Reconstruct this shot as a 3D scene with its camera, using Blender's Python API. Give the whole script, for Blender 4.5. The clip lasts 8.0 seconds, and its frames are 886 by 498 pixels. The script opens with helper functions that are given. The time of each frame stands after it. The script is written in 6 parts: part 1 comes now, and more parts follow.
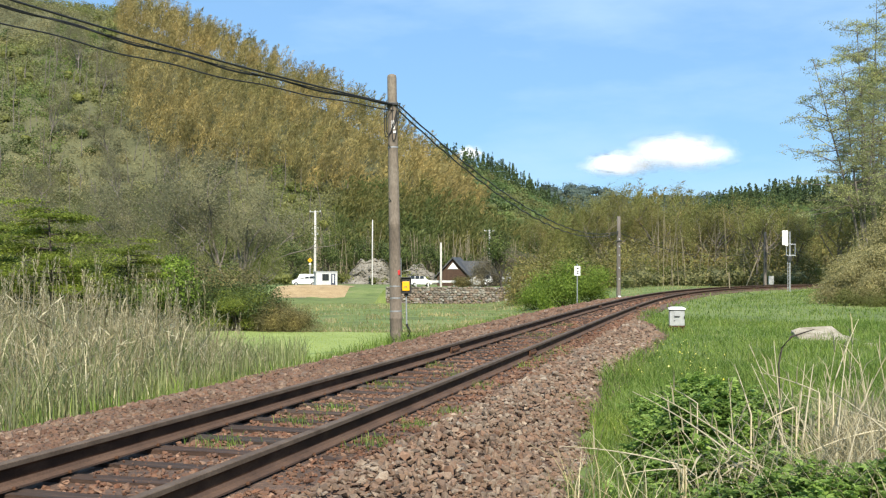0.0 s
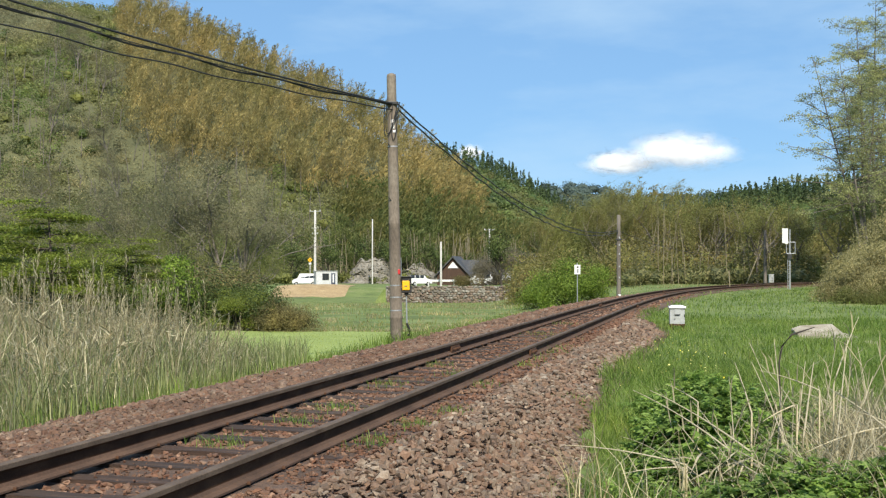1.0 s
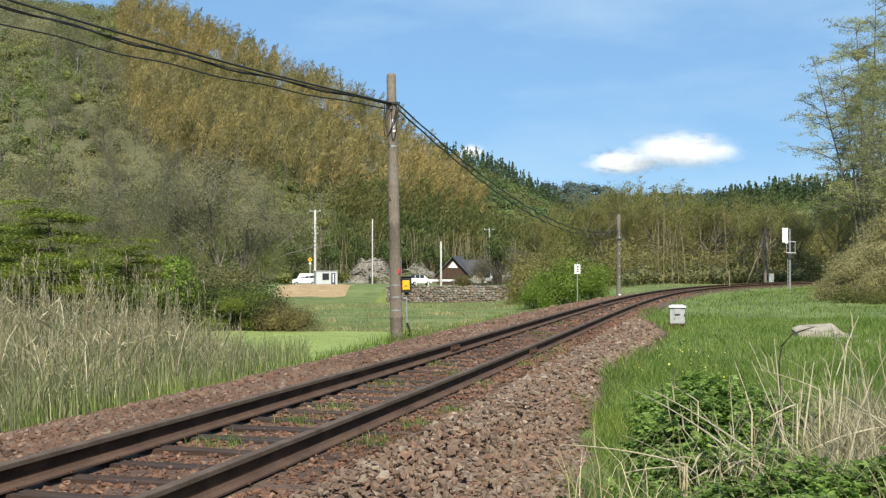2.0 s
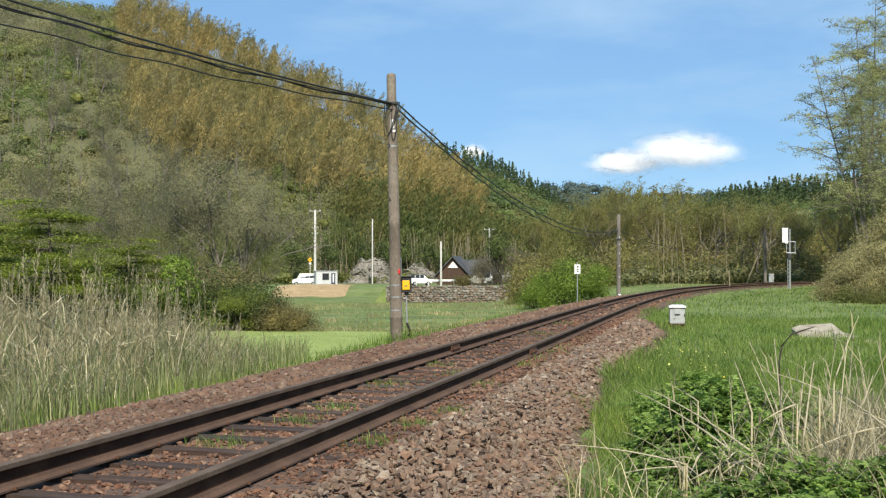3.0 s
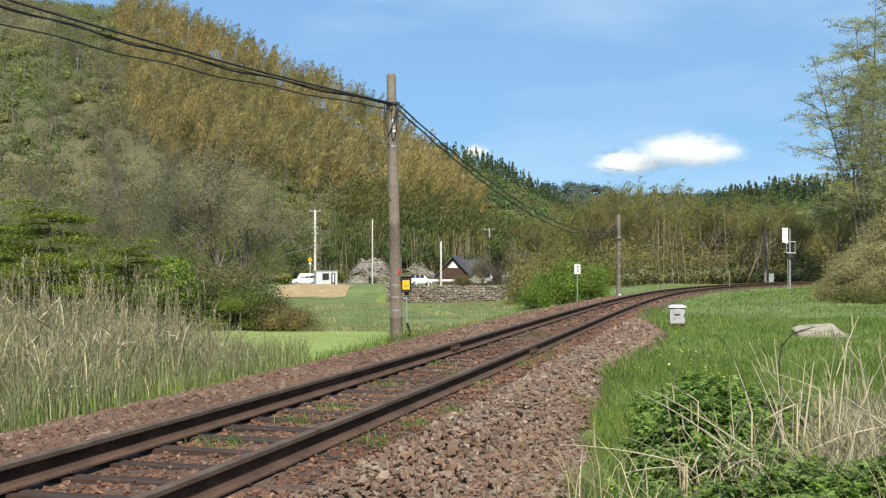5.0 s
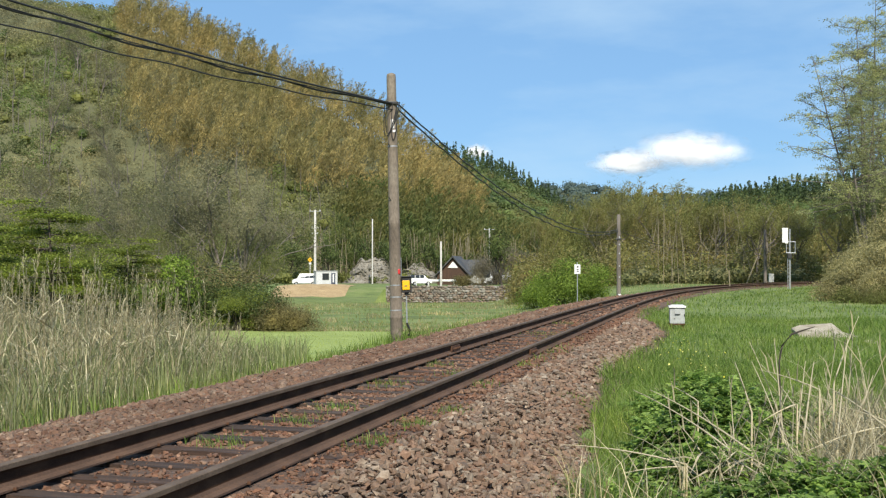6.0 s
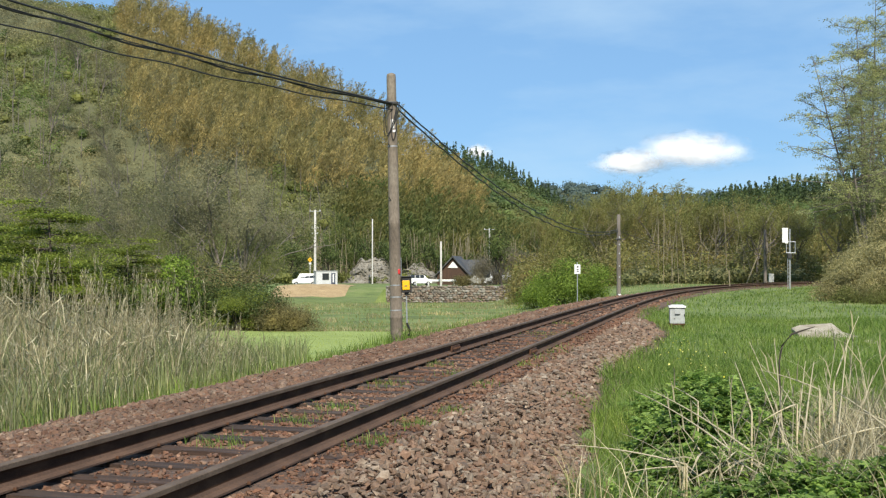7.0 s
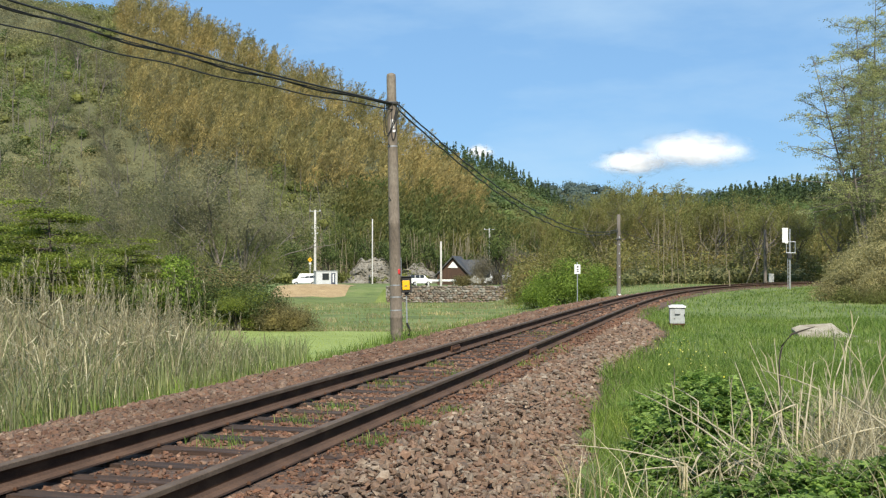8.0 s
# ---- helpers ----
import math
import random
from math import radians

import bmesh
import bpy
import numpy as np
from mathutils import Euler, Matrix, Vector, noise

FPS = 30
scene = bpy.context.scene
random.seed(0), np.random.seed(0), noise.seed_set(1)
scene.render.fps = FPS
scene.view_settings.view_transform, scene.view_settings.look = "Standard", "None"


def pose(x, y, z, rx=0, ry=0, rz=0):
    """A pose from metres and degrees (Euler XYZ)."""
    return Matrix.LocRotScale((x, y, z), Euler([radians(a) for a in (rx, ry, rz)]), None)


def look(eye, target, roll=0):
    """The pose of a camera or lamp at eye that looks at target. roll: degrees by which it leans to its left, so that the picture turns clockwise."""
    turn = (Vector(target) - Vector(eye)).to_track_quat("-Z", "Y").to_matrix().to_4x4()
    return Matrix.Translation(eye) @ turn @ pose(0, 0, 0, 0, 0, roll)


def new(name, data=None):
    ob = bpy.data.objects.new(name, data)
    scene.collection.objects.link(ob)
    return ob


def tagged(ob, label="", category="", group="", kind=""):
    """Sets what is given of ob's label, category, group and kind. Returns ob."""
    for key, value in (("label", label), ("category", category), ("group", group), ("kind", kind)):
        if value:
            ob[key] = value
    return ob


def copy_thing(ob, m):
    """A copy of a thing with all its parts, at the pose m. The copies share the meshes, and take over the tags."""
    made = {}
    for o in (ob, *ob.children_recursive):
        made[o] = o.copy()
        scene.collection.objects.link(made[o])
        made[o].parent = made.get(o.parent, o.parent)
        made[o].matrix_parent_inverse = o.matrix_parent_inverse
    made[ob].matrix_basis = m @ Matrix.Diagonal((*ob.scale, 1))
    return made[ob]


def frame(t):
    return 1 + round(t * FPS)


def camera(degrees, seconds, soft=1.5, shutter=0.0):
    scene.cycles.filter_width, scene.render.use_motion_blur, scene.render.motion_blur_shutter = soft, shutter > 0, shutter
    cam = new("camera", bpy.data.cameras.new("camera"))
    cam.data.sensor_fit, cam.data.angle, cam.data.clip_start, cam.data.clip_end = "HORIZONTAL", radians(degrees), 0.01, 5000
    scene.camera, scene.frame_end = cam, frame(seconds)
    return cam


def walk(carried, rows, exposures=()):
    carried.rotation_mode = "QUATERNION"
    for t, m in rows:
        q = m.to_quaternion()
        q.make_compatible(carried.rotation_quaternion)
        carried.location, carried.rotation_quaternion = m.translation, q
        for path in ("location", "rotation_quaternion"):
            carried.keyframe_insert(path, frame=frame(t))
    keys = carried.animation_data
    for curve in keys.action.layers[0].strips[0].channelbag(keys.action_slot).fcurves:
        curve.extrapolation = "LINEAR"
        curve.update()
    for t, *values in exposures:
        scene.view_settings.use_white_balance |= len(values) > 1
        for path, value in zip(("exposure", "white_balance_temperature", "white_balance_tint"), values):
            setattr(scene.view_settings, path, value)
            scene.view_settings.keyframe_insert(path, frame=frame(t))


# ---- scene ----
# Camera on a tripod beside the line: it settles by a hair in the first second and a half.
EYE_Z = 1.128
cam = camera(36.2, 8.0, soft=1.25)


def stance(pitch, roll, yaw=0.0):
    """Pose of the camera that looks along +y, tilted up by pitch degrees, leaning by roll degrees."""
    return pose(0, 0, EYE_Z, 90 + pitch, 0, yaw) @ pose(0, 0, 0, 0, 0, roll)


walk(cam, [(0.0, stance(0.765, 0.23)), (0.3, stance(0.760, 0.205)), (0.6, stance(0.742, 0.15)), (1.0, stance(0.727, 0.05)),
           (1.5, stance(0.717, 0.0)), (3.0, stance(0.717, 0.0)), (8.0, stance(0.717, 0.0))],
     exposures=[(0.0, 0.58), (0.5, 0.45), (1.0, 0.38), (1.5, 0.35), (8.0, 0.35)])

# World: clear spring sky with thin high veils, one sun high behind the camera.
SUN_AZ, SUN_EL = radians(174), radians(41)
world = bpy.data.worlds.new("world")
scene.world = world
world.use_nodes = True
wn, wl = world.node_tree.nodes, world.node_tree.links
bg = wn["Background"]
sky = wn.new("ShaderNodeTexSky")
sky.sky_type, sky.sun_disc = "NISHITA", False
sky.sun_elevation, sky.sun_rotation = SUN_EL, SUN_AZ
sky.altitude, sky.air_density, sky.dust_density, sky.ozone_density = 1200, 0.85, 0.1, 3.2
wtc = wn.new("ShaderNodeTexCoord")
wmap = wn.new("ShaderNodeMapping")
wmap.inputs["Scale"].default_value = (3.0, 3.0, 11.0)
wmap.inputs["Rotation"].default_value = (0.0, 0.16, 0.3)
wnoise = wn.new("ShaderNodeTexNoise")
wnoise.inputs["Scale"].default_value, wnoise.inputs["Detail"].default_value = 1.6, 7
wnoise.inputs["Roughness"].default_value = 0.55
wramp = wn.new("ShaderNodeValToRGB")
wramp.color_ramp.elements[0].position, wramp.color_ramp.elements[1].position = 0.44, 0.86
wramp.color_ramp.elements[1].color = (0.7, 0.7, 0.7, 1)
wmix = wn.new("ShaderNodeMixRGB")
wmix.inputs["Color2"].default_value = (5.6, 7.6, 9.4, 1)
wl.new(wtc.outputs["Generated"], wmap.inputs["Vector"])
wl.new(wmap.outputs["Vector"], wnoise.inputs["Vector"])
wl.new(wnoise.outputs["Fac"], wramp.inputs["Fac"])
wl.new(wramp.outputs["Color"], wmix.inputs["Fac"])
wtint = wn.new("ShaderNodeMixRGB")
wtint.blend_type = "MULTIPLY"
wtint.inputs["Fac"].default_value = 1.0
wtint.inputs["Color2"].default_value = (0.83, 1.0, 1.06, 1)
wl.new(sky.outputs["Color"], wtint.inputs["Color1"])
whaze = wn.new("ShaderNodeMixRGB")
whaze.inputs["Fac"].default_value = 0.6
whaze.inputs["Color2"].default_value = (2.8, 5.2, 8.5, 1)
wl.new(wtint.outputs["Color"], whaze.inputs["Color1"])
wl.new(whaze.outputs["Color"], wmix.inputs["Color1"])
wl.new(wmix.outputs["Color"], bg.inputs["Color"])
bg.inputs["Strength"].default_value = 0.083

SUN_DIR = Vector((math.sin(SUN_AZ) * math.cos(SUN_EL), math.cos(SUN_AZ) * math.cos(SUN_EL), math.sin(SUN_EL)))
sun = new("sun", bpy.data.lights.new("sun", "SUN"))
sun.data.energy, sun.data.angle, sun.data.color = 5.0, radians(0.55), (1.0, 0.93, 0.8)
sun.matrix_world = look(SUN_DIR * 200, (0, 0, 0))


# ---- materials ----
def material(name, rough=0.8, metal=0.0):
    m = bpy.data.materials.new(name)
    m.use_nodes = True
    b = m.node_tree.nodes["Principled BSDF"]
    b.inputs["Roughness"].default_value, b.inputs["Metallic"].default_value = rough, metal
    return m, m.node_tree.nodes, m.node_tree.links, b


def ramp_node(n, stops):
    r = n.new("ShaderNodeValToRGB")
    e = r.color_ramp.elements
    while len(e) < len(stops):
        e.new(0.5)
    for el, (p, c) in zip(e, stops):
        el.position, el.color = p, (*c, 1)
    return r


def noise_node(n, l, scale, detail=5, rough=0.6, coord="Object", stretch=None):
    tc = n.new("ShaderNodeTexCoord")
    t = n.new("ShaderNodeTexNoise")
    t.inputs["Scale"].default_value, t.inputs["Detail"].default_value, t.inputs["Roughness"].default_value = scale, detail, rough
    if stretch:
        mp = n.new("ShaderNodeMapping")
        mp.inputs["Scale"].default_value = stretch
        l.new(tc.outputs[coord], mp.inputs["Vector"])
        l.new(mp.outputs["Vector"], t.inputs["Vector"])
    else:
        l.new(tc.outputs[coord], t.inputs["Vector"])
    return t


def mixed(n, l, kind, fac, a, b):
    x = n.new("ShaderNodeMixRGB")
    x.blend_type = kind
    for sock, v in (("Fac", fac), ("Color1", a), ("Color2", b)):
        if isinstance(v, (int, float)):
            x.inputs[sock].default_value = v
        elif isinstance(v, tuple):
            x.inputs[sock].default_value = (*v, 1)
        else:
            l.new(v, x.inputs[sock])
    return x.outputs["Color"]


def bump(n, l, b, height, strength, dist):
    k = n.new("ShaderNodeBump")
    k.inputs["Strength"].default_value, k.inputs["Distance"].default_value = strength, dist
    l.new(height, k.inputs["Height"])
    l.new(k.outputs["Normal"], b.inputs["Normal"])


def surface(name, stops, scale, fine, rough=0.85, metal=0.0, bump_strength=0.4, bump_dist=0.01, vary="", stretch=None):
    """A worn surface: a coarse stain pattern through a colour ramp, fine grain over it, relief from both."""
    m, n, l, b = material(name, rough, metal)
    big = noise_node(n, l, scale, 6, 0.62, stretch=stretch)
    r = ramp_node(n, stops)
    l.new(big.outputs["Fac"], r.inputs["Fac"])
    col = r.outputs["Color"]
    small = noise_node(n, l, fine, 4, 0.7, stretch=stretch)
    g = ramp_node(n, [(0.3, (0.62, 0.62, 0.62)), (0.7, (1.25, 1.25, 1.25))])
    l.new(small.outputs["Fac"], g.inputs["Fac"])
    col = mixed(n, l, "MULTIPLY", 1.0, col, g.outputs["Color"])
    if vary:
        src = n.new("ShaderNodeObjectInfo").outputs["Random"] if vary == "object" else n.new("ShaderNodeNewGeometry").outputs["Random Per Island"]
        v = ramp_node(n, [(0.0, (0.55, 0.53, 0.53)), (0.2, (1.05, 0.8, 0.68)), (0.45, (0.82, 0.79, 0.76)), (0.65, (1.15, 0.93, 0.8)), (0.86, (1.08, 1.1, 1.1)), (1.0, (1.75, 1.75, 1.72))])
        l.new(src, v.inputs["Fac"])
        col = mixed(n, l, "MULTIPLY", 1.0, col, v.outputs["Color"])
    l.new(col, b.inputs["Base Color"])
    bump(n, l, b, small.outputs["Fac"], bump_strength, bump_dist)
    return m


def foliage(name, stops, patch=0.3, trans=0.35, rough=0.55, patch_stops=None, gloss=0.25, clump=0.0, spread=0.25):
    """Leaves: each one picks its own tone, drifting patches tint whole clumps, light passes through."""
    m, n, l, b = material(name, rough)
    b.inputs["Specular IOR Level"].default_value = gloss
    geo = n.new("ShaderNodeNewGeometry")
    r = ramp_node(n, stops)
    l.new(geo.outputs["Random Per Island"], r.inputs["Fac"])
    t = noise_node(n, l, patch, 3, 0.6)
    p = ramp_node(n, patch_stops or [(0.32, (0.6, 0.62, 0.6)), (0.5, (1, 1, 1)), (0.68, (1.35, 1.3, 1.1))])
    l.new(t.outputs["Fac"], p.inputs["Fac"])
    col = mixed(n, l, "MULTIPLY", 1.0, r.outputs["Color"], p.outputs["Color"])
    if clump:
        t2 = noise_node(n, l, clump, 2, 0.5, stretch=(1, 1, 0.5))
        q = ramp_node(n, [(0.4, (1 - spread, 1 - spread * 0.9, 1 - spread)), (0.5, (1, 1, 1)), (0.6, (1 + spread * 1.1, 1 + spread, 1 + spread * 0.8))])
        l.new(t2.outputs["Fac"], q.inputs["Fac"])
        col = mixed(n, l, "MULTIPLY", 1.0, col, q.outputs["Color"])
    l.new(col, b.inputs["Base Color"])
    tr = n.new("ShaderNodeBsdfTranslucent")
    l.new(col, tr.inputs["Color"])
    mx = n.new("ShaderNodeMixShader")
    mx.inputs["Fac"].default_value = trans
    l.new(b.outputs["BSDF"], mx.inputs[1])
    l.new(tr.outputs["BSDF"], mx.inputs[2])
    l.new(mx.outputs["Shader"], n["Material Output"].inputs["Surface"])
    return m


def plain(name, color, rough=0.6, metal=0.0, wear=0.25, scale=9.0):
    """Paint or metal with soft dirt on it."""
    lo = tuple(c * (1 - wear) for c in color)
    return surface(name, [(0.35, lo), (0.62, color)], scale, scale * 11, rough, metal, 0.12, 0.003)


M_GROUND = surface("field_grass_soil", [(0.3, (0.09, 0.12, 0.03)), (0.48, (0.14, 0.19, 0.045)), (0.6, (0.19, 0.23, 0.065)), (0.75, (0.25, 0.23, 0.11))], 0.35, 9, 0.95, bump_strength=0.7, bump_dist=0.05)
M_PADDY = surface("young_paddy_grass", [(0.3, (0.235, 0.295, 0.07)), (0.6, (0.29, 0.35, 0.09)), (0.8, (0.34, 0.39, 0.12))], 0.8, 30, 0.9, bump_strength=0.5, bump_dist=0.02)
M_BED = surface("ballast_fines", [(0.3, (0.085, 0.053, 0.037)), (0.5, (0.15, 0.09, 0.06)), (0.7, (0.215, 0.135, 0.095))], 1.2, 26, 0.95, bump_strength=1.0, bump_dist=0.04)
M_STONE_L = surface("red_brown_stone", [(0.3, (0.11, 0.069, 0.047)), (0.5, (0.158, 0.106, 0.074)), (0.7, (0.195, 0.145, 0.106))], 0.55, 40, 0.92, bump_strength=1.0, bump_dist=0.012, vary="island")
M_STONE_C = surface("dusty_brown_stone", [(0.3, (0.107, 0.0607, 0.0375)), (0.5, (0.161, 0.0935, 0.0607)), (0.7, (0.214, 0.143, 0.0986))], 0.55, 40, 0.95, bump_strength=0.5, bump_dist=0.008, vary="island")
M_STONE = surface("ballast_stone", [(0.3, (0.15, 0.104, 0.073)), (0.5, (0.198, 0.149, 0.109)), (0.7, (0.235, 0.194, 0.152))], 0.55, 40, 0.92, bump_strength=1.0, bump_dist=0.012, vary="island")
M_STONE_O = surface("ballast_stone_single", [(0.3, (0.15, 0.104, 0.073)), (0.5, (0.198, 0.149, 0.109)), (0.7, (0.235, 0.194, 0.152))], 0.9, 5, 0.92, bump_strength=0.25, bump_dist=0.006, vary="object")
# rail rust in two tones: web darkened as shade under the head, foot lit
M_RAIL = surface("rusted_shaded_rail_web", [(0.3, (0.0306, 0.015, 0.00884)), (0.5, (0.0578, 0.0286, 0.0163)), (0.7, (0.102, 0.0578, 0.034))], 2.2, 60, 0.8, 0.1, 0.35, 0.004, stretch=(1, 1, 3))
M_FOOT = surface("dusty_lit_rail_foot", [(0.3, (0.07, 0.037, 0.022)), (0.6, (0.125, 0.07, 0.043))], 2.0, 60, 0.9)
M_RAIL.node_tree.nodes["Principled BSDF"].inputs["Specular IOR Level"].default_value = 0.15
# worn head, its sunlit look put into a lighter brown
M_RAILTOP = surface("worn_lit_rail_head", [(0.3, (0.085, 0.057, 0.039)), (0.6, (0.145, 0.104, 0.075))], 3.0, 70, 0.75, 0.0, 0.15, 0.002)
M_RAILTOP.node_tree.nodes["Principled BSDF"].inputs["Specular IOR Level"].default_value = 0.2
M_SLEEPER = surface("tarred_sleeper_wood", [(0.3, (0.0385, 0.0273, 0.02)), (0.55, (0.077, 0.0546, 0.04)), (0.75, (0.165, 0.121, 0.09))], 2.5, 45, 0.9, bump_strength=0.8, bump_dist=0.012, vary="object", stretch=(0.5, 6, 6))
M_POLE = surface("weathered_concrete", [(0.3, (0.115, 0.09, 0.068)), (0.5, (0.175, 0.142, 0.108)), (0.7, (0.245, 0.212, 0.165))], 1.6, 28, 0.9, bump_strength=0.3, bump_dist=0.006, stretch=(1, 1, 0.4))
M_POLE_G = surface("pale_concrete", [(0.3, (0.42, 0.4, 0.37)), (0.65, (0.6, 0.58, 0.54))], 1.4, 22, 0.85, bump_strength=0.2, bump_dist=0.005)
M_WOODPOLE = surface("grey_wood_pole", [(0.3, (0.1, 0.085, 0.07)), (0.65, (0.2, 0.175, 0.15))], 1.3, 20, 0.9, bump_strength=0.4, bump_dist=0.01, stretch=(3, 3, 0.3))
M_CABLE = plain("black_cable_sheath", (0.018, 0.018, 0.02), 0.6)
M_WHITE = plain("white_paint", (0.78, 0.78, 0.76), 0.5, wear=0.15)
# white hut panels, greyed in colour for the wall's shaded side
M_HUT = plain("shaded_white_panel", (0.56, 0.57, 0.58), 0.6, wear=0.12, scale=1.5)
M_GREYBOX = plain("pale_grey_paint", (0.4, 0.41, 0.4), 0.55, wear=0.2)
M_DARK = plain("dark_grey_metal", (0.05, 0.05, 0.05), 0.5, 0.3)
M_BLACK = plain("black_plastic", (0.02, 0.018, 0.016), 0.55)
M_YELLOW = plain("signal_yellow_paint", (0.85, 0.46, 0.005), 0.45, wear=0.1)
M_RED = plain("red_paint", (0.5, 0.02, 0.02), 0.5)
M_STEEL = plain("galvanised_steel", (0.5, 0.51, 0.52), 0.45, 0.6)
M_RUST = surface("rusty_iron", [(0.3, (0.0495, 0.021, 0.0104)), (0.7, (0.116, 0.054, 0.026))], 6, 50, 0.85, 0.15)
M_SLAB = surface("old_concrete_slab", [(0.32, (0.24, 0.19, 0.125)), (0.48, (0.38, 0.32, 0.23)), (0.68, (0.48, 0.42, 0.32))], 2.6, 30, 0.9, bump_strength=0.5, bump_dist=0.01)
M_WALLSTONE = surface("dry_stone", [(0.3, (0.12, 0.112, 0.095)), (0.5, (0.2, 0.187, 0.16)), (0.7, (0.28, 0.263, 0.225))], 2.0, 14, 0.95, bump_strength=0.6, bump_dist=0.03, vary="object")
M_WALLSTONE_I = surface("dry_stone_fill", [(0.3, (0.12, 0.112, 0.095)), (0.5, (0.2, 0.187, 0.16)), (0.7, (0.28, 0.263, 0.225))], 2.0, 14, 0.95, bump_strength=0.6, bump_dist=0.03, vary="island")
M_SAND = surface("bare_yellow_earth", [(0.3, (0.33, 0.22, 0.1)), (0.7, (0.5, 0.36, 0.19))], 0.8, 9, 0.95, bump_strength=0.6, bump_dist=0.05)
M_CLIFF = surface("grey_rock_face", [(0.28, (0.13, 0.12, 0.085)), (0.5, (0.22, 0.2, 0.165)), (0.72, (0.32, 0.295, 0.25))], 0.5, 3, 0.95, bump_strength=0.5, bump_dist=0.12)
M_ROOF = surface("dark_roof_sheet", [(0.3, (0.045, 0.045, 0.048)), (0.7, (0.1, 0.1, 0.1))], 0.9, 8, 0.7, bump_strength=0.3)
M_TIMBER = surface("brown_boarding", [(0.3, (0.0468, 0.0248, 0.0149)), (0.7, (0.0792, 0.0429, 0.0264))], 0.9, 10, 0.85, stretch=(6, 6, 0.6))
M_GLASS = plain("dark_window_glass", (0.03, 0.035, 0.04), 0.1, wear=0.05)
M_TYRE = plain("tyre_rubber", (0.02, 0.02, 0.02), 0.85)
M_VAN = plain("white_car_paint", (0.8, 0.8, 0.8), 0.3, wear=0.05)
M_BARK = surface("grey_bark", [(0.3, (0.09, 0.075, 0.06)), (0.7, (0.24, 0.21, 0.18))], 2.2, 18, 0.95, bump_strength=0.7, bump_dist=0.02, stretch=(2, 2, 0.4))
M_BARK_D = surface("dark_bark", [(0.3, (0.04, 0.033, 0.026)), (0.7, (0.1, 0.08, 0.062))], 2.2, 18, 0.95, bump_strength=0.7, bump_dist=0.02)
M_CULM = surface("dry_bamboo_culm", [(0.3, (0.18, 0.15, 0.09)), (0.7, (0.33, 0.28, 0.18))], 1.0, 8, 0.7)



def leaf_litter(m):
    """The far slopes lie under brown leaf litter instead of grass."""
    n, l = m.node_tree.nodes, m.node_tree.links
    b = n["Principled BSDF"]
    grass = b.inputs["Base Color"].links[0].from_socket
    t = noise_node(n, l, 0.06, 6)
    r = ramp_node(n, [(0.35, (0.075, 0.078, 0.034)), (0.65, (0.125, 0.125, 0.055))])
    l.new(t.outputs["Fac"], r.inputs["Fac"])
    xyz, mr = n.new("ShaderNodeSeparateXYZ"), n.new("ShaderNodeMapRange")
    l.new(n.new("ShaderNodeTexCoord").outputs["Object"], xyz.inputs["Vector"])
    l.new(xyz.outputs["Y"], mr.inputs["Value"])
    mr.inputs["From Min"].default_value, mr.inputs["From Max"].default_value = 205, 240
    l.new(mixed(n, l, "MIX", mr.outputs["Result"], grass, r.outputs["Color"]), b.inputs["Base Color"])


leaf_litter(M_GROUND)
F_BAMBOO = foliage("bamboo_leaves_yellowing", [(0.0, (0.19, 0.156, 0.062)), (0.5, (0.285, 0.23, 0.092)), (1.0, (0.385, 0.32, 0.14))], 0.035, 0.35,
                   patch_stops=[(0.32, (0.62, 0.72, 0.6)), (0.48, (0.95, 0.98, 0.95)), (0.6, (1.12, 1.05, 0.95)), (0.72, (1.2, 1.2, 1.1))], clump=0.28, spread=0.36)
F_BAMBOO_G = foliage("bamboo_leaves_green", [(0.0, (0.08, 0.095, 0.032)), (0.5, (0.14, 0.15, 0.052)), (1.0, (0.215, 0.215, 0.085))], 0.1, 0.35,
                     patch_stops=[(0.3, (0.55, 0.72, 0.5)), (0.45, (0.9, 1.0, 0.85)), (0.6, (1.15, 1.0, 0.85)), (0.72, (1.3, 1.2, 1.0))])
F_WOODLEAF = foliage("spring_wood_leaves", [(0.0, (0.14, 0.127, 0.046)), (0.5, (0.205, 0.187, 0.068)), (1.0, (0.29, 0.262, 0.105))], 0.12, 0.42, patch_stops=[(0.3, (0.75, 0.95, 0.7)), (0.45, (0.95, 1.05, 0.85)), (0.6, (1.1, 0.98, 0.9)), (0.72, (1.2, 1.1, 0.95))], clump=0.5, spread=0.2)
F_BROWN = foliage("bronze_shrub_leaves", [(0.0, (0.115, 0.1, 0.042)), (0.5, (0.18, 0.158, 0.066)), (1.0, (0.25, 0.222, 0.1))], 0.5, 0.4, clump=1.2, spread=0.2)
F_TWIG = foliage("purple_brown_twigs", [(0.0, (0.165, 0.14, 0.095)), (0.5, (0.225, 0.195, 0.135)), (1.0, (0.29, 0.255, 0.18))], 0.5, 0.45)
F_TAN = foliage("tan_bank_leaves", [(0.0, (0.224, 0.204, 0.0825)), (0.5, (0.314, 0.284, 0.123)), (1.0, (0.434, 0.386, 0.193))], 0.35, 0.35)
F_OLIVE = foliage("olive_spring_leaves", [(0.0, (0.11, 0.125, 0.03)), (0.5, (0.165, 0.18, 0.05)), (1.0, (0.23, 0.24, 0.08))], 0.25, 0.38)
F_FRESH = foliage("fresh_green_leaves", [(0.0, (0.078, 0.125, 0.018)), (0.5, (0.169, 0.25, 0.0336)), (1.0, (0.286, 0.375, 0.072))], 0.6, 0.4)
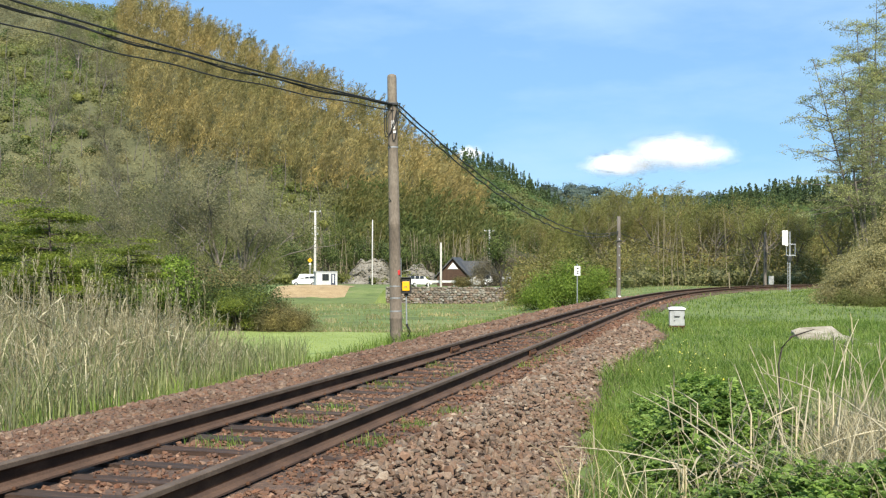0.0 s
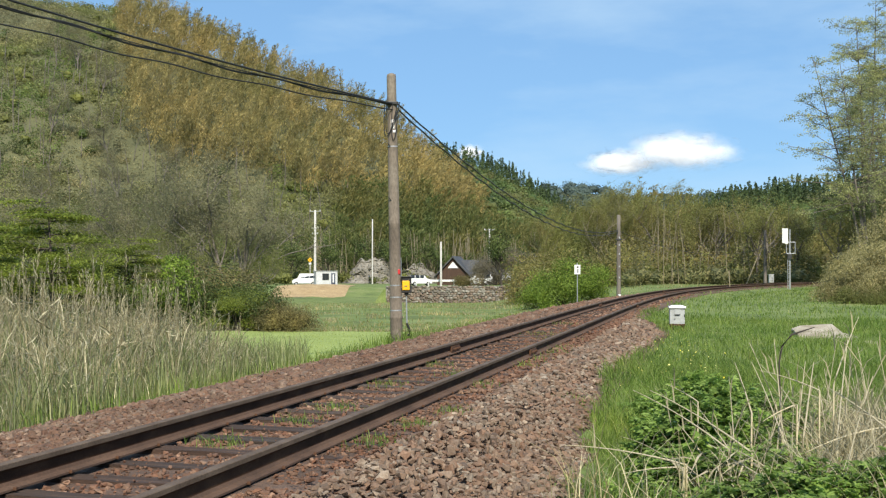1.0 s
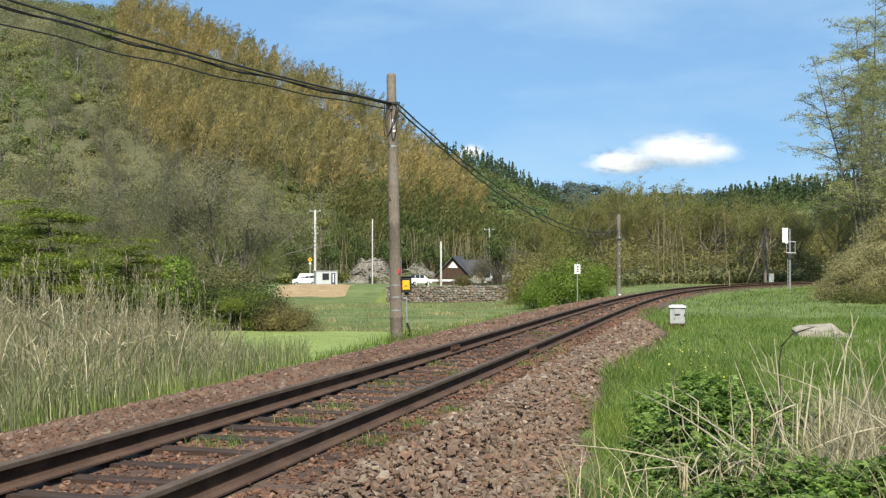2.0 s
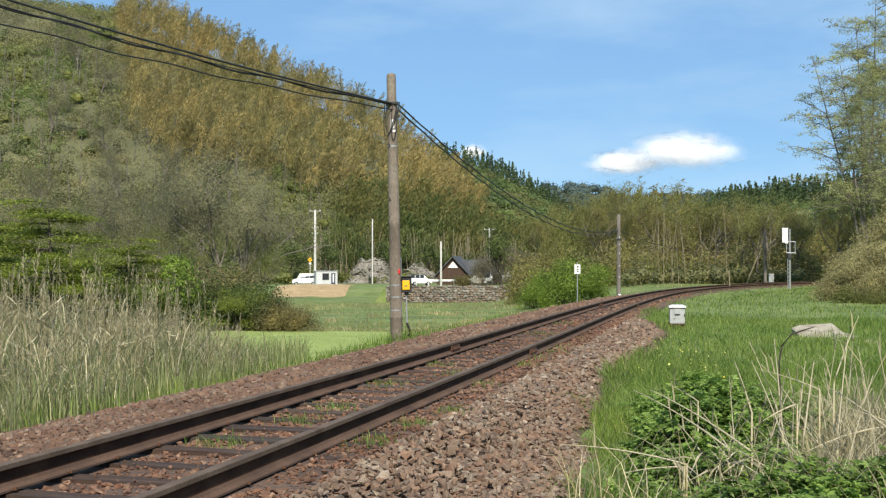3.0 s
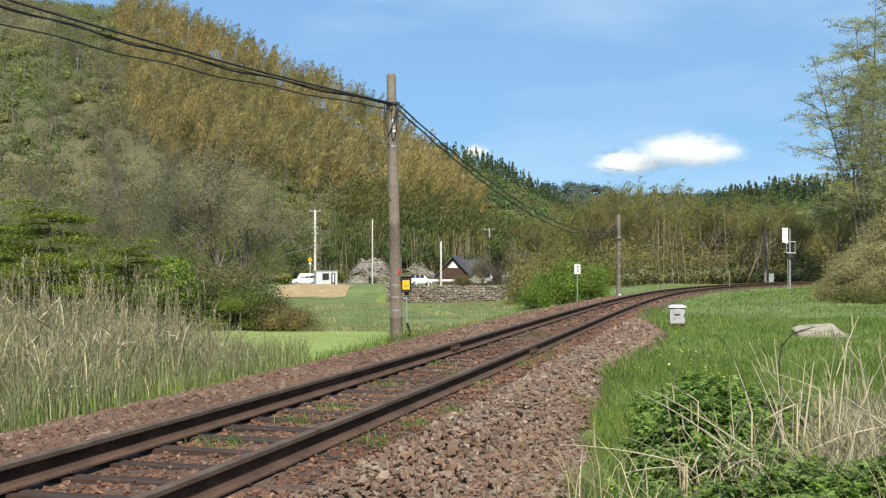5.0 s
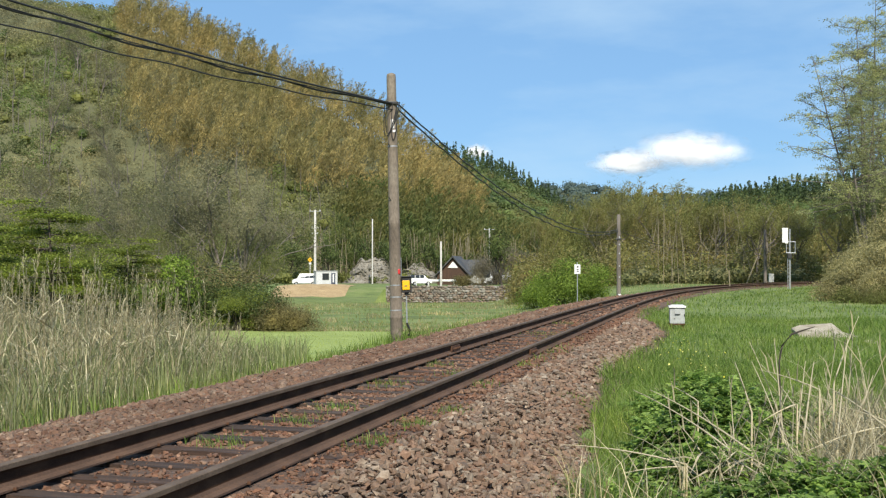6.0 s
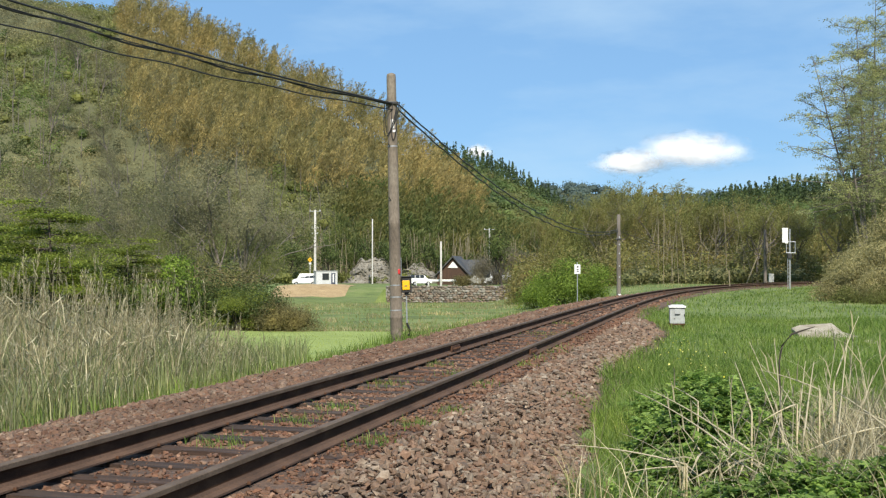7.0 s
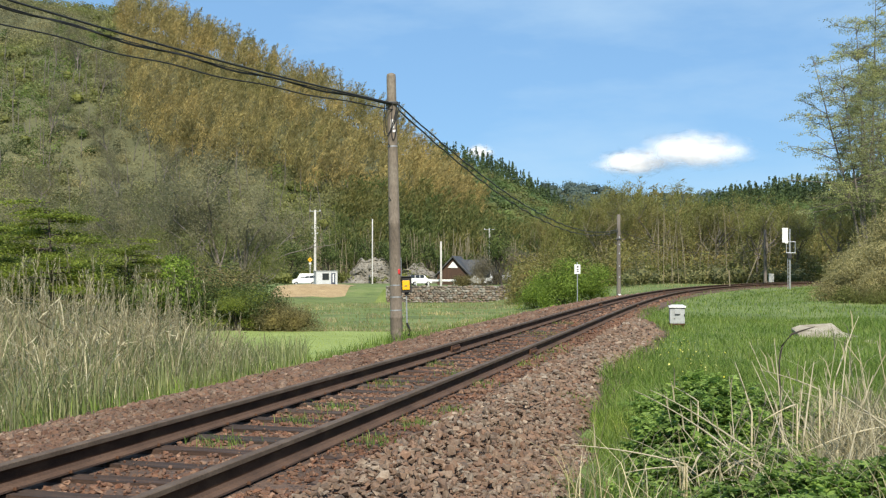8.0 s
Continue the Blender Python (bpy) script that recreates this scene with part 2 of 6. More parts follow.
F_LIME = foliage("yellow_green_leaves", [(0.0, (0.125, 0.155, 0.026)), (0.5, (0.22, 0.265, 0.045)), (1.0, (0.32, 0.37, 0.075))], 0.5, 0.5)
F_DARK = foliage("evergreen_leaves", [(0.0, (0.0345, 0.054, 0.0154)), (0.5, (0.0747, 0.108, 0.0275)), (1.0, (0.149, 0.18, 0.055))], 0.4, 0.25)
F_MIX = foliage("hill_scrub_leaves", [(0.0, (0.17, 0.182, 0.08)), (0.5, (0.21, 0.226, 0.1)), (1.0, (0.26, 0.275, 0.132))], 0.045, 0.42,
                patch_stops=[(0.3, (0.62, 0.68, 0.6)), (0.40, (0.7, 0.92, 0.5)), (0.5, (0.95, 0.9, 0.92)), (0.6, (1.2, 1.14, 0.95)), (0.72, (0.75, 0.98, 0.5))], clump=0.16, spread=0.24)
F_GREY = foliage("grey_budding_leaves", [(0.0, (0.195, 0.182, 0.1)), (0.5, (0.245, 0.23, 0.128)), (1.0, (0.31, 0.29, 0.168))], 0.06, 0.48, clump=0.2, spread=0.22)
F_SILVER = foliage("grey_green_leaves", [(0.0, (0.26, 0.28, 0.125)), (0.5, (0.345, 0.365, 0.17)), (1.0, (0.43, 0.45, 0.22))], 0.3, 0.6, clump=0.5, spread=0.25)
F_UNDER = foliage("shaded_undergrowth", [(0.0, (0.093, 0.0975, 0.045)), (0.5, (0.155, 0.165, 0.0675)), (1.0, (0.279, 0.255, 0.12))], 0.25, 0.3)
# aerial haze is put into this leaf colour: bluish and flat in tone
F_FAR = foliage("haze_tinted_forest", [(0.0, (0.065, 0.095, 0.085)), (1.0, (0.09, 0.125, 0.11))], 0.01, 0.2)
F_WOOD = foliage("mixed_far_wood", [(0.0, (0.07, 0.086, 0.034)), (0.5, (0.11, 0.135, 0.052)), (1.0, (0.165, 0.19, 0.08))], 0.03, 0.3,
                 patch_stops=[(0.32, (0.6, 0.75, 0.6)), (0.45, (0.9, 1.1, 0.8)), (0.58, (1.25, 1.05, 0.9)), (0.7, (1.0, 1.15, 0.8))])
F_CEDAR = foliage("cedar_needles", [(0.0, (0.0345, 0.0575, 0.0242)), (0.6, (0.0633, 0.0978, 0.0374)), (1.0, (0.0978, 0.138, 0.055))], 0.05, 0.2)
F_DRY = foliage("dry_reed_straw", [(0.0, (0.14, 0.115, 0.06)), (0.4, (0.31, 0.265, 0.15)), (0.75, (0.52, 0.455, 0.285)), (1.0, (0.76, 0.68, 0.47))], 0.7, 0.42)
F_STRAW = foliage("bleached_straw", [(0.0, (0.36, 0.3, 0.19)), (0.5, (0.52, 0.45, 0.31)), (1.0, (0.7, 0.62, 0.45))], 0.7, 0.2)
F_FIELD = foliage("field_grass_blades", [(0.0, (0.125, 0.15, 0.04)), (0.5, (0.205, 0.235, 0.065)), (0.75, (0.29, 0.29, 0.11)), (1.0, (0.42, 0.37, 0.21))], 0.22, 0.4,
                  patch_stops=[(0.35, (0.85, 1.0, 0.8)), (0.48, (1, 1, 1)), (0.56, (1.45, 1.15, 1.4)), (0.66, (1.1, 1.08, 1.0))])
F_REED = foliage("young_reed_blades", [(0.0, (0.13, 0.155, 0.055)), (0.5, (0.215, 0.25, 0.095)), (0.8, (0.32, 0.34, 0.16)), (1.0, (0.47, 0.45, 0.26))], 0.6, 0.42)
F_GRASS = foliage("meadow_grass_blades", [(0.0, (0.1, 0.155, 0.028)), (0.55, (0.168, 0.25, 0.045)), (0.9, (0.24, 0.318, 0.075)), (1.0, (0.36, 0.37, 0.15))], 0.45, 0.45, patch_stops=[(0.34, (0.72, 0.82, 0.68)), (0.5, (1, 1, 1)), (0.64, (1.18, 1.1, 1.0))], clump=1.6, spread=0.15)
F_NETTLE = foliage("mugwort_leaves", [(0.0, (0.125, 0.195, 0.042)), (0.5, (0.21, 0.32, 0.068)), (1.0, (0.34, 0.46, 0.135))], 1.2, 0.45, 0.5)
F_FLOWER = foliage("yellow_petals", [(0.0, (0.7, 0.6, 0.05)), (1.0, (0.85, 0.8, 0.3))], 1.0, 0.2)
F_BANK = foliage("pale_bank_grass", [(0.0, (0.22, 0.205, 0.09)), (0.5, (0.36, 0.32, 0.16)), (1.0, (0.52, 0.46, 0.27))], 0.3, 0.4)


# ---- mesh helpers ----
rng = np.random.default_rng(7)


def mesh_of(name, verts, faces, mats, smooth=False, face_mats=None):
    """A mesh from an (n, 3) array and an (m, 3 or 4) array of indices."""
    verts, faces = np.asarray(verts, np.float32), np.asarray(faces, np.int32)
    k = faces.shape[1]
    me = bpy.data.meshes.new(name)
    me.vertices.add(len(verts))
    me.vertices.foreach_set("co", verts.ravel())
    me.loops.add(faces.size)
    me.loops.foreach_set("vertex_index", faces.ravel())
    me.polygons.add(len(faces))
    me.polygons.foreach_set("loop_start", np.arange(0, faces.size, k, dtype=np.int32))
    me.polygons.foreach_set("loop_total", np.full(len(faces), k, np.int32))
    for m in (mats if isinstance(mats, (list, tuple)) else [mats]):
        me.materials.append(m)
    if face_mats is not None:
        me.polygons.foreach_set("material_index", np.asarray(face_mats, np.int32))
    me.polygons.foreach_set("use_smooth", np.full(len(faces), smooth))
    me.update(calc_edges=True)
    me.validate()
    return me


def bm_mesh(name, bm, mats, smooth=False):
    me = bpy.data.meshes.new(name)
    bmesh.ops.recalc_face_normals(bm, faces=bm.faces)
    bm.to_mesh(me)
    bm.free()
    for m in (mats if isinstance(mats, (list, tuple)) else [mats]):
        me.materials.append(m)
    for p in me.polygons:
        p.use_smooth = smooth
    return me


def part(name, bm, mat, parent, label="", smooth=False):
    """One mesh object under a thing or a part."""
    ob = new(name, bm_mesh(name, bm, mat, smooth) if isinstance(bm, bmesh.types.BMesh) else bm)
    ob.parent = parent
    if label:
        ob["label"] = label
    return ob


def thing(name, x, y, z, label, category, group="", turn=0.0, kind=""):
    ob = new(name)
    ob.empty_display_size = 0.2
    ob.matrix_basis = pose(x, y, z, 0, 0, turn)
    return tagged(ob, label, category, group, kind)


def add_box(bm, cx, cy, cz, sx, sy, sz, bevel=0.0, turn=None):
    m = Matrix.Translation((cx, cy, cz)) @ (turn if turn is not None else Matrix()) @ Matrix.Diagonal((sx, sy, sz, 1))
    r = bmesh.ops.create_cube(bm, size=1, matrix=m)
    if bevel:
        es = {e for v in r["verts"] for e in v.link_edges}
        bmesh.ops.bevel(bm, geom=list(es), offset=bevel, segments=2, affect="EDGES", profile=0.6)
    return bm


def box(sx, sy, sz, cx=0, cy=0, cz=0, bevel=0.0, turn=None):
    return add_box(bmesh.new(), cx, cy, cz, sx, sy, sz, bevel, turn)


def cyl(r1, r2, p0, p1, sides=12, bm=None):
    bm = bm or bmesh.new()
    p0, p1 = Vector(p0), Vector(p1)
    d = p1 - p0
    m = Matrix.Translation((p0 + p1) / 2) @ d.to_track_quat("Z", "Y").to_matrix().to_4x4()
    bmesh.ops.create_cone(bm, cap_ends=True, segments=sides, radius1=r1, radius2=r2, depth=d.length, matrix=m)
    return bm


def tube_arrays(path, radii, sides=6):
    """Vertices and quads of a tube along a path, bent smoothly."""
    path, radii = np.asarray(path, float), np.broadcast_to(np.asarray(radii, float), (len(path),))
    tan = np.gradient(path, axis=0)
    tan /= np.linalg.norm(tan, axis=1)[:, None] + 1e-9
    ref = np.where(np.abs(tan[:, 2:3]) > 0.9, np.array([[1.0, 0, 0]]), np.array([[0, 0, 1.0]]))
    a = np.cross(tan, ref)
    a /= np.linalg.norm(a, axis=1)[:, None] + 1e-9
    b = np.cross(tan, a)
    ang = np.arange(sides) * 2 * np.pi / sides
    v = path[:, None] + radii[:, None, None] * (np.cos(ang)[None, :, None] * a[:, None] + np.sin(ang)[None, :, None] * b[:, None])
    n = len(path)
    i, j = np.meshgrid(np.arange(n - 1), np.arange(sides), indexing="ij")
    j2 = (j + 1) % sides
    f = np.stack([i * sides + j, i * sides + j2, (i + 1) * sides + j2, (i + 1) * sides + j], -1).reshape(-1, 4)
    return v.reshape(-1, 3), f


def join_arrays(chunks):
    vs, fs, at = [], [], 0
    for v, f in chunks:
        vs.append(v)
        fs.append(f + at)
        at += len(v)
    return np.concatenate(vs), np.concatenate(fs)


def tubes(name, items, mat, sides=6):
    v, f = join_arrays([tube_arrays(p, r, sides) for p, r in items])
    return mesh_of(name, v, f, mat, True)


def smooth01(t):
    t = np.clip(t, 0, 1)
    return t * t * (3 - 2 * t)


def lumps(x, y, seed=0.0, octaves=3):
    """Cheap rolling noise about -1 to 1 on arrays."""
    x, y = np.asarray(x, float), np.asarray(y, float)
    out, amp, fr = 0, 1.0, 1.0
    for k in range(octaves):
        s = seed + k * 13.7
        out = out + amp * (np.sin(x * fr * 1.0 + 1.3 * np.sin(y * fr * 0.7 + s) + s) * np.cos(y * fr * 1.13 + 1.1 * np.sin(x * fr * 0.8 - s) - s * 0.7))
        amp, fr = amp * 0.5, fr * 2.03
    return out / 1.6


# ---- the line of the track: nearly straight past the camera, then a tightening bend to the right ----
STEP = 0.25
S = np.arange(-40, 170, STEP)
BEND = np.clip(-0.00091 + 4.5e-7 * S + 1.673e-6 * S ** 2 * (S > 0), -0.002, 0.0125)
HEAD = np.cumsum(BEND) * STEP
I0 = int(np.argmin(np.abs(S)))
HEAD += 0.2208 - HEAD[I0]
CX, CY = np.cumsum(np.sin(HEAD)) * STEP, np.cumsum(np.cos(HEAD)) * STEP
CX, CY = CX - CX[I0] - 2.663, CY - CY[I0] + 4.0
GAUGE, CANT = 0.566, 0.028


def on_track(s, off=0.0):
    """World x, y and heading at distance s along the track, off metres to its right."""
    h = np.interp(s, S, HEAD)
    return np.interp(s, S, CX) + off * np.cos(h), np.interp(s, S, CY) - off * np.sin(h), h


def beside(x, y):
    """Distance along the track and signed offset to its right."""
    x, y = np.asarray(x, float), np.asarray(y, float)
    sh = x.shape
    x, y = x.ravel(), y.ravel()
    s, d = np.empty_like(x), np.empty_like(x)
    px, py = CX[::8], CY[::8]
    for a in range(0, len(x), 20000):
        q = slice(a, a + 20000)
        k = np.argmin((x[q, None] - px) ** 2 + (y[q, None] - py) ** 2, axis=1) * 8
        h = HEAD[k]
        dx, dy = x[q] - CX[k], y[q] - CY[k]
        s[q] = S[k] + dx * np.sin(h) + dy * np.cos(h)
        d[q] = dx * np.cos(h) - dy * np.sin(h)
        far = np.hypot(dx, dy)
        d[q] = np.where(far > np.abs(d[q]) * 1.3 + 3, np.sign(d[q]) * far, d[q])
    return s.reshape(sh), d.reshape(sh)


RIDGE_X = [-700, -400, -250, -180, -100, -66, -32, -13, 2, 12, 22, 40, 60]
RIDGE_Z = [190, 160, 128, 108, 79, 62, 43, 30, 16, 7, 0, -2, -3]


def hill_bamboo(x, y):
    """The spur on the far side of the valley, falling towards the right."""
    top = np.interp(x, RIDGE_X, RIDGE_Z)
    yr = np.maximum(341 - 0.89 * x, 300)
    foot = 236 + 0.0 * x
    up = smooth01((y - foot) / (yr - foot)) * 0.45 + 0.55 * np.clip((y - foot) / (yr - foot), 0, 1) ** 0.85
    down = np.clip(1 - (y - yr) / 420, 0, 1)
    return np.where(y < foot, -20.0, -1.8 + (top + 1.8) * np.where(y < yr, up, down))


def ridge(x, y, at, width, xs, zs):
    return np.interp(x, xs, zs) * np.clip(1 - np.abs(y - at) / width, 0, 1) ** 0.8 - 3


def ground(x, y):
    """Height of the land."""
    x, y = np.asarray(x, float), np.asarray(y, float)
    s, d = beside(x, y)
    # fields step down into the valley on the left, road shelf behind the stone wall
    zl = np.interp(y, [-100, 0, 30, 46, 50, 74, 78, 104, 107, 139], [-0.9, -0.9, -1.0, -1.12, -1.35, -1.5, -1.9, -2.05, -2.4, -2.65])
    ramp = np.interp(x, [-30, -7.2, -6.0], [1.0, 1.0, 0.0])
    shelf = np.interp(y, [140, 195, 240], [-1.12, -1.7, -1.75])
    zl = np.where(y > 140.2, shelf + ramp * (-2.75 - shelf) * (1 - smooth01((y - 166) / 14)), zl)
    near_bend = smooth01((x - 3) / 14) * smooth01((y - 30) / 30)
    zl = zl + (-0.3 - zl) * np.where(y < 200, near_bend, near_bend * np.clip(1 - (y - 200) / 60, 0, 1))
    zr = np.interp(y, [-50, 10, 40, 70, 110], [-0.5, -0.46, -0.46, -0.3, -0.2])
    bank = 6.0 * smooth01((d - 6) / 12) * smooth01((y - 50) / 16) + 10 * smooth01((d - 16) / 60) * smooth01((y - 50) / 20)
    zr = zr + np.where(d > 0, bank, 0)
    left = np.interp(-d, [1.3, 3.5, 6.0], [0, 1, 2])
    right = np.interp(d, [1.15, 2.2, 3.5], [0, 1, 2])
    zleft = np.where(left < 1, -0.2 - 0.33 * left, -0.53 + (zl + 0.53) * (left - 1))
    zright = np.where(right < 1, -0.2 - 0.2 * right, -0.4 + (zr + 0.4) * (right - 1))
    z = np.where(d < 0, zleft, zright)
    rough = np.clip((np.abs(d) - 3.5) / 8, 0, 1)
    z = z + rough * (0.05 * lumps(x * 0.9, y * 0.9, 2.0) + 0.12 * lumps(x * 0.13, y * 0.13, 5.0) * np.clip((np.abs(d) - 8) / 30, 0, 1) * (y < 120))
    far = np.maximum.reduce([
        hill_bamboo(x, y) + 2.0 * lumps(x * 0.05, y * 0.05, 1.0) * smooth01((y - 245) / 60),
        ridge(x, y, 720, 260, [-900, -300, 2, 26, 38, 50, 62, 80, 110, 400], [120, 100, 60, 52, 46, 38, 29, 16, 4, 20]),
        ridge(x, y, 1550, 420, [-900, 0, 100, 118, 150, 178, 215, 290, 340, 900], [160, 110, 84, 88, 91, 86, 76, 78, 80, 140]),
        ridge(x, y, 560, 190, [60, 92, 104, 118, 132, 150, 260, 700], [0, 15, 20, 27, 30, 31, 46, 90]),
        ridge(x, y, 2600, 900, [-2500, -200, 250, 560, 2500], [300, 160, 75, 80, 330]),
        np.where(y < -60, 25 * smooth01((-y - 60) / 200), -5),
        np.where(y < 236, 40 * smooth01((-x - 160) / 300), -5) - 3,
    ])
    return np.maximum(z, far)


def axis(stops):
    out = [stops[0][0]]
    for (a, _), (b, st) in zip(stops, stops[1:]):
        k = max(1, int(round((b - a) / st)))
        out += list(np.linspace(a, b, k + 1)[1:])
    return np.array(out)


gx = axis([(-2600, 0), (-1000, 160), (-300, 50), (-120, 9), (-30, 3), (-9, 0.7), (22, 0.4), (40, 1.2), (120, 5), (300, 14), (1000, 60), (2600, 160)])
gy = axis([(-900, 0), (-100, 100), (-10, 10), (4, 1.5), (45, 0.45), (120, 1.2), (138.5, 1.5), (141, 0.35), (260, 4), (480, 8), (900, 20), (1700, 50), (4200, 250)])
GX, GY = np.meshgrid(gx, gy, indexing="ij")
gi, gj = np.meshgrid(np.arange(len(gx) - 1), np.arange(len(gy) - 1), indexing="ij")
nj = len(gy)
quad = np.stack([gi * nj + gj, (gi + 1) * nj + gj, (gi + 1) * nj + gj + 1, gi * nj + gj + 1], -1).reshape(-1, 4)
land = new("ground", mesh_of("ground", np.stack([GX, GY, ground(GX, GY)], -1).reshape(-1, 3), quad, M_GROUND, True))
tagged(land, "grassy valley floor rising to wooded hills", "ground", kind="structure")


def strip(name, s0, s1, step, offs, lift, mat):
    """A sheet that follows the track over the land, its edges tucked in."""
    ss = np.arange(s0, s1 + step / 2, step)
    off = np.minimum(np.asarray(offs)[None, :], np.interp(ss, [27, 31], [2.3, 1.25])[:, None] - 0.01 * np.arange(len(offs))[::-1])
    x, y, _ = on_track(ss[:, None], off)
    z = ground(x, y) + np.asarray(lift)[None, :]
    a, b = x.shape
    i, j = np.meshgrid(np.arange(a - 1), np.arange(b - 1), indexing="ij")
    f = np.stack([i * b + j, i * b + j + 1, (i + 1) * b + j + 1, (i + 1) * b + j], -1).reshape(-1, 4)
    return mesh_of(name, np.stack([x, y, z], -1).reshape(-1, 3), f, mat, True)


bed = new("ballast_bed", strip("ballast_bed", -8, 150, 0.5, [-3.9, -3.4, -2.8, -2.0, -1.3, -0.6, 0, 0.6, 1.15, 1.6, 2.0, 2.3], [-0.08, 0.02, 0.02, 0.03, 0.03, 0.032, 0.032, 0.032, 0.03, 0.025, 0.02, -0.08], M_BED))
tagged(bed, "rust-brown gravel fines under the railway track", "track bed", kind="structure")


def paddy():
    xs, ys = np.linspace(-18, 0.5, 60), np.linspace(29, 46.2, 56)
    X, Y = np.meshgrid(xs, ys, indexing="ij")
    _, d = beside(X, Y)
    X = np.where(d > -5.2, X - (d + 5.2), X)
    _, d = beside(X, Y)
    edge = np.minimum(np.minimum(-5.0 - d, Y - 29), np.minimum(46.2 - Y, X + 18))
    Z = ground(X, Y) + np.where(edge < 0.25, -0.1, 0.02)
    i, j = np.meshgrid(np.arange(59), np.arange(55), indexing="ij")
    f = np.stack([i * 56 + j, (i + 1) * 56 + j, (i + 1) * 56 + j + 1, i * 56 + j + 1], -1).reshape(-1, 4)
    tagged(new("paddy_field", mesh_of("paddy_field", np.stack([X, Y, Z], -1).reshape(-1, 3), f, M_PADDY, True)), "low field of bright lime-green young grass", "field", kind="structure")


paddy()


# ---- railway track ----
track = thing("railway_track", 0, 0, 0, "single narrow-gauge railway track with rusty rails on wooden sleepers", "railway track")
PROFILE = [(-0.0325, -0.004), (-0.027, 0.0), (0.027, 0.0), (0.0325, -0.004), (0.0325, -0.03), (0.026, -0.038), (0.008, -0.046), (0.0075, -0.108),
           (0.018, -0.128), (0.061, -0.140), (0.061, -0.152), (-0.061, -0.152), (-0.061, -0.140), (-0.018, -0.128), (-0.0075, -0.108), (-0.008, -0.046), (-0.026, -0.038), (-0.0325, -0.03)]
JOINTS = [-28.8, -6.5, 15.85, 38.1, 60.4, 82.7, 105.0, 127.3, 149.6]


def rail_mesh(s0, s1, side):
    ss = np.linspace(s0 + 0.006, s1 - 0.006, int((s1 - s0) / 0.8) + 2)
    dz = CANT if side < 0 else 0.0
    pr = np.array(PROFILE)
    x, y, _ = on_track(ss[:, None], side * GAUGE + pr[None, :, 0])
    z = np.broadcast_to(pr[None, :, 1] + dz, x.shape)
    a, b = x.shape
    i, j = np.meshgrid(np.arange(a - 1), np.arange(b), indexing="ij")
    j2 = (j + 1) % b
    f = np.stack([i * b + j, i * b + j2, (i + 1) * b + j2, (i + 1) * b + j], -1).reshape(-1, 4)
    # sunlit head sides and foot fillets take the lighter colours, the shaded web the dark
    fm = np.where(np.isin(j.ravel(), (0, 1, 2, 3, 17)), 1, np.where(np.isin(j.ravel(), (7, 8, 9, 11, 12, 13)), 2, 0))
    return mesh_of("rail", np.stack([x, y, z], -1).reshape(-1, 3), f, [M_RAIL, M_RAILTOP, M_FOOT], False, fm)


for side in (-1, 1):
    for s0, s1 in zip(JOINTS, JOINTS[1:]):
        part("rail", rail_mesh(s0, s1, side), None, track, "worn rail with rusted web darkened for shade")
    dz = CANT if side < 0 else 0.0
    for s in JOINTS[1:-2]:
        # fishplates with bolts, one on each side of the web
        x, y, h = on_track(s, side * GAUGE)
        for face in (-1, 1):
            fx, fy, _ = on_track(s, side * GAUGE + face * 0.026)
            plate = part("fishplate", box(0.028, 0.56, 0.085, 0, 0, 0, 0.008), M_RUST, track)
            plate.matrix_basis = pose(float(fx), float(fy), -0.088 + dz, 0, 0, -math.degrees(float(h)))
            for k in (-0.2, -0.07, 0.07, 0.2):
                nut = part("bolt", cyl(0.017, 0.017, (face * 0.012, k, 0), (face * 0.04, k, 0), 6), M_RUST, plate)

rs = random.Random(3)


def sleeper_mesh(seed):
    """A split, slightly warped tarred timber."""
    r = random.Random(seed)
    bm = box(2.1, 0.2, 0.14, 0, 0, -0.07)
    bmesh.ops.subdivide_edges(bm, edges=[e for e in bm.edges if abs(e.verts[0].co.x - e.verts[1].co.x) > 1], cuts=6)
    for v in bm.verts:
        v.co += Vector((r.uniform(-0.02, 0.02), r.uniform(-0.012, 0.012), r.uniform(-0.01, 0.004)))
    return bm_mesh("sleeper", bm, M_SLEEPER)


SLEEPERS = [sleeper_mesh(k) for k in range(6)]
SLEEPER_S = []
s = -6.0
while s < 118:
    near = min(abs(s - j) for j in JOINTS)
    SLEEPER_S.append(s)
    x, y, h = on_track(s)
    ob = part("sleeper", SLEEPERS[rs.randrange(6)], None, track)
    tilt = math.degrees(math.atan2(CANT, 1.13))
    ob.matrix_basis = pose(float(x), float(y), -0.156 + CANT / 2 + rs.uniform(-0.014, 0.0), 0, tilt, -math.degrees(float(h)) + rs.uniform(-1.2, 1.2))
    s += 0.5 if near < 0.9 else 0.64 + rs.uniform(-0.03, 0.03)

SPIKE = bm_mesh("spike", box(0.022, 0.026, 0.02, 0, 0, -0.004, 0.005), M_RUST)
for s in SLEEPER_S:
    if s < 26:
        for side in (-1, 1):
            dz = CANT if side < 0 else 0.0
            for off, ds in ((-0.075, 0.035), (0.075, -0.035)):
                x, y, h = on_track(s + ds, side * GAUGE + off)
                ob = part("spike", SPIKE, None, track)
                ob.matrix_basis = pose(float(x), float(y), -0.135 + dz, 0, 0, -math.degrees(float(h)))


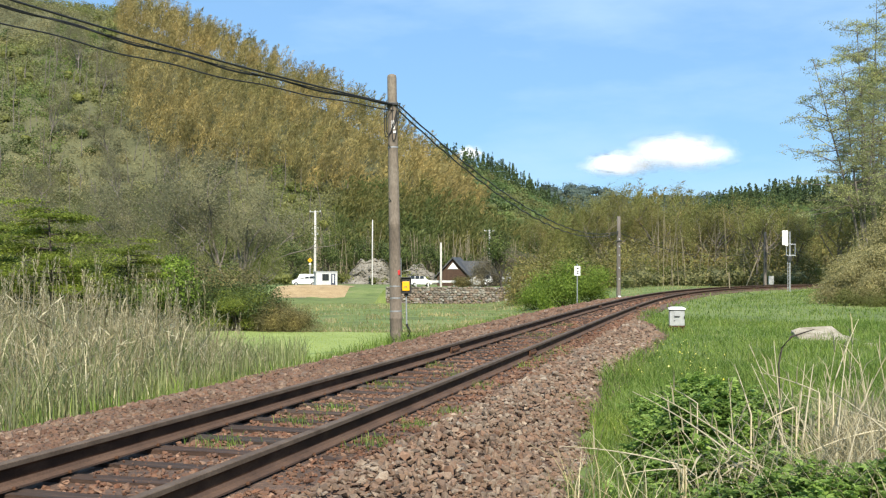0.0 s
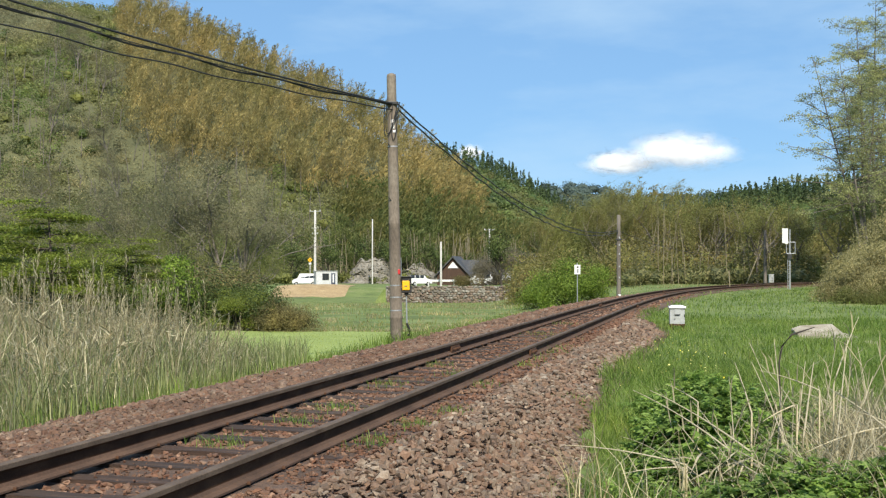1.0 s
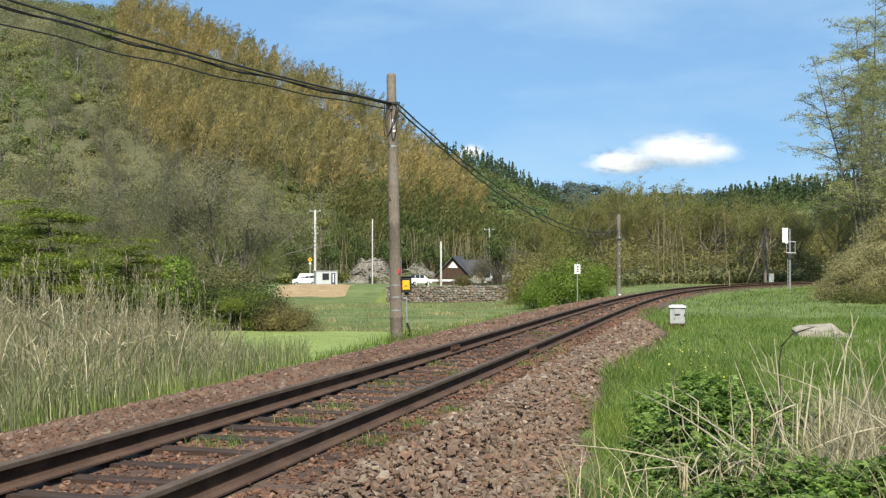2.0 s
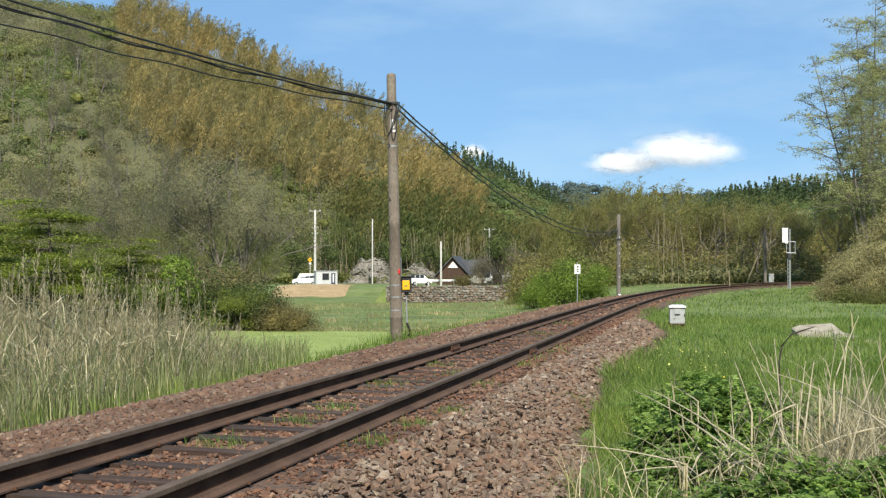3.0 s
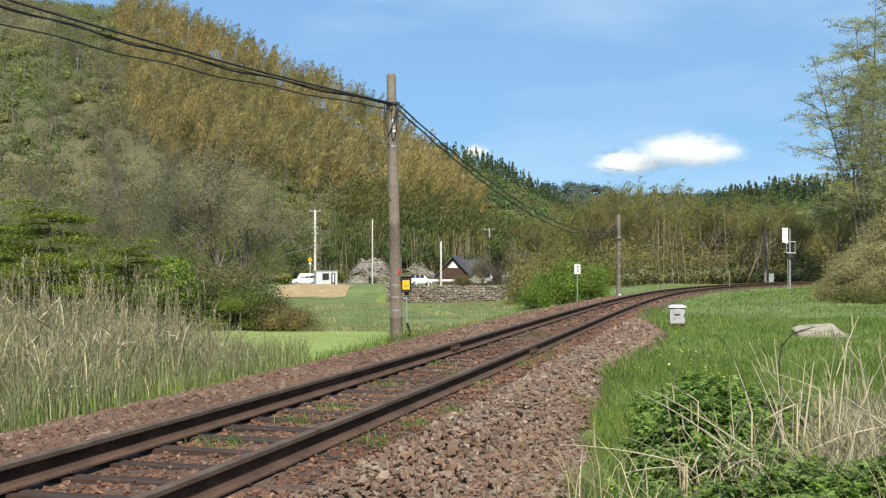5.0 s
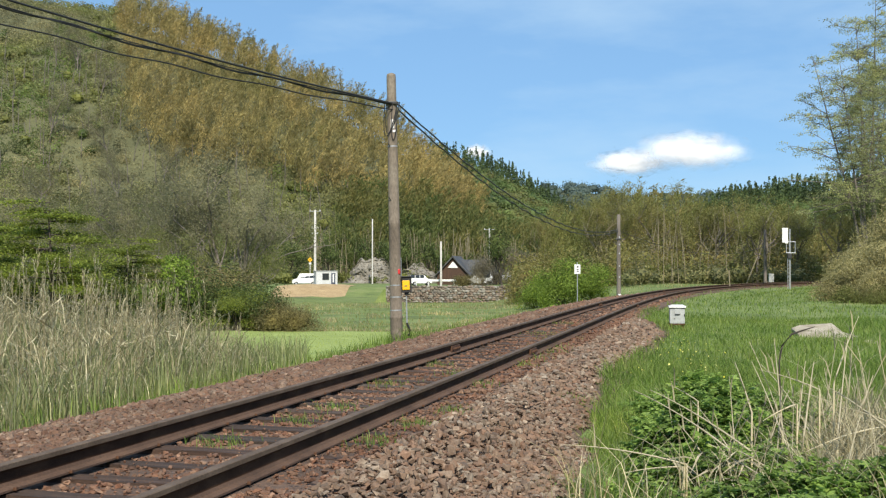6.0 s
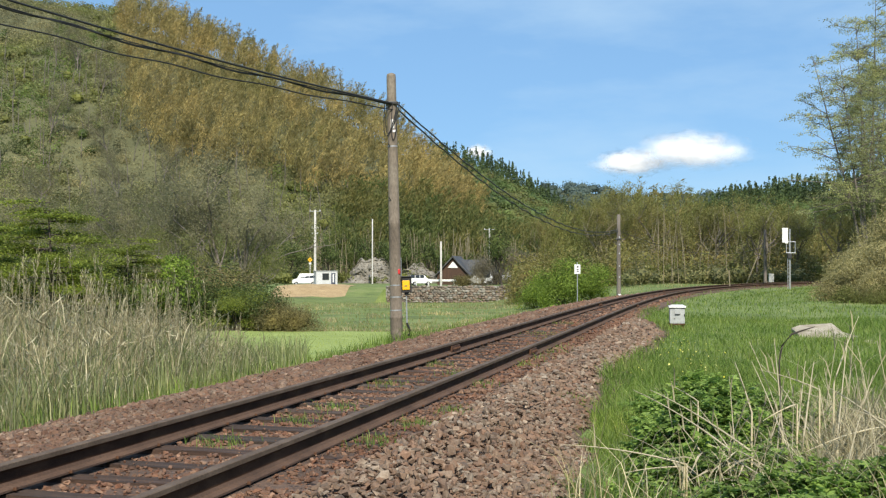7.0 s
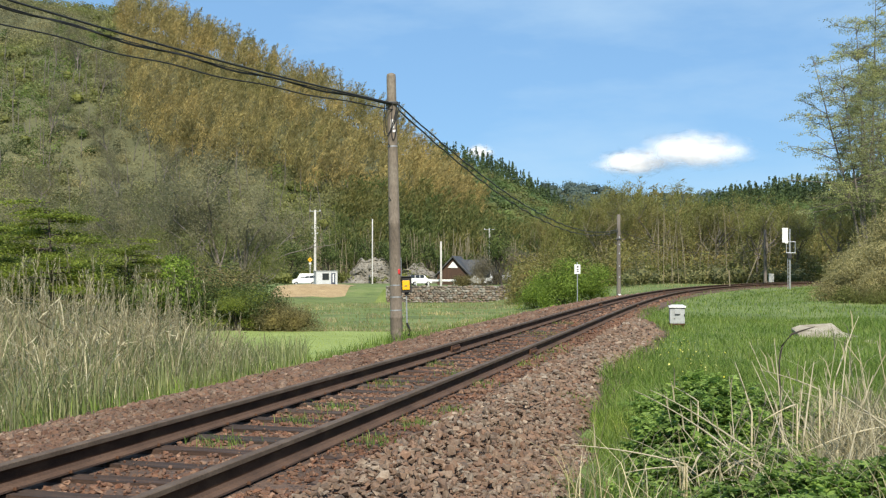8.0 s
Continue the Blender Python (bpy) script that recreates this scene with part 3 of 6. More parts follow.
# ---- ballast ----
def stone_shapes(count, seed):
    """Broken stones: chipped hulls of ten corners, sixteen facets each."""
    r = random.Random(seed)
    verts, tris = [], []
    for _ in range(count):
        size = (r.uniform(0.42, 0.78), r.uniform(0.32, 0.56), r.uniform(0.24, 0.42))
        bm = bmesh.new()
        for k in range(10):
            u, a = -0.9 + 0.2 * k + r.uniform(-0.08, 0.08), k * 2.399 + r.uniform(-0.5, 0.5)
            w = math.sqrt(1 - u * u)
            bm.verts.new((w * math.cos(a), w * math.sin(a), u))
        bmesh.ops.convex_hull(bm, input=bm.verts)
        bmesh.ops.triangulate(bm, faces=bm.faces)
        bm.verts.index_update()
        f = np.array([[v.index for v in q.verts] for q in bm.faces])
        v = np.array([tuple(q.co) for q in bm.verts])
        # flatten it towards a box, as broken stone has flat sides
        v = np.sign(v) * np.abs(v) ** 0.5 * np.array(size)
        bm.free()
        if len(f) == 16 and len(v) == 10:
            verts.append(v)
            tris.append(f)
    return verts, np.array(tris)


SHAPES, SFACES = stone_shapes(48, 5)


def turns(n, r):
    q = r.normal(size=(n, 4)) * np.array([1.0, 0.35, 0.35, 1.0])
    q /= np.linalg.norm(q, axis=1)[:, None]
    w, x, y, z = q.T
    return np.stack([np.stack([1 - 2 * (y * y + z * z), 2 * (x * y - z * w), 2 * (x * z + y * w)], -1),
                     np.stack([2 * (x * y + z * w), 1 - 2 * (x * x + z * z), 2 * (y * z - x * w)], -1),
                     np.stack([2 * (x * z - y * w), 2 * (y * z + x * w), 1 - 2 * (x * x + y * y)], -1)], 1)


def right_edge(s):
    """Where the gravel gives way to grass on the right."""
    return np.interp(s, [-10, 4, 9, 14, 20, 26, 28, 30, 34, 150], [2.6, 2.5, 2.15, 1.75, 1.8, 2.0, 1.7, 1.15, 0.95, 0.95])


def scatter_stones(s0, s1, density, size, seed, lo, hi):
    r = np.random.default_rng(seed)
    n = int((s1 - s0) * (hi - lo) * density)
    s, d = r.uniform(s0, s1, n), r.uniform(lo, hi, n)
    wob = 0.18 * lumps(s * 1.7, d * 0.3, 3.0)
    keep = (d < right_edge(s) + wob) & (d > -3.55 + 0.3 * wob - 0.25 * lumps(s * 0.6, 0 * s, 8.0))
    rail_gap = np.abs(np.abs(d) - GAUGE) > 0.085
    ss = np.array(SLEEPER_S)
    gap = np.abs(s[:, None] - ss[None, :]).min(1) if len(s) else s
    on_timber = (gap < 0.12) & (np.abs(d) < 1.1)
    keep &= rail_gap & (~on_timber | (r.uniform(size=n) < 0.22))
    # thinner cover in the worn four-foot
    s, d, on_timber = s[keep], d[keep], on_timber[keep]
    x, y, _ = on_track(s, d)
    heap = 0.09 * np.exp(-((d - 1.45) / 0.4) ** 2) * (s < 29) + 0.07 * np.exp(-((d + 2.3) / 0.6) ** 2)
    sz = size * r.uniform(0.4, 1.35, len(s)) * np.where(on_timber, 0.7, 1.0)
    z = np.where(np.abs(d) < 1.15, -0.168, ground(x, y) + 0.022) + heap * r.uniform(0.3, 1.0, len(s)) + np.where(on_timber, 0.012, 0.0) + r.uniform(-0.012, 0.018, len(s))
    return np.stack([x, y, z], -1), sz, r


def stone_mesh(name, blocks, lo, hi, mat):
    chunks = []
    for (s0, s1, density, size, seed) in blocks:
        p, sz, r = scatter_stones(s0, s1, density, size, seed, lo, hi)
        t = turns(len(p), r)
        pick = r.integers(0, len(SHAPES), len(p))
        sh = np.array(SHAPES)[pick] * sz[:, None, None]
        v = np.einsum("nij,nkj->nki", t, sh) * np.array([1, 1, 0.8]) + p[:, None]
        f = (SFACES[pick] + (np.arange(len(p)) * 10)[:, None, None]).reshape(-1, 3)
        chunks.append((v.reshape(-1, 3), f))
    v, f = join_arrays(chunks)
    return mesh_of(name, v, f, mat)


BLOCKS = [(2.9, 10, 640, 0.049, 11), (10, 22, 300, 0.068, 12), (22, 36, 120, 0.1, 13), (36, 60, 40, 0.14, 14)]
for lo, hi, shrink, mat, label in ((-3.9, -0.65, 1.14, M_STONE_L, "red-brown broken stone ballast sloping from the rails"),
                                   (-0.65, 1.05, 0.72, M_STONE_C, "dusty dark-brown stones packed between the rails"),
                                   (1.05, 2.75, 1.0, M_STONE, "grey-brown broken stone ballast heaped beside the rails")):
    gravel = new("ballast_gravel", stone_mesh("ballast_gravel", [(a, b, n * (0.8 if shrink < 1 else 1), size * shrink, k) for a, b, n, size, k in BLOCKS], lo, hi, mat))
    tagged(gravel, label, "gravel", kind="stuff")


# ---- poles, cables, signals, boxes ----
def gz(x, y):
    return float(ground(np.array([x]), np.array([y]))[0])


def main_pole():
    x, y = -0.98, 28.8
    z = gz(x, y)
    top = 5.22
    t = thing("concrete_pole", x, y, z, "weathered brown concrete line pole with a yellow box, leaning slightly", "utility pole")
    h = top - z
    lean = -0.125
    t.matrix_basis = pose(x, y, z, 0, math.degrees(math.atan2(lean, h)), 0)
    bm = bmesh.new()
    rings = [(0.0, 0.132), (0.55, 0.130), (0.56, 0.134), (0.6, 0.134), (0.61, 0.128), (2.55, 0.119), (2.56, 0.122), (2.6, 0.122), (2.61, 0.118), (h - 1.55, 0.105), (h - 0.06, 0.099), (h - 0.01, 0.09), (h, 0.06)]
    v, f = tube_arrays([(0, 0, a) for a, _ in rings], [r for _, r in rings], 20)
    shaft = part("shaft", mesh_of("shaft", v, f, M_POLE, True), None, t, "brown-stained concrete shaft")
    part("cap", cyl(0.062, 0.05, (0, 0, h - 0.012), (0, 0, h + 0.01), 16), M_POLE, t)
    for a in (0.72, 1.0, 1.25, h - 1.56):
        part("band", cyl(0.133 - a * 0.006, 0.133 - a * 0.006, (0, 0, a), (0, 0, a + 0.025), 20), M_STEEL, t, "pale metal strap")
    part("name_plate", box(0.075, 0.012, 0.19, 0.012, -0.109, h - 1.08, 0.003), M_WHITE, t, "white vertical number plate")
    part("lower_plate", box(0.065, 0.012, 0.05, 0.045, -0.107, h - 1.23, 0.003), M_WHITE, t)
    part("red_mark", box(0.07, 0.03, 0.11, 0.075, -0.092, 1.55, 0.01), M_RED, t, "red painted marker")
    for a in (3.05, 4.2):
        part("step_bolt", cyl(0.01, 0.01, (-0.05, -0.09, a), (-0.1, -0.13, a + 0.08), 8), M_DARK, t)
    bx = part("telephone_box", box(0.21, 0.15, 0.33, 0.235, -0.05, 1.265, 0.015), M_BLACK, t, "black lineside telephone box")
    part("box_door", box(0.155, 0.02, 0.2, 0.225, -0.135, 1.26, 0.012), M_YELLOW, bx, "bright yellow front")
    part("box_roof", box(0.23, 0.19, 0.02, 0.235, -0.06, 1.44, 0.006), M_BLACK, bx)
    part("box_mark", box(0.06, 0.006, 0.02, 0.222, -0.147, 1.245), M_WALLSTONE, bx)
    part("mount", box(0.09, 0.09, 0.06, 0.23, -0.03, 1.075, 0.01), M_BLACK, t)
    part("conduit", cyl(0.017, 0.017, (0.225, -0.03, 1.065), (0.225, -0.03, 0.44), 10), M_STEEL, t, "pale conduit pipe")
    pts = [(0.225, -0.03, 0.46), (0.25, -0.03, 0.38), (0.29, -0.03, 0.28), (0.26, -0.03, 0.2), (0.19, -0.03, 0.18), (0.13, -0.02, 0.17)]
    part("hose", tubes("hose", [(pts, 0.025)], M_BLACK, 8), None, t)
    part("rod", cyl(0.006, 0.006, (0.13, -0.05, 1.4), (0.13, -0.05, 1.85), 6), M_STEEL, t)
    hk = part("cable_clamp", box(0.26, 0.26, 0.06, 0.0, 0.0, h - 0.63, 0.01), M_DARK, t)
    loops = []
    for k, (dx, drop) in enumerate(((-0.14, 0.85), (-0.1, 0.78), (0.02, 0.95))):
        a = np.linspace(0, 1, 12)
        xs = np.where(a < 0.5, dx - 0.03 * np.sin(a * math.pi * 2), dx + (a - 0.5) * 0.55 * (1 if k < 2 else 0.5))
        zs = h - 0.62 - drop * np.sin(a * math.pi) * 0.85
        loops.append((np.stack([xs, -0.125 + 0 * a, zs], -1), 0.011))
    part("slack_loop", tubes("slack_loop", loops, M_CABLE, 6), None, t, "hanging black cable loops")
    return t


main_pole()


def cable(label, p, q, sag, r, wiggle=0.0, beads=0, twist=0.0):
    """A hanging line between two points, with an optional lashed helper wire."""
    n = 70
    a = np.linspace(0, 1, n)[:, None]
    path = np.array(p) * (1 - a) + np.array(q) * a
    path[:, 2] -= 4 * sag * (a * (1 - a))[:, 0]
    L = np.linalg.norm(np.array(q) - np.array(p))
    path[:, 2] += wiggle * np.sin(a[:, 0] * L * 2.6 + twist) * np.sin(a[:, 0] * math.pi) ** 0.3
    ob = new("overhead_cable", tubes("overhead_cable", [(path, r)], M_CABLE, 6))
    return tagged(ob, label, "cable", "overhead cables")


BACK = "black overhead cable strung along the railway"
cable(BACK, (-13.6, 12.0, 6.9), (-1.07, 28.72, 4.58), 0.36, 0.019)
cable(BACK, (-13.6, 12.0, 6.88), (-1.07, 28.74, 4.56), 0.46, 0.02, 0.03)
cable("thin black overhead wire strung along the railway", (-13.6, 12.0, 6.72), (-1.06, 28.7, 4.57), 0.4, 0.009)
cable("wavy black overhead cable strung along the railway", (-13.6, 12.0, 6.32), (-1.06, 28.72, 4.45), 0.42, 0.014, 0.022, twist=1.0)
FARP = (9.72, 75.0)
cable(BACK, (-0.95, 28.9, 4.57), (9.7, 75.0, 3.15), 1.05, 0.018, 0.015)
cable(BACK, (-0.95, 28.9, 4.46), (9.7, 75.0, 3.08), 1.15, 0.018, 0.02, twist=2.0)
cable("thin black overhead wire strung along the railway", (9.72, 75.0, 3.1), (24.5, 103.0, 2.6), 0.9, 0.014)


def rear_pole(x, y, top, r, label, mat, arms=(), name="utility_pole", group="poles along the road"):
    z = gz(x, y)
    t = thing(name, x, y, z, label, "utility pole", group)
    h = top - z
    v, f = tube_arrays([(0, 0, 0), (0, 0, h * 0.5), (0, 0, h - 0.02), (0, 0, h)], [r, r * 0.88, r * 0.76, r * 0.4], 14)
    part("shaft", mesh_of("shaft", v, f, mat, True), None, t)
    for a, w in arms:
        arm = part("crossarm", box(w, 0.08, 0.08, 0.0, -0.1, h - a, 0.01), M_STEEL, t)
        for k in (-0.45, 0.0, 0.45):
            part("insulator", cyl(0.05, 0.035, (k * w, -0.1, h - a + 0.04), (k * w, -0.1, h - a + 0.22), 10), M_WHITE, arm)
    return t


p3 = rear_pole(FARP[0], FARP[1], 3.98, 0.125, "grey wooden line pole beside the track bend", M_WOODPOLE, (), "line_pole", "line poles")
for a in (1.3, 1.9, 2.6, 3.1, 3.5):
    part("marker_plate", box(0.06, 0.02, 0.09, 0.02, -0.14, a, 0.004), M_GREYBOX, p3)
part("cable_clamp", box(0.34, 0.3, 0.07, 0, 0, 3.4, 0.01), M_DARK, p3)
p4 = rear_pole(24.6, 103.5, 3.9, 0.13, "dark line pole at the edge of the wood", M_WOODPOLE, (), "line_pole", "line poles")
rear_pole(-18.5, 196.0, 9.2, 0.2, "pale concrete utility pole with short crossarms", M_POLE_G, ((0.15, 1.6), (2.6, 0.9), (3.4, 0.9)))
rear_pole(-0.25, 170.0, 4.2, 0.15, "pale slim pole behind the stone wall", M_POLE_G)
rear_pole(-11.2, 215.0, 8.6, 0.12, "thin pale pole at the foot of the hill", M_POLE_G)
rear_pole(7.9, 230.0, 7.6, 0.16, "pale pole with one crossarm at the hill foot", M_POLE_G, ((0.3, 1.9),))


def lineside_sign():
    x, y = 5.55, 56.0
    t = thing("lineside_sign", x, y, gz(x, y), "small white board with black marks on a thin post", "sign")
    z0 = gz(x, y)
    part("post", cyl(0.02, 0.018, (0, 0, 0), (0, 0, 1.28 - z0), 10), M_STEEL, t)
    b = part("board", box(0.25, 0.02, 0.39, 0, -0.02, 0.995 - z0, 0.006), M_WHITE, t, "white rectangular board")
    for dz in (0.1, -0.02, -0.1):
        part("mark", box(0.07, 0.006, 0.06 if dz > 0 else 0.045, 0.01, -0.033, 0.995 - z0 + dz), M_BLACK, b)


lineside_sign()


def relay_box():
    x, y = 5.52, 32.0
    z = gz(x, y)
    t = thing("relay_cabinet", x, y, z, "pale grey lineside relay cabinet on rusty legs in the grass", "cabinet", turn=-6)
    base = 0.18
    body = part("body", box(0.35, 0.3, 0.4, 0, 0, base + 0.17, 0.012), M_GREYBOX, t, "grey steel body")
    part("lid", box(0.4, 0.36, 0.05, 0, 0, base + 0.375, 0.012), M_WHITE, t, "white overhanging lid")
    part("lid_lip", box(0.37, 0.325, 0.02, 0, 0, base + 0.342, 0.004), M_DARK, t)
    part("lid_top", box(0.3, 0.27, 0.025, 0, 0, base + 0.408, 0.01), M_WHITE, t)
    part("door_panel", box(0.14, 0.012, 0.12, 0.0, -0.156, base + 0.27, 0.005), M_GREYBOX, body)
    part("handle", box(0.12, 0.03, 0.018, 0.0, -0.165, base + 0.2, 0.004), M_DARK, body)
    part("lock", cyl(0.012, 0.012, (-0.06, -0.15, base + 0.1), (-0.06, -0.17, base + 0.1), 8), M_DARK, body)
    part("hinge", box(0.02, 0.03, 0.06, 0.165, -0.15, base + 0.18, 0.004), M_DARK, body)
    for dx in (-0.13, 0.13):
        for dy in (-0.1, 0.1):
            part("leg", box(0.045, 0.045, base + 0.06, dx, dy, base / 2 - 0.03, 0.004), M_RUST, t)
    part("base_frame", box(0.36, 0.3, 0.05, 0, 0, base - 0.03, 0.006), M_RUST, t, "rusty base frame")


relay_box()


def signal_post():
    x, y = 21.75, 85.0
    z = gz(x, y)
    t = thing("railway_signal", x, y, z, "slim railway signal seen from behind with white back plates", "signal")
    h = 3.45 - z
    part("mast", cyl(0.06, 0.05, (0, 0, 0), (0, 0, h), 14), M_STEEL, t, "grey steel mast")
    part("head_plate", box(0.17, 0.05, 0.92, -0.42, -0.1, 3.05 - z, 0.03), M_WHITE, t, "white plate")
    part("head_plate", box(0.2, 0.05, 0.98, -0.24, -0.12, 3.02 - z, 0.03), M_WHITE, t, "white plate")
    part("lamp_case", box(0.3, 0.28, 0.8, -0.3, 0.1, 3.02 - z, 0.03), M_DARK, t)
    for a in (0.0, 0.7):
        part("platform_bar", box(0.62, 0.05, 0.05, 0.05, -0.05, 1.95 - z + a, 0.01), M_STEEL, t)
    part("cage_post", box(0.04, 0.05, 0.75, 0.32, -0.05, 2.3 - z, 0.01), M_STEEL, t)
    part("cage_post", box(0.04, 0.05, 0.75, -0.22, -0.05, 2.3 - z, 0.01), M_STEEL, t)
    part("equipment", box(0.26, 0.2, 0.3, -0.05, -0.1, 1.75 - z, 0.02), M_DARK, t)
    lad = part("ladder", box(0.03, 0.03, 2.2, -0.16, -0.12, 1.1, 0.004), M_STEEL, t)
    for k in range(8):
        part("rung", box(0.16, 0.02, 0.02, -0.08, -0.12, 0.3 + k * 0.25), M_STEEL, lad)


signal_post()


def far_cabinet():
    x, y = 24.2, 100.0
    z = gz(x, y)
    t = thing("relay_cabinet", x, y, z, "small grey equipment box on a post beyond the track", "cabinet")
    part("post", cyl(0.06, 0.06, (0, 0, 0), (0, 0, 0.5), 10), M_STEEL, t)
    b = part("body", box(0.36, 0.3, 0.62, 0, 0, 0.72, 0.02), M_GREYBOX, t)
    part("door_panel", box(0.2, 0.02, 0.3, 0.0, -0.16, 0.72, 0.006), M_GREYBOX, b)


far_cabinet()


def marker_stake(x, y, h, r, label, mat, lean=0.0, name="marker_post"):
    z = gz(x, y)
    t = tagged(new(name, bm_mesh(name, cyl(r, r * 0.8, (0, 0, -0.05), (0, 0, h), 10), mat)), label, "marker post")
    t.matrix_basis = pose(x, y, z, 0, lean, 0)


marker_stake(9.25, 71.0, 0.28, 0.1, "short white distance marker beside the track", M_WHITE)
marker_stake(16.3, 77.0, 1.1, 0.035, "pale leaning stake in the grass", M_CULM, -3)
marker_stake(22.8, 102.0, 2.3, 0.045, "pale pole leaning among the bushes", M_CULM, 22)
marker_stake(23.0, 98.0, 0.25, 0.08, "short white distance marker beside the track", M_WHITE)


def concrete_slab():
    t = thing("concrete_slab", 8.6, 31.0, gz(8.6, 31.0) - 0.07, "broken pale concrete culvert slab lying in the grass", "slab", turn=-4)
    bm = bmesh.new()
    rim = [(-0.66, -1.7), (-0.34, -1.9), (-0.2, -1.1), (0.12, -0.9), (0.3, -3.0), (0.6, -3.2), (0.6, 1.4), (0.0, 1.5), (-0.5, 0.8)]
    rg = random.Random(15)
    pts = []
    for (ax, ay), (bx, by) in zip(rim, rim[1:] + rim[:1]):
        for k in range(4):
            pts.append((ax + (bx - ax) * k / 4 + rg.uniform(-0.035, 0.035), ay + (by - ay) * k / 4 + rg.uniform(-0.1, 0.1)))
    bot = [bm.verts.new((a, b, -0.3)) for a, b in pts]
    top = [bm.verts.new((a, b, 0.15 + 0.075 * b + 0.03 * math.sin(7 * a + 3 * b))) for a, b in pts]
    bm.faces.new(top)
    bm.faces.new(bot[::-1])
    for k in range(len(pts)):
        bm.faces.new((bot[k], bot[(k + 1) % len(pts)], top[(k + 1) % len(pts)], top[k]))
    bmesh.ops.bevel(bm, geom=list(bm.edges), offset=0.012, segments=1, affect="EDGES")
    part("slab", bm, M_SLAB, t)
    part("rubble", box(0.3, 0.5, 0.14, 0.5, -2.9, 0.0, 0.04, pose(0, 0, 0, 8, -6, 20)), M_SLAB, t)


concrete_slab()


# ---- valley: stone wall, road things, house ----
def stone_wall():
    y = 140.0
    w = thing("stone_wall", 0, 0, 0, "dry-stone retaining wall of rough grey field stones", "wall", kind="structure")
    r = random.Random(8)
    x0, x1 = -5.9, 9.6
    back = part("backing", box(x1 - x0, 0.5, 1.62, (x0 + x1) / 2, y + 0.28, -1.9), M_WALLSTONE_I, w)
    shapes = []
    for k in range(8):
        bm = box(1, 1, 1)
        bmesh.ops.bevel(bm, geom=list(bm.edges), offset=0.22, segments=1, affect="EDGES")
        for v in bm.verts:
            v.co += Vector((r.uniform(-0.09, 0.09), r.uniform(-0.09, 0.09), r.uniform(-0.09, 0.09)))
        shapes.append(bm_mesh("stone", bm, M_WALLSTONE))
    z = -2.68
    while z < -1.12:
        hh = r.uniform(0.16, 0.27)
        x = x0 + r.uniform(0, 0.2)
        while x < x1:
            ww = r.uniform(0.2, 0.52)
            ob = part("stone", shapes[r.randrange(8)], None, w)
            ob.matrix_basis = pose(x + ww / 2, y + r.uniform(-0.09, 0.06) + (z + 2.68) * 0.08, z + hh / 2 + r.uniform(-0.05, 0.05), 0, r.uniform(-16, 16), r.uniform(-12, 12)) @ Matrix.Diagonal((ww * 1.0, 0.42, hh * r.uniform(0.85, 1.25), 1))
            x += ww
        z += hh * 0.93


stone_wall()


def site_hut():
    x, y = -16.9, 195.0
    z = gz(x, y)
    t = thing("site_hut", x, y, z, "small white prefabricated hut with a dark window and door", "hut", turn=14)
    b = part("wall", box(3.1, 2.2, 2.05, 0, 0, 1.05, 0.02), M_HUT, t, "white panel walls greyed for shade")
    part("roof", box(3.25, 2.35, 0.09, 0, 0, 2.12, 0.02), M_GREYBOX, t)
    wi = part("window", box(0.95, 0.06, 0.95, -0.15, -1.1, 1.32), M_DARK, t)
    part("pane", box(0.42, 0.03, 0.85, -0.38, -1.13, 1.32), M_GLASS, wi)
    part("pane", box(0.42, 0.03, 0.85, 0.08, -1.13, 1.32), M_GLASS, wi)
    dr = part("door", box(0.6, 0.06, 1.75, 0.95, -1.1, 0.95), plain("blue_grey_door", (0.05, 0.06, 0.1), 0.5), t, "dark blue door")
    part("door_glass", box(0.2, 0.02, 1.2, 0.95, -1.135, 1.1), M_WHITE, dr)
    part("corner_post", box(0.08, 0.08, 2.1, 1.53, -1.08, 1.05), M_GREYBOX, t)
    part("corner_post", box(0.08, 0.08, 2.1, -1.53, -1.08, 1.05), M_GREYBOX, t)
    part("side_window", box(0.05, 0.5, 0.6, -1.56, 0.2, 1.5), M_GLASS, t)


site_hut()


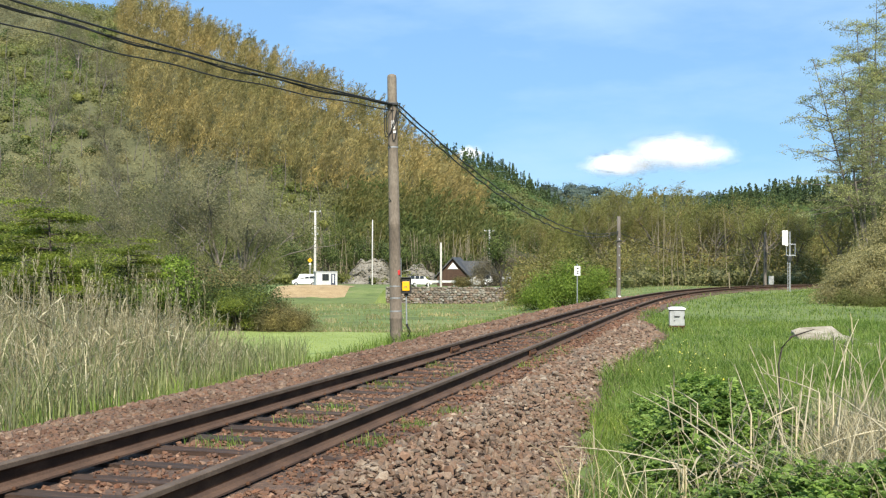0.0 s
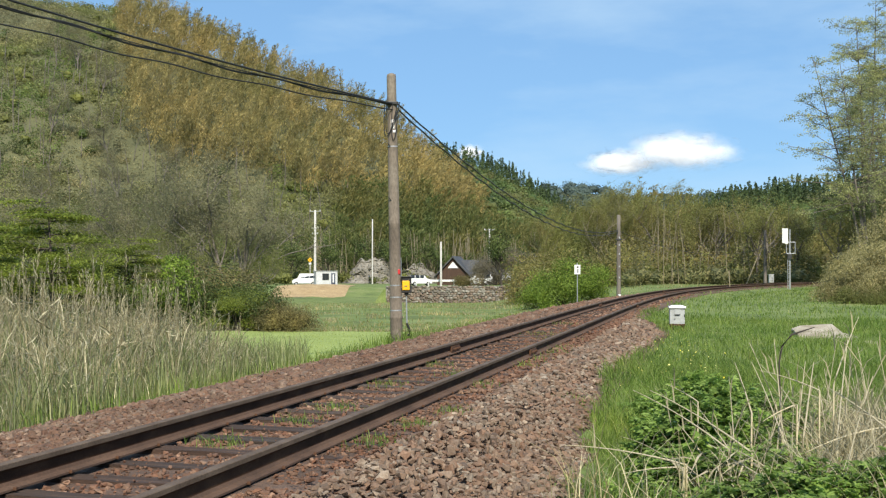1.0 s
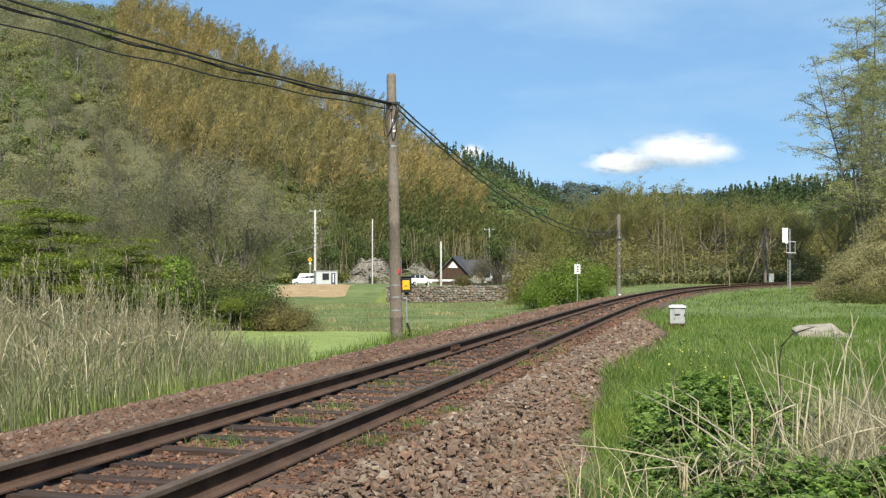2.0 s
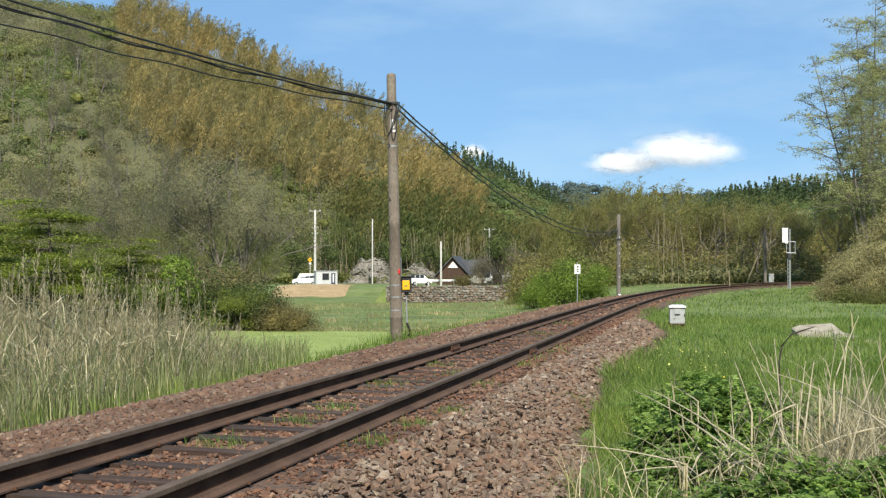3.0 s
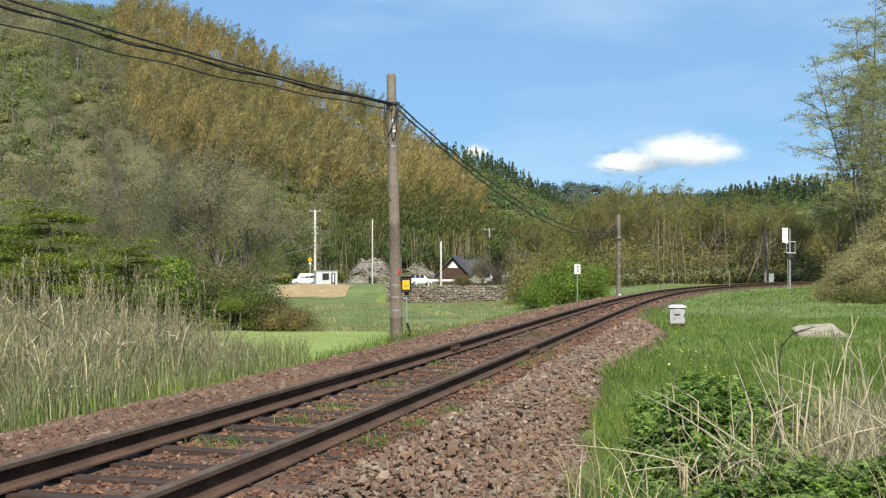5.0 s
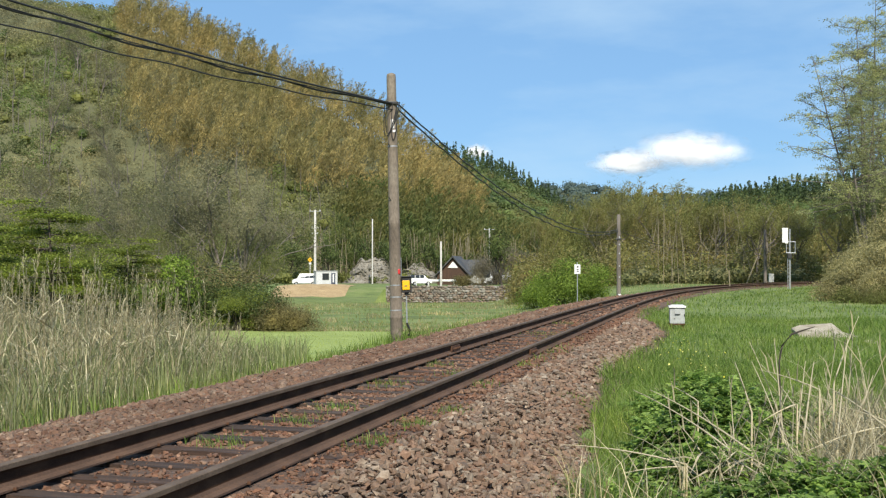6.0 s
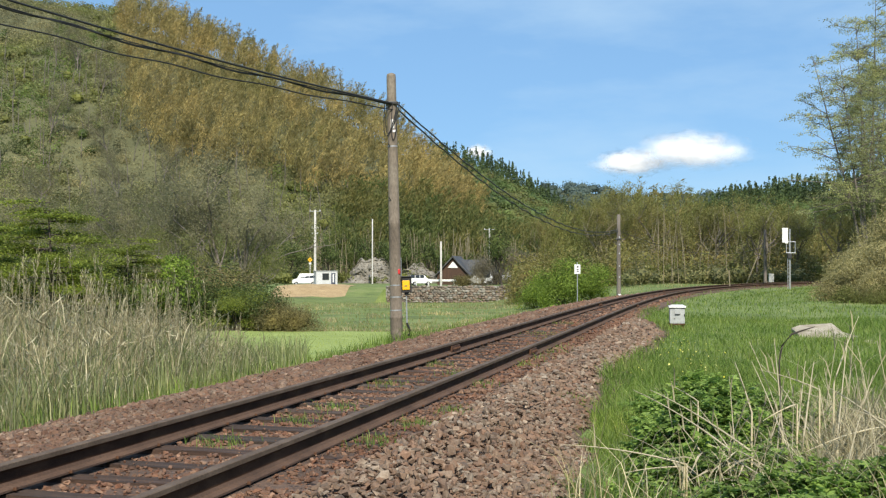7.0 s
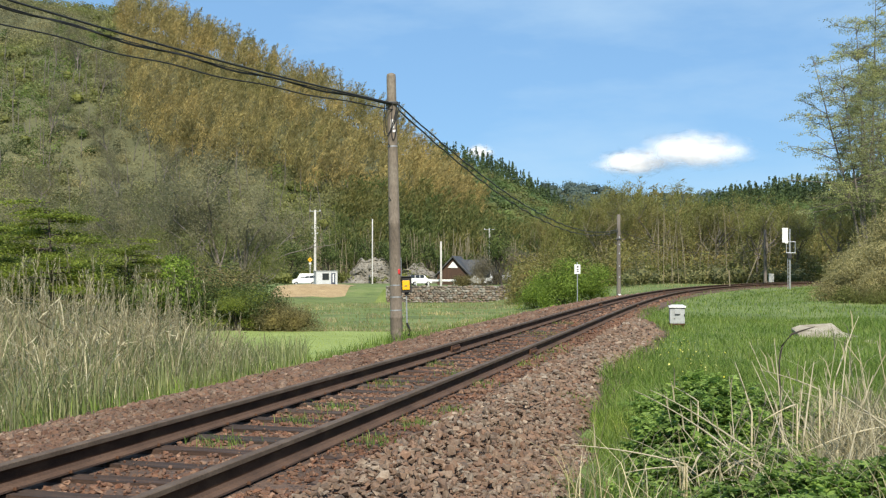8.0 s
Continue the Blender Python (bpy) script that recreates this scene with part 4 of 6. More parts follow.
def van(x, y, turn, label, length=3.3, width=1.45, height=1.75):
    """A boxy light van, its nose towards -x."""
    t = thing("white_van", x, y, gz(x, y), label, "van", "parked vehicles", turn)
    L, W, Hh = length / 2, width / 2, height
    prof = [(-L, 0.3), (-L, 0.72), (-L + 0.12, 0.85), (-L + 0.7, 0.98), (-L + 1.05, Hh - 0.05), (-L + 1.3, Hh), (L - 0.15, Hh), (L, Hh - 0.2), (L, 0.3)]
    bm = bmesh.new()
    a = [bm.verts.new((u, -W * (0.9 if v > 1.2 else 1), v)) for u, v in prof]
    b = [bm.verts.new((u, W * (0.9 if v > 1.2 else 1), v)) for u, v in prof]
    bm.faces.new(a)
    bm.faces.new(b[::-1])
    for k in range(len(prof)):
        bm.faces.new((a[k], b[k], b[(k + 1) % len(prof)], a[(k + 1) % len(prof)]))
    bmesh.ops.bevel(bm, geom=list(bm.edges), offset=0.05, segments=2, affect="EDGES")
    part("body", bm, M_VAN, t, "white body")
    for u, w in ((-L + 1.45, 0.55), (-L + 2.1, 0.6), (-L + 2.78, 0.6)):
        for sd in (-1, 1):
            part("side_window", box(w, 0.02, 0.42, u, sd * (W * 0.935), 1.3, 0.006, pose(0, 0, 0, sd * 8, 0, 0)), M_GLASS, t)
    part("windscreen", box(0.03, W * 1.6, 0.62, -L + 0.84, 0, 1.32, 0.006, pose(0, 0, 0, 0, 24, 0)), M_GLASS, t)
    part("bumper", box(0.1, W * 1.9, 0.16, -L, 0, 0.4, 0.03), M_GREYBOX, t)
    for sd in (-1, 1):
        part("headlight", box(0.05, 0.22, 0.14, -L - 0.01, sd * W * 0.72, 0.68, 0.02), M_STEEL, t)
        part("tail_light", box(0.04, 0.1, 0.3, L, sd * W * 0.85, 0.85, 0.01), M_RED, t)
        for u in (-L + 0.55, L - 0.6):
            wh = part("wheel", cyl(0.29, 0.29, (u, sd * W - 0.09, 0.29), (u, sd * W + 0.09, 0.29), 18), M_TYRE, t)
            part("rim", cyl(0.17, 0.16, (u, sd * (W + 0.02), 0.29), (u, sd * (W + 0.1), 0.29), 14), M_STEEL, wh)
    return t


van(-20.1, 197.0, 8, "white van parked beside the hut", 3.6)
van(-3.2, 195.0, -172, "white van parked on the road behind the wall", 3.1, height=1.5)
van(4.9, 182.0, 4, "white car half hidden behind bare shrubs", 3.4, height=1.5)
van(9.4, 180.0, -6, "white car parked beside the dark-roofed house", 3.4, height=1.5)


def road_sign():
    x, y = -19.6, 200.0
    t = thing("road_sign", x, y, gz(x, y), "yellow diamond warning sign on a pale post", "sign")
    part("post", cyl(0.06, 0.06, (0, 0, 0), (0, 0, 3.9), 10), M_POLE_G, t)
    d = part("plate", box(0.52, 0.03, 0.52, 0, -0.08, 3.75, 0.01, pose(0, 0, 0, 0, 45, 0)), M_YELLOW, t, "yellow diamond plate")
    part("mark", box(0.12, 0.02, 0.25, 0, -0.105, 3.75), M_BLACK, d)
    part("lower_plate", box(0.36, 0.03, 0.26, 0, -0.08, 3.2, 0.01), M_WHITE, t)


road_sign()


def guard_fence():
    t = thing("guard_rail", -1.0, 172.0, gz(-1.0, 172.0), "white guard rail along the road", "guard rail")
    part("beam", box(5.4, 0.06, 0.26, 0, 0, 0.75, 0.02), M_WHITE, t)
    for k in range(4):
        part("post", cyl(0.06, 0.06, (-2.4 + k * 1.6, 0.08, 0), (-2.4 + k * 1.6, 0.08, 0.9), 10), M_WHITE, t)


guard_fence()


def earth_bank():
    xs, ys = np.linspace(-21.8, -12.2, 40), np.linspace(166, 190, 22)
    X, Y = np.meshgrid(xs, ys, indexing="ij")
    u, v = (X + 17.0) / 4.8, (Y - 178) / 12
    h = 0.1 + 0.45 * lumps(X * 1.2, Y * 1.2, 4.0, 2) * 0.25
    edge = np.clip(1.12 - np.maximum(np.abs(u), np.abs(v)) ** 3, -0.3, 1)
    Z = ground(X, Y) + edge * (0.16 + h * 0.6)
    i, j = np.meshgrid(np.arange(39), np.arange(21), indexing="ij")
    f = np.stack([i * 22 + j, (i + 1) * 22 + j, (i + 1) * 22 + j + 1, i * 22 + j + 1], -1).reshape(-1, 4)
    tagged(new("earth_bank", mesh_of("earth_bank", np.stack([X, Y, Z], -1).reshape(-1, 3), f, M_SAND, True)), "bank of bare yellow earth below the hut", "bank", kind="structure")


earth_bank()


def house():
    x, y = 6.2, 190.0
    z = gz(x, y)
    t = thing("house", x, y, z, "low house with a dark steep roof and brown boarded gable", "house", turn=-10)
    W, D = 9.0, 5.5
    part("wall", box(W, D, 1.75, 0, 0, 0.87), M_TIMBER, t, "brown boarded walls")
    bm = bmesh.new()
    pr = [(-D / 2 - 0.6, 1.55), (0, 3.5), (D / 2 + 0.6, 1.55), (D / 2 + 0.6, 1.43), (0, 3.34), (-D / 2 - 0.6, 1.43)]
    a = [bm.verts.new((-W / 2 + 0.9, u, v)) for u, v in pr]
    b = [bm.verts.new((W / 2 + 0.5, u, v)) for u, v in pr]
    for q in ((0, 1, 4, 5), (1, 2, 3, 4)):
        bm.faces.new([a[k] for k in q])
        bm.faces.new([b[k] for k in q][::-1])
    for k in range(6):
        bm.faces.new((a[k], b[k], b[(k + 1) % 6], a[(k + 1) % 6]))
    part("roof", bm, M_ROOF, t, "dark sheet roof")
    # front-facing gable wing
    bm = bmesh.new()
    gw = 2.2
    pr = [(-gw - 0.4, 1.2), (0, 4.0), (gw + 0.4, 1.2), (gw + 0.4, 1.02), (0, 3.8), (-gw - 0.4, 1.02)]
    a = [bm.verts.new((u - 4.2, -D / 2 - 1.6, v)) for u, v in pr]
    b = [bm.verts.new((u - 4.2, D / 2, v)) for u, v in pr]
    for q in ((0, 1, 4, 5), (1, 2, 3, 4)):
        bm.faces.new([a[k] for k in q])
        bm.faces.new([b[k] for k in q][::-1])
    for k in range(6):
        bm.faces.new((a[k], b[k], b[(k + 1) % 6], a[(k + 1) % 6]))
    part("gable_roof", bm, M_ROOF, t, "steep dark gable roof")
    bm = bmesh.new()
    tri = [(-gw, 0.0), (gw, 0.0), (gw, 1.35), (0, 3.7), (-gw, 1.35)]
    a = [bm.verts.new((u - 4.2, -D / 2 - 1.2, v)) for u, v in tri]
    b = [bm.verts.new((u - 4.2, -D / 2 + 0.2, v)) for u, v in tri]
    bm.faces.new(a)
    bm.faces.new(b[::-1])
    for k in range(5):
        bm.faces.new((a[k], b[k], b[(k + 1) % 5], a[(k + 1) % 5]))
    part("gable_wall", bm, M_TIMBER, t)
    bm = bmesh.new()
    tri = [(-0.75, 2.35), (0.75, 2.35), (0.0, 3.25)]
    a = [bm.verts.new((u - 4.2, -D / 2 - 1.27, v)) for u, v in tri]
    b = [bm.verts.new((u - 4.2, -D / 2 - 1.21, v)) for u, v in tri]
    bm.faces.new(a)
    bm.faces.new(b[::-1])
    for k in range(3):
        bm.faces.new((a[k], b[k], b[(k + 1) % 3], a[(k + 1) % 3]))
    part("gable_panel", bm, M_WHITE, t, "white plastered gable top")
    for k in range(4):
        wi = part("window", box(1.1, 0.08, 0.9, -0.6 + k * 1.5, -D / 2 - 0.02, 1.0), M_DARK, t)
        part("pane", box(0.98, 0.03, 0.78, -0.6 + k * 1.5, -D / 2 - 0.07, 1.0), M_GLASS, wi)


house()


def rock_face(name, x, y, w, h, seed, label):
    """A weathered crag in stepped facets."""
    r = np.random.default_rng(seed)
    nx, nz = 46, 26
    u, v = np.meshgrid(np.linspace(-1, 1, nx), np.linspace(-0.15, 1, nz), indexing="ij")
    prof = np.clip(1 - np.abs(u) ** 2.2, 0, 1) * (0.8 + 0.25 * lumps(u * 4, 0 * u, seed))
    X = u * w / 2 + 0.2 * lumps(u * 4, v * 4, seed)
    Z = v * h * np.maximum(prof, 0.05)
    step = np.round(v * 5 + lumps(u * 5, v * 7, seed + 3.0)) / 5
    Y = v * 3.0 + 1.4 * (step - v) + 0.6 * lumps(u * 4 + v * 2, v * 5, seed + 1.0) + 0.12 * r.normal(size=u.shape) + 4 * np.abs(u) ** 3
    i, j = np.meshgrid(np.arange(nx - 1), np.arange(nz - 1), indexing="ij")
    f = np.stack([i * nz + j, (i + 1) * nz + j, (i + 1) * nz + j + 1, i * nz + j + 1], -1).reshape(-1, 4)
    ob = new(name, mesh_of(name, np.stack([X, Y, Z], -1).reshape(-1, 3), f, M_CLIFF))
    ob.matrix_basis = pose(x, y, gz(x, y), 0, 0, 0)
    return tagged(ob, label, "rock", kind="structure")


rock_face("rock_outcrop", -12.0, 224.0, 10.0, 5.2, 3, "grey rock outcrop at the foot of the hill")
rock_face("rock_outcrop", -4.0, 224.0, 8.0, 4.2, 6, "grey rock outcrop behind the road")
rock_face("rock_outcrop", 15.5, 226.0, 5.5, 5.0, 9, "grey rock outcrop among trees")


# ---- plants ----
def unit(v):
    return v / (np.linalg.norm(v, axis=-1, keepdims=True) + 1e-9)


def leaf_arrays(p, size, r, aspect=0.5, up=0.5, droop=0.0, face=None):
    """Pointed four-cornered leaves at points p, each turned its own way; up: how much they face the sky."""
    n = len(p)
    nor = unit(r.normal(size=(n, 3)) * (1 - up) + np.array([0, 0, 1.0]) * up + 1e-6)
    if face is not None:
        nor = unit(nor * 0.55 + face * 0.8)
    a = unit(np.cross(nor, r.normal(size=(n, 3))))
    a[:, 2] -= droop
    a = unit(a)
    b = unit(np.cross(nor, a))
    s = (size * r.uniform(0.6, 1.4, n))[:, None]
    v = np.stack([p - a * s * 0.5, p + b * s * aspect * 0.5 - a * s * 0.05 + nor * s * 0.08, p + a * s * 0.5 - nor * s * 0.06, p - b * s * aspect * 0.5 - a * s * 0.05 + nor * s * 0.08], 1)
    return v.reshape(-1, 3), np.arange(n * 4).reshape(-1, 4)


def blade_arrays(p, h, w, r, lean=0.35, wind=(0.0, 0.0), joints=2):
    """Grass blades: tapering strips of two or three joints that bend over."""
    n = len(p)
    h, w = np.broadcast_to(h, (n,)), np.broadcast_to(w, (n,))
    az = r.uniform(0, 2 * np.pi, n)
    out = np.stack([np.cos(az), np.sin(az), 0 * az], -1) * (lean * r.uniform(0.2, 1.6, n))[:, None] + np.array([*wind, 0.0])
    side = np.stack([np.cos(az + 1.3), np.sin(az + 1.3), 0 * az], -1) * (w / 2)[:, None]
    up = np.array([0, 0, 1.0])
    H = h[:, None]
    tip = p + up * H * 0.96 + out * H * 1.05
    if joints == 2:
        m = p + up * H * 0.6 + out * H * 0.35
        v = np.stack([p - side, p + side, m + side * 0.8, m - side * 0.8, tip + side * 0.08, tip - side * 0.08], 1)
        k = (np.arange(n) * 6)[:, None]
        f = np.concatenate([k + np.array([0, 1, 2, 3]), k + np.array([3, 2, 4, 5])], 0)
        return v.reshape(-1, 3), f
    m1 = p + up * H * 0.45 + out * H * 0.22
    m2 = p + up * H * 0.8 + out * H * 0.6
    v = np.stack([p - side, p + side, m1 + side * 0.9, m1 - side * 0.9, m2 + side * 0.6, m2 - side * 0.6, tip + side * 0.08, tip - side * 0.08], 1)
    k = (np.arange(n) * 8)[:, None]
    f = np.concatenate([k + np.array([0, 1, 2, 3]), k + np.array([3, 2, 4, 5]), k + np.array([5, 4, 6, 7])], 0)
    return v.reshape(-1, 3), f


def on_ground(x, y, lift=0.0):
    return np.stack([x, y, ground(x, y) + lift], -1)


def skeleton_of(seed, height, spread, limbs, forks, trunk_share, wobble=0.12, upward=0.6, r0=0.03):
    """Limbs of a tree as tapered paths, and the twig ends that carry leaves."""
    r = np.random.default_rng(seed)
    items, tips = [], []

    def grow(p, d, length, rad, depth):
        n = 6
        path = [p]
        for _ in range(n):
            d = unit(d + r.normal(size=3) * wobble + np.array([0, 0, 0.05 * upward]))
            path.append(path[-1] + d * length / n)
        path = np.array(path)
        items.append((path, np.linspace(rad, rad * (0.5 if depth < forks else 0.25), n + 1)))
        if depth >= forks:
            for q in path[2:]:
                tips.append(q)
            return
        kids = limbs if depth == 0 else r.integers(2, 4)
        for k in range(kids):
            at = path[r.integers(3 if depth else 2, n + 1)]
            az = r.uniform(0, 2 * np.pi)
            o = np.array([math.cos(az) * spread, math.sin(az) * spread, upward * r.uniform(0.5, 1.2)])
            grow(at, unit(unit(d) * 0.5 + o), length * r.uniform(0.5, 0.8), rad * 0.5, depth + 1)

    grow(np.zeros(3), np.array([0, 0, 1.0]), height * trunk_share, height * r0, 0)
    top = max(q[2] for q in tips)
    k = height / top
    items = [(p * k, q) for p, q in items]
    return items, np.array(tips) * k


def tree(name, seed, height, spread, limbs, forks, trunk_share, bark, leaf, per_tip, fuzz, size, label, category="tree", aspect=0.55, sides=4, upward=0.6, wobble=0.12, r0=0.022, up=0.3):
    r = np.random.default_rng(seed + 100)
    items, tips = skeleton_of(seed, height, spread, limbs, forks, trunk_share, wobble, upward, r0)
    t = thing(name, 0, 0, 0, label, category)
    part("trunk", tubes("trunk", items, bark, sides), None, t)
    p = np.repeat(tips, per_tip, 0)
    p = p + r.normal(size=p.shape) * fuzz
    p[:, 2] = np.maximum(p[:, 2], height * 0.06)
    near = np.repeat(tips, per_tip, 0) - np.array([0, 0, height * 0.03])
    v, f = leaf_arrays(p, np.full(len(p), size), r, aspect, up, face=0.6 * unit(p - near) + 0.7 * unit(p - np.array([0, 0, height * 0.55])))
    part("crown", mesh_of("crown", v, f, leaf), None, t)
    return t


def plant_out(base, spots, group, seed=0, smin=0.8, smax=1.25, sink=0.1):
    """Copies of a tree at x, y, scale; the first spot takes the original."""
    r = random.Random(seed)
    if group:
        base["group"] = group
    for k, (x, y, sc) in enumerate(spots):
        m = pose(x, y, gz(x, y) - sink, 0, 0, r.uniform(0, 360))
        ob = base if k == 0 else copy_thing(base, m)
        ob.matrix_basis = m @ Matrix.Diagonal((sc, sc, sc * r.uniform(0.92, 1.08), 1))


def bush(name, seed, w, h, n, size, leaf, label, aspect=0.55, up=0.35, flat=1.0, blobs=9, crown_top=0.82):
    """A shrub: stems and a ragged crown of leaf clumps."""
    r = np.random.default_rng(seed)
    t = thing(name, 0, 0, 0, label, "shrub")
    c = np.stack([np.clip(r.normal(size=blobs), -1.3, 1.3) * w * 0.22, np.clip(r.normal(size=blobs), -1.3, 1.3) * w * 0.2, h * r.uniform(0.08, crown_top, blobs)], -1)
    c[:, :2] *= (1.15 - 0.6 * (c[:, 2:3] / h))
    rad = r.uniform(0.14, 0.26, blobs) * w
    stems = []
    for q in c:
        a = np.linspace(0, 1, 6)[:, None]
        path = np.array([[0, 0, 0]]) * (1 - a) + q * a
        path[:, :2] *= a ** 0.5
        stems.append((path, np.linspace(0.03, 0.008, 6) * h / 2))
    part("stem", tubes("stem", stems, M_BARK_D, 5), None, t)
    k = r.integers(0, blobs, n)
    d = unit(r.normal(size=(n, 3)))
    p = c[k] + d * (rad[k] * r.uniform(0.35, 1.0, n) ** 0.5)[:, None] * np.array([1, 1, 0.75 * flat]) * (1 + 0.25 * lumps(d[:, 0] * 5, d[:, 1] * 5, seed)[:, None])
    p = p + r.normal(size=p.shape) * w * 0.022
    live = p[:, 2] > 0.02
    p, d = p[live], d[live]
    v, f = leaf_arrays(p, np.full(len(p), size), r, aspect, up, face=d)
    part("crown", mesh_of("crown", v, f, leaf), None, t)
    return t


# ---- hillside bamboo: plumes of drooping leaf sprays ----
def bamboo_grove(name, n, xr, yr, inside, leaf, label, seed, hmin=8.0, hmax=12.0, sprays=72, fine=1.0, plume=1.25, top=None):
    r = np.random.default_rng(seed)
    x, y = r.uniform(*xr, n), r.uniform(*yr, n)
    k = inside(x, y)
    x, y = x[k], y[k]
    n = len(x)
    base = on_ground(x, y)
    h = r.uniform(hmin, hmax, n) * (1 + 0.16 * lumps(x * 0.35, y * 0.2, 7.0))
    if top:
        h = h * top(x, y)
    az = r.normal(size=n) * 0.35 - 0.35 + 0.8 * lumps(x * 0.04, y * 0.04, 3.0)
    lean = np.stack([np.cos(az), np.sin(az), 0 * az], -1) * r.uniform(0.1, 0.34, n)[:, None]
    a = r.uniform(0.3, 1.0, (n, sprays))
    axis_p = base[:, None] + np.array([0, 0, 1.0]) * (h[:, None] * a * (1 - 0.06 * a ** 3))[..., None] + lean[:, None] * (h[:, None] * a ** 2.2)[..., None]
    ang = r.uniform(0, 2 * np.pi, (n, sprays))
    rad = plume * (1.03 - a) ** 0.55 * r.uniform(0.15, 1.0, (n, sprays)) ** 0.6
    out = np.stack([np.cos(ang), np.sin(ang), 0 * ang], -1).reshape(-1, 3)
    p = axis_p.reshape(-1, 3) + out * rad.reshape(-1, 1) - np.array([0, 0, 0.25]) * rad.reshape(-1, 1)
    m = len(p)
    tang = np.array([0, 0, 1.0]) * (1 - 0.24 * a ** 3)[..., None] + lean[:, None] * (2.2 * a ** 1.2)[..., None]
    d = unit(0.42 * out + 0.85 * tang.reshape(-1, 3) + r.normal(size=(m, 3)) * 0.2)
    # each spray lies on the skin of its plume
    side = unit(np.cross(d, out + np.array([0, 0, 0.35]) + r.normal(size=(m, 3)) * 0.45))
    ln = r.uniform(0.7, 1.5, m)[:, None] * fine
    w = r.uniform(0.06, 0.13, m)[:, None] * fine
    v = np.stack([p, p + d * ln * 0.4 + side * w, p + d * ln - np.array([0, 0, 0.12]) * ln, p + d * ln * 0.4 - side * w], 1).reshape(-1, 3)
    f = np.arange(m * 4).reshape(-1, 4)
    ob = new(name, mesh_of(name, v, f, leaf))
    tagged(ob, label, "bamboo", kind="stuff")
    return base, h, lean


def in_bamboo(x, y, fringe=0.0):
    """The bamboo covers the spur down to a ragged lower edge."""
    px = x / y
    e = (ground(x, y) - EYE_Z) / y
    low = np.interp(px, [-0.25, -0.22, -0.12, -0.08, -0.05, 0, 0.05], [0.08, 0.07, 0.054, 0.044, 0.034, 0.025, 0.03])
    left = np.interp(e, [0.0, 0.06, 0.1, 0.16, 0.25], [-0.2, -0.215, -0.24, -0.235, -0.26])
    ridge_y = np.maximum(341 - 0.89 * x, 300)
    return (e > low + fringe + 0.006 * lumps(x * 0.2, y * 0.1, 6.0)) & (px > left + 0.01 * lumps(y * 0.1, x * 0.1, 2.0)) & (y < ridge_y + 14) & (x < 16)


bamboo_grove("bamboo_grove", 6600, (-130, 20), (240, 470), in_bamboo, F_BAMBOO, "dense yellow-brown bamboo covering the hillside", 21, 8.0, 12.5, 110, 0.78, 1.35)
bamboo_grove("bamboo_grove", 700, (-22, 26), (236, 300), lambda x, y: (x / y > -0.085) & (x / y < 0.085) & (ground(x, y) < 13), F_BAMBOO_G, "darker green bamboo at the foot of the hill", 22, 6, 10)

# bare culms at the lower edge of the grove
r = np.random.default_rng(5)
culms = []
for k in range(210):
    x, y = r.uniform(-22, 14), r.uniform(229, 242)
    z, h = gz(x, y), r.uniform(4.5, 9)
    q = r.normal(size=2) * 0.5
    culms.append(([(x, y, z), (x + q[0] * 0.3, y, z + h * 0.5), (x + q[0], y + q[1], z + h)], [0.07, 0.06, 0.03]))
tagged(new("bamboo_culms", tubes("bamboo_culms", culms, M_CULM, 4)), "pale bare bamboo culms at the edge of the grove", "bamboo", kind="stuff")


# ---- hill scrub and woods ----
def core_shape():
    """A coarse rounded block of quads, the same for every crown core."""
    bm = bmesh.new()
    bmesh.ops.create_cube(bm, size=1.0)
    bmesh.ops.subdivide_edges(bm, edges=list(bm.edges), cuts=1, use_grid_fill=True)
    bm.verts.index_update()
    v = unit(np.array([tuple(q.co) for q in bm.verts]))
    f = np.array([[q.index for q in p.verts] for p in bm.faces])
    bm.free()
    return v, f


CORE_V, CORE_F = core_shape()


def scrub(name, n, xr, yr, inside, leaf, label, seed, rad=(1.2, 3.0), per=70, size=0.5, squash=0.8, up=0.25, core=0.0):
    """Wooded slope: many ragged crowns of loose leaves."""
    r = np.random.default_rng(seed)
    x, y = r.uniform(*xr, n), r.uniform(*yr, n)
    k = inside(x, y)
    x, y = x[k], y[k]
    n = len(x)
    R = r.uniform(*rad, n)
    c = on_ground(x, y) + np.stack([0 * x, 0 * x, R * 0.6], -1)
    d = unit(r.normal(size=(n, per, 3)))
    q = c[:, None] + d * (R[:, None] * r.uniform(0.3, 1.08, (n, per)) ** 0.6)[..., None] * np.array([1, 1, squash])
    v, f = leaf_arrays(q.reshape(-1, 3), np.full(n * per, size), r, 0.6, up, face=d.reshape(-1, 3))
    if core:
        # the closed inner foliage of each crown, uneven all over
        cv = c[:, None] + CORE_V[None] * (R[:, None] * core * r.uniform(0.72, 1.2, (n, len(CORE_V))))[..., None] * np.array([1, 1, squash])
        cf = (CORE_F[None] + (np.arange(n) * len(CORE_V))[:, None, None]).reshape(-1, 4)
        v, f = join_arrays([(v, f), (cv.reshape(-1, 3), cf)])
    return tagged(new(name, mesh_of(name, v, f, leaf)), label, "woods", kind="stuff")


def on_slope(x, y):
    return ~in_bamboo(x, y, 0.028) & (x / y > -0.36) & (ground(x, y) > -1.5) & (y < 341 - 0.89 * x + 20)


def drift(x, y):
    return lumps(x * 0.055, y * 0.035, 9.0)


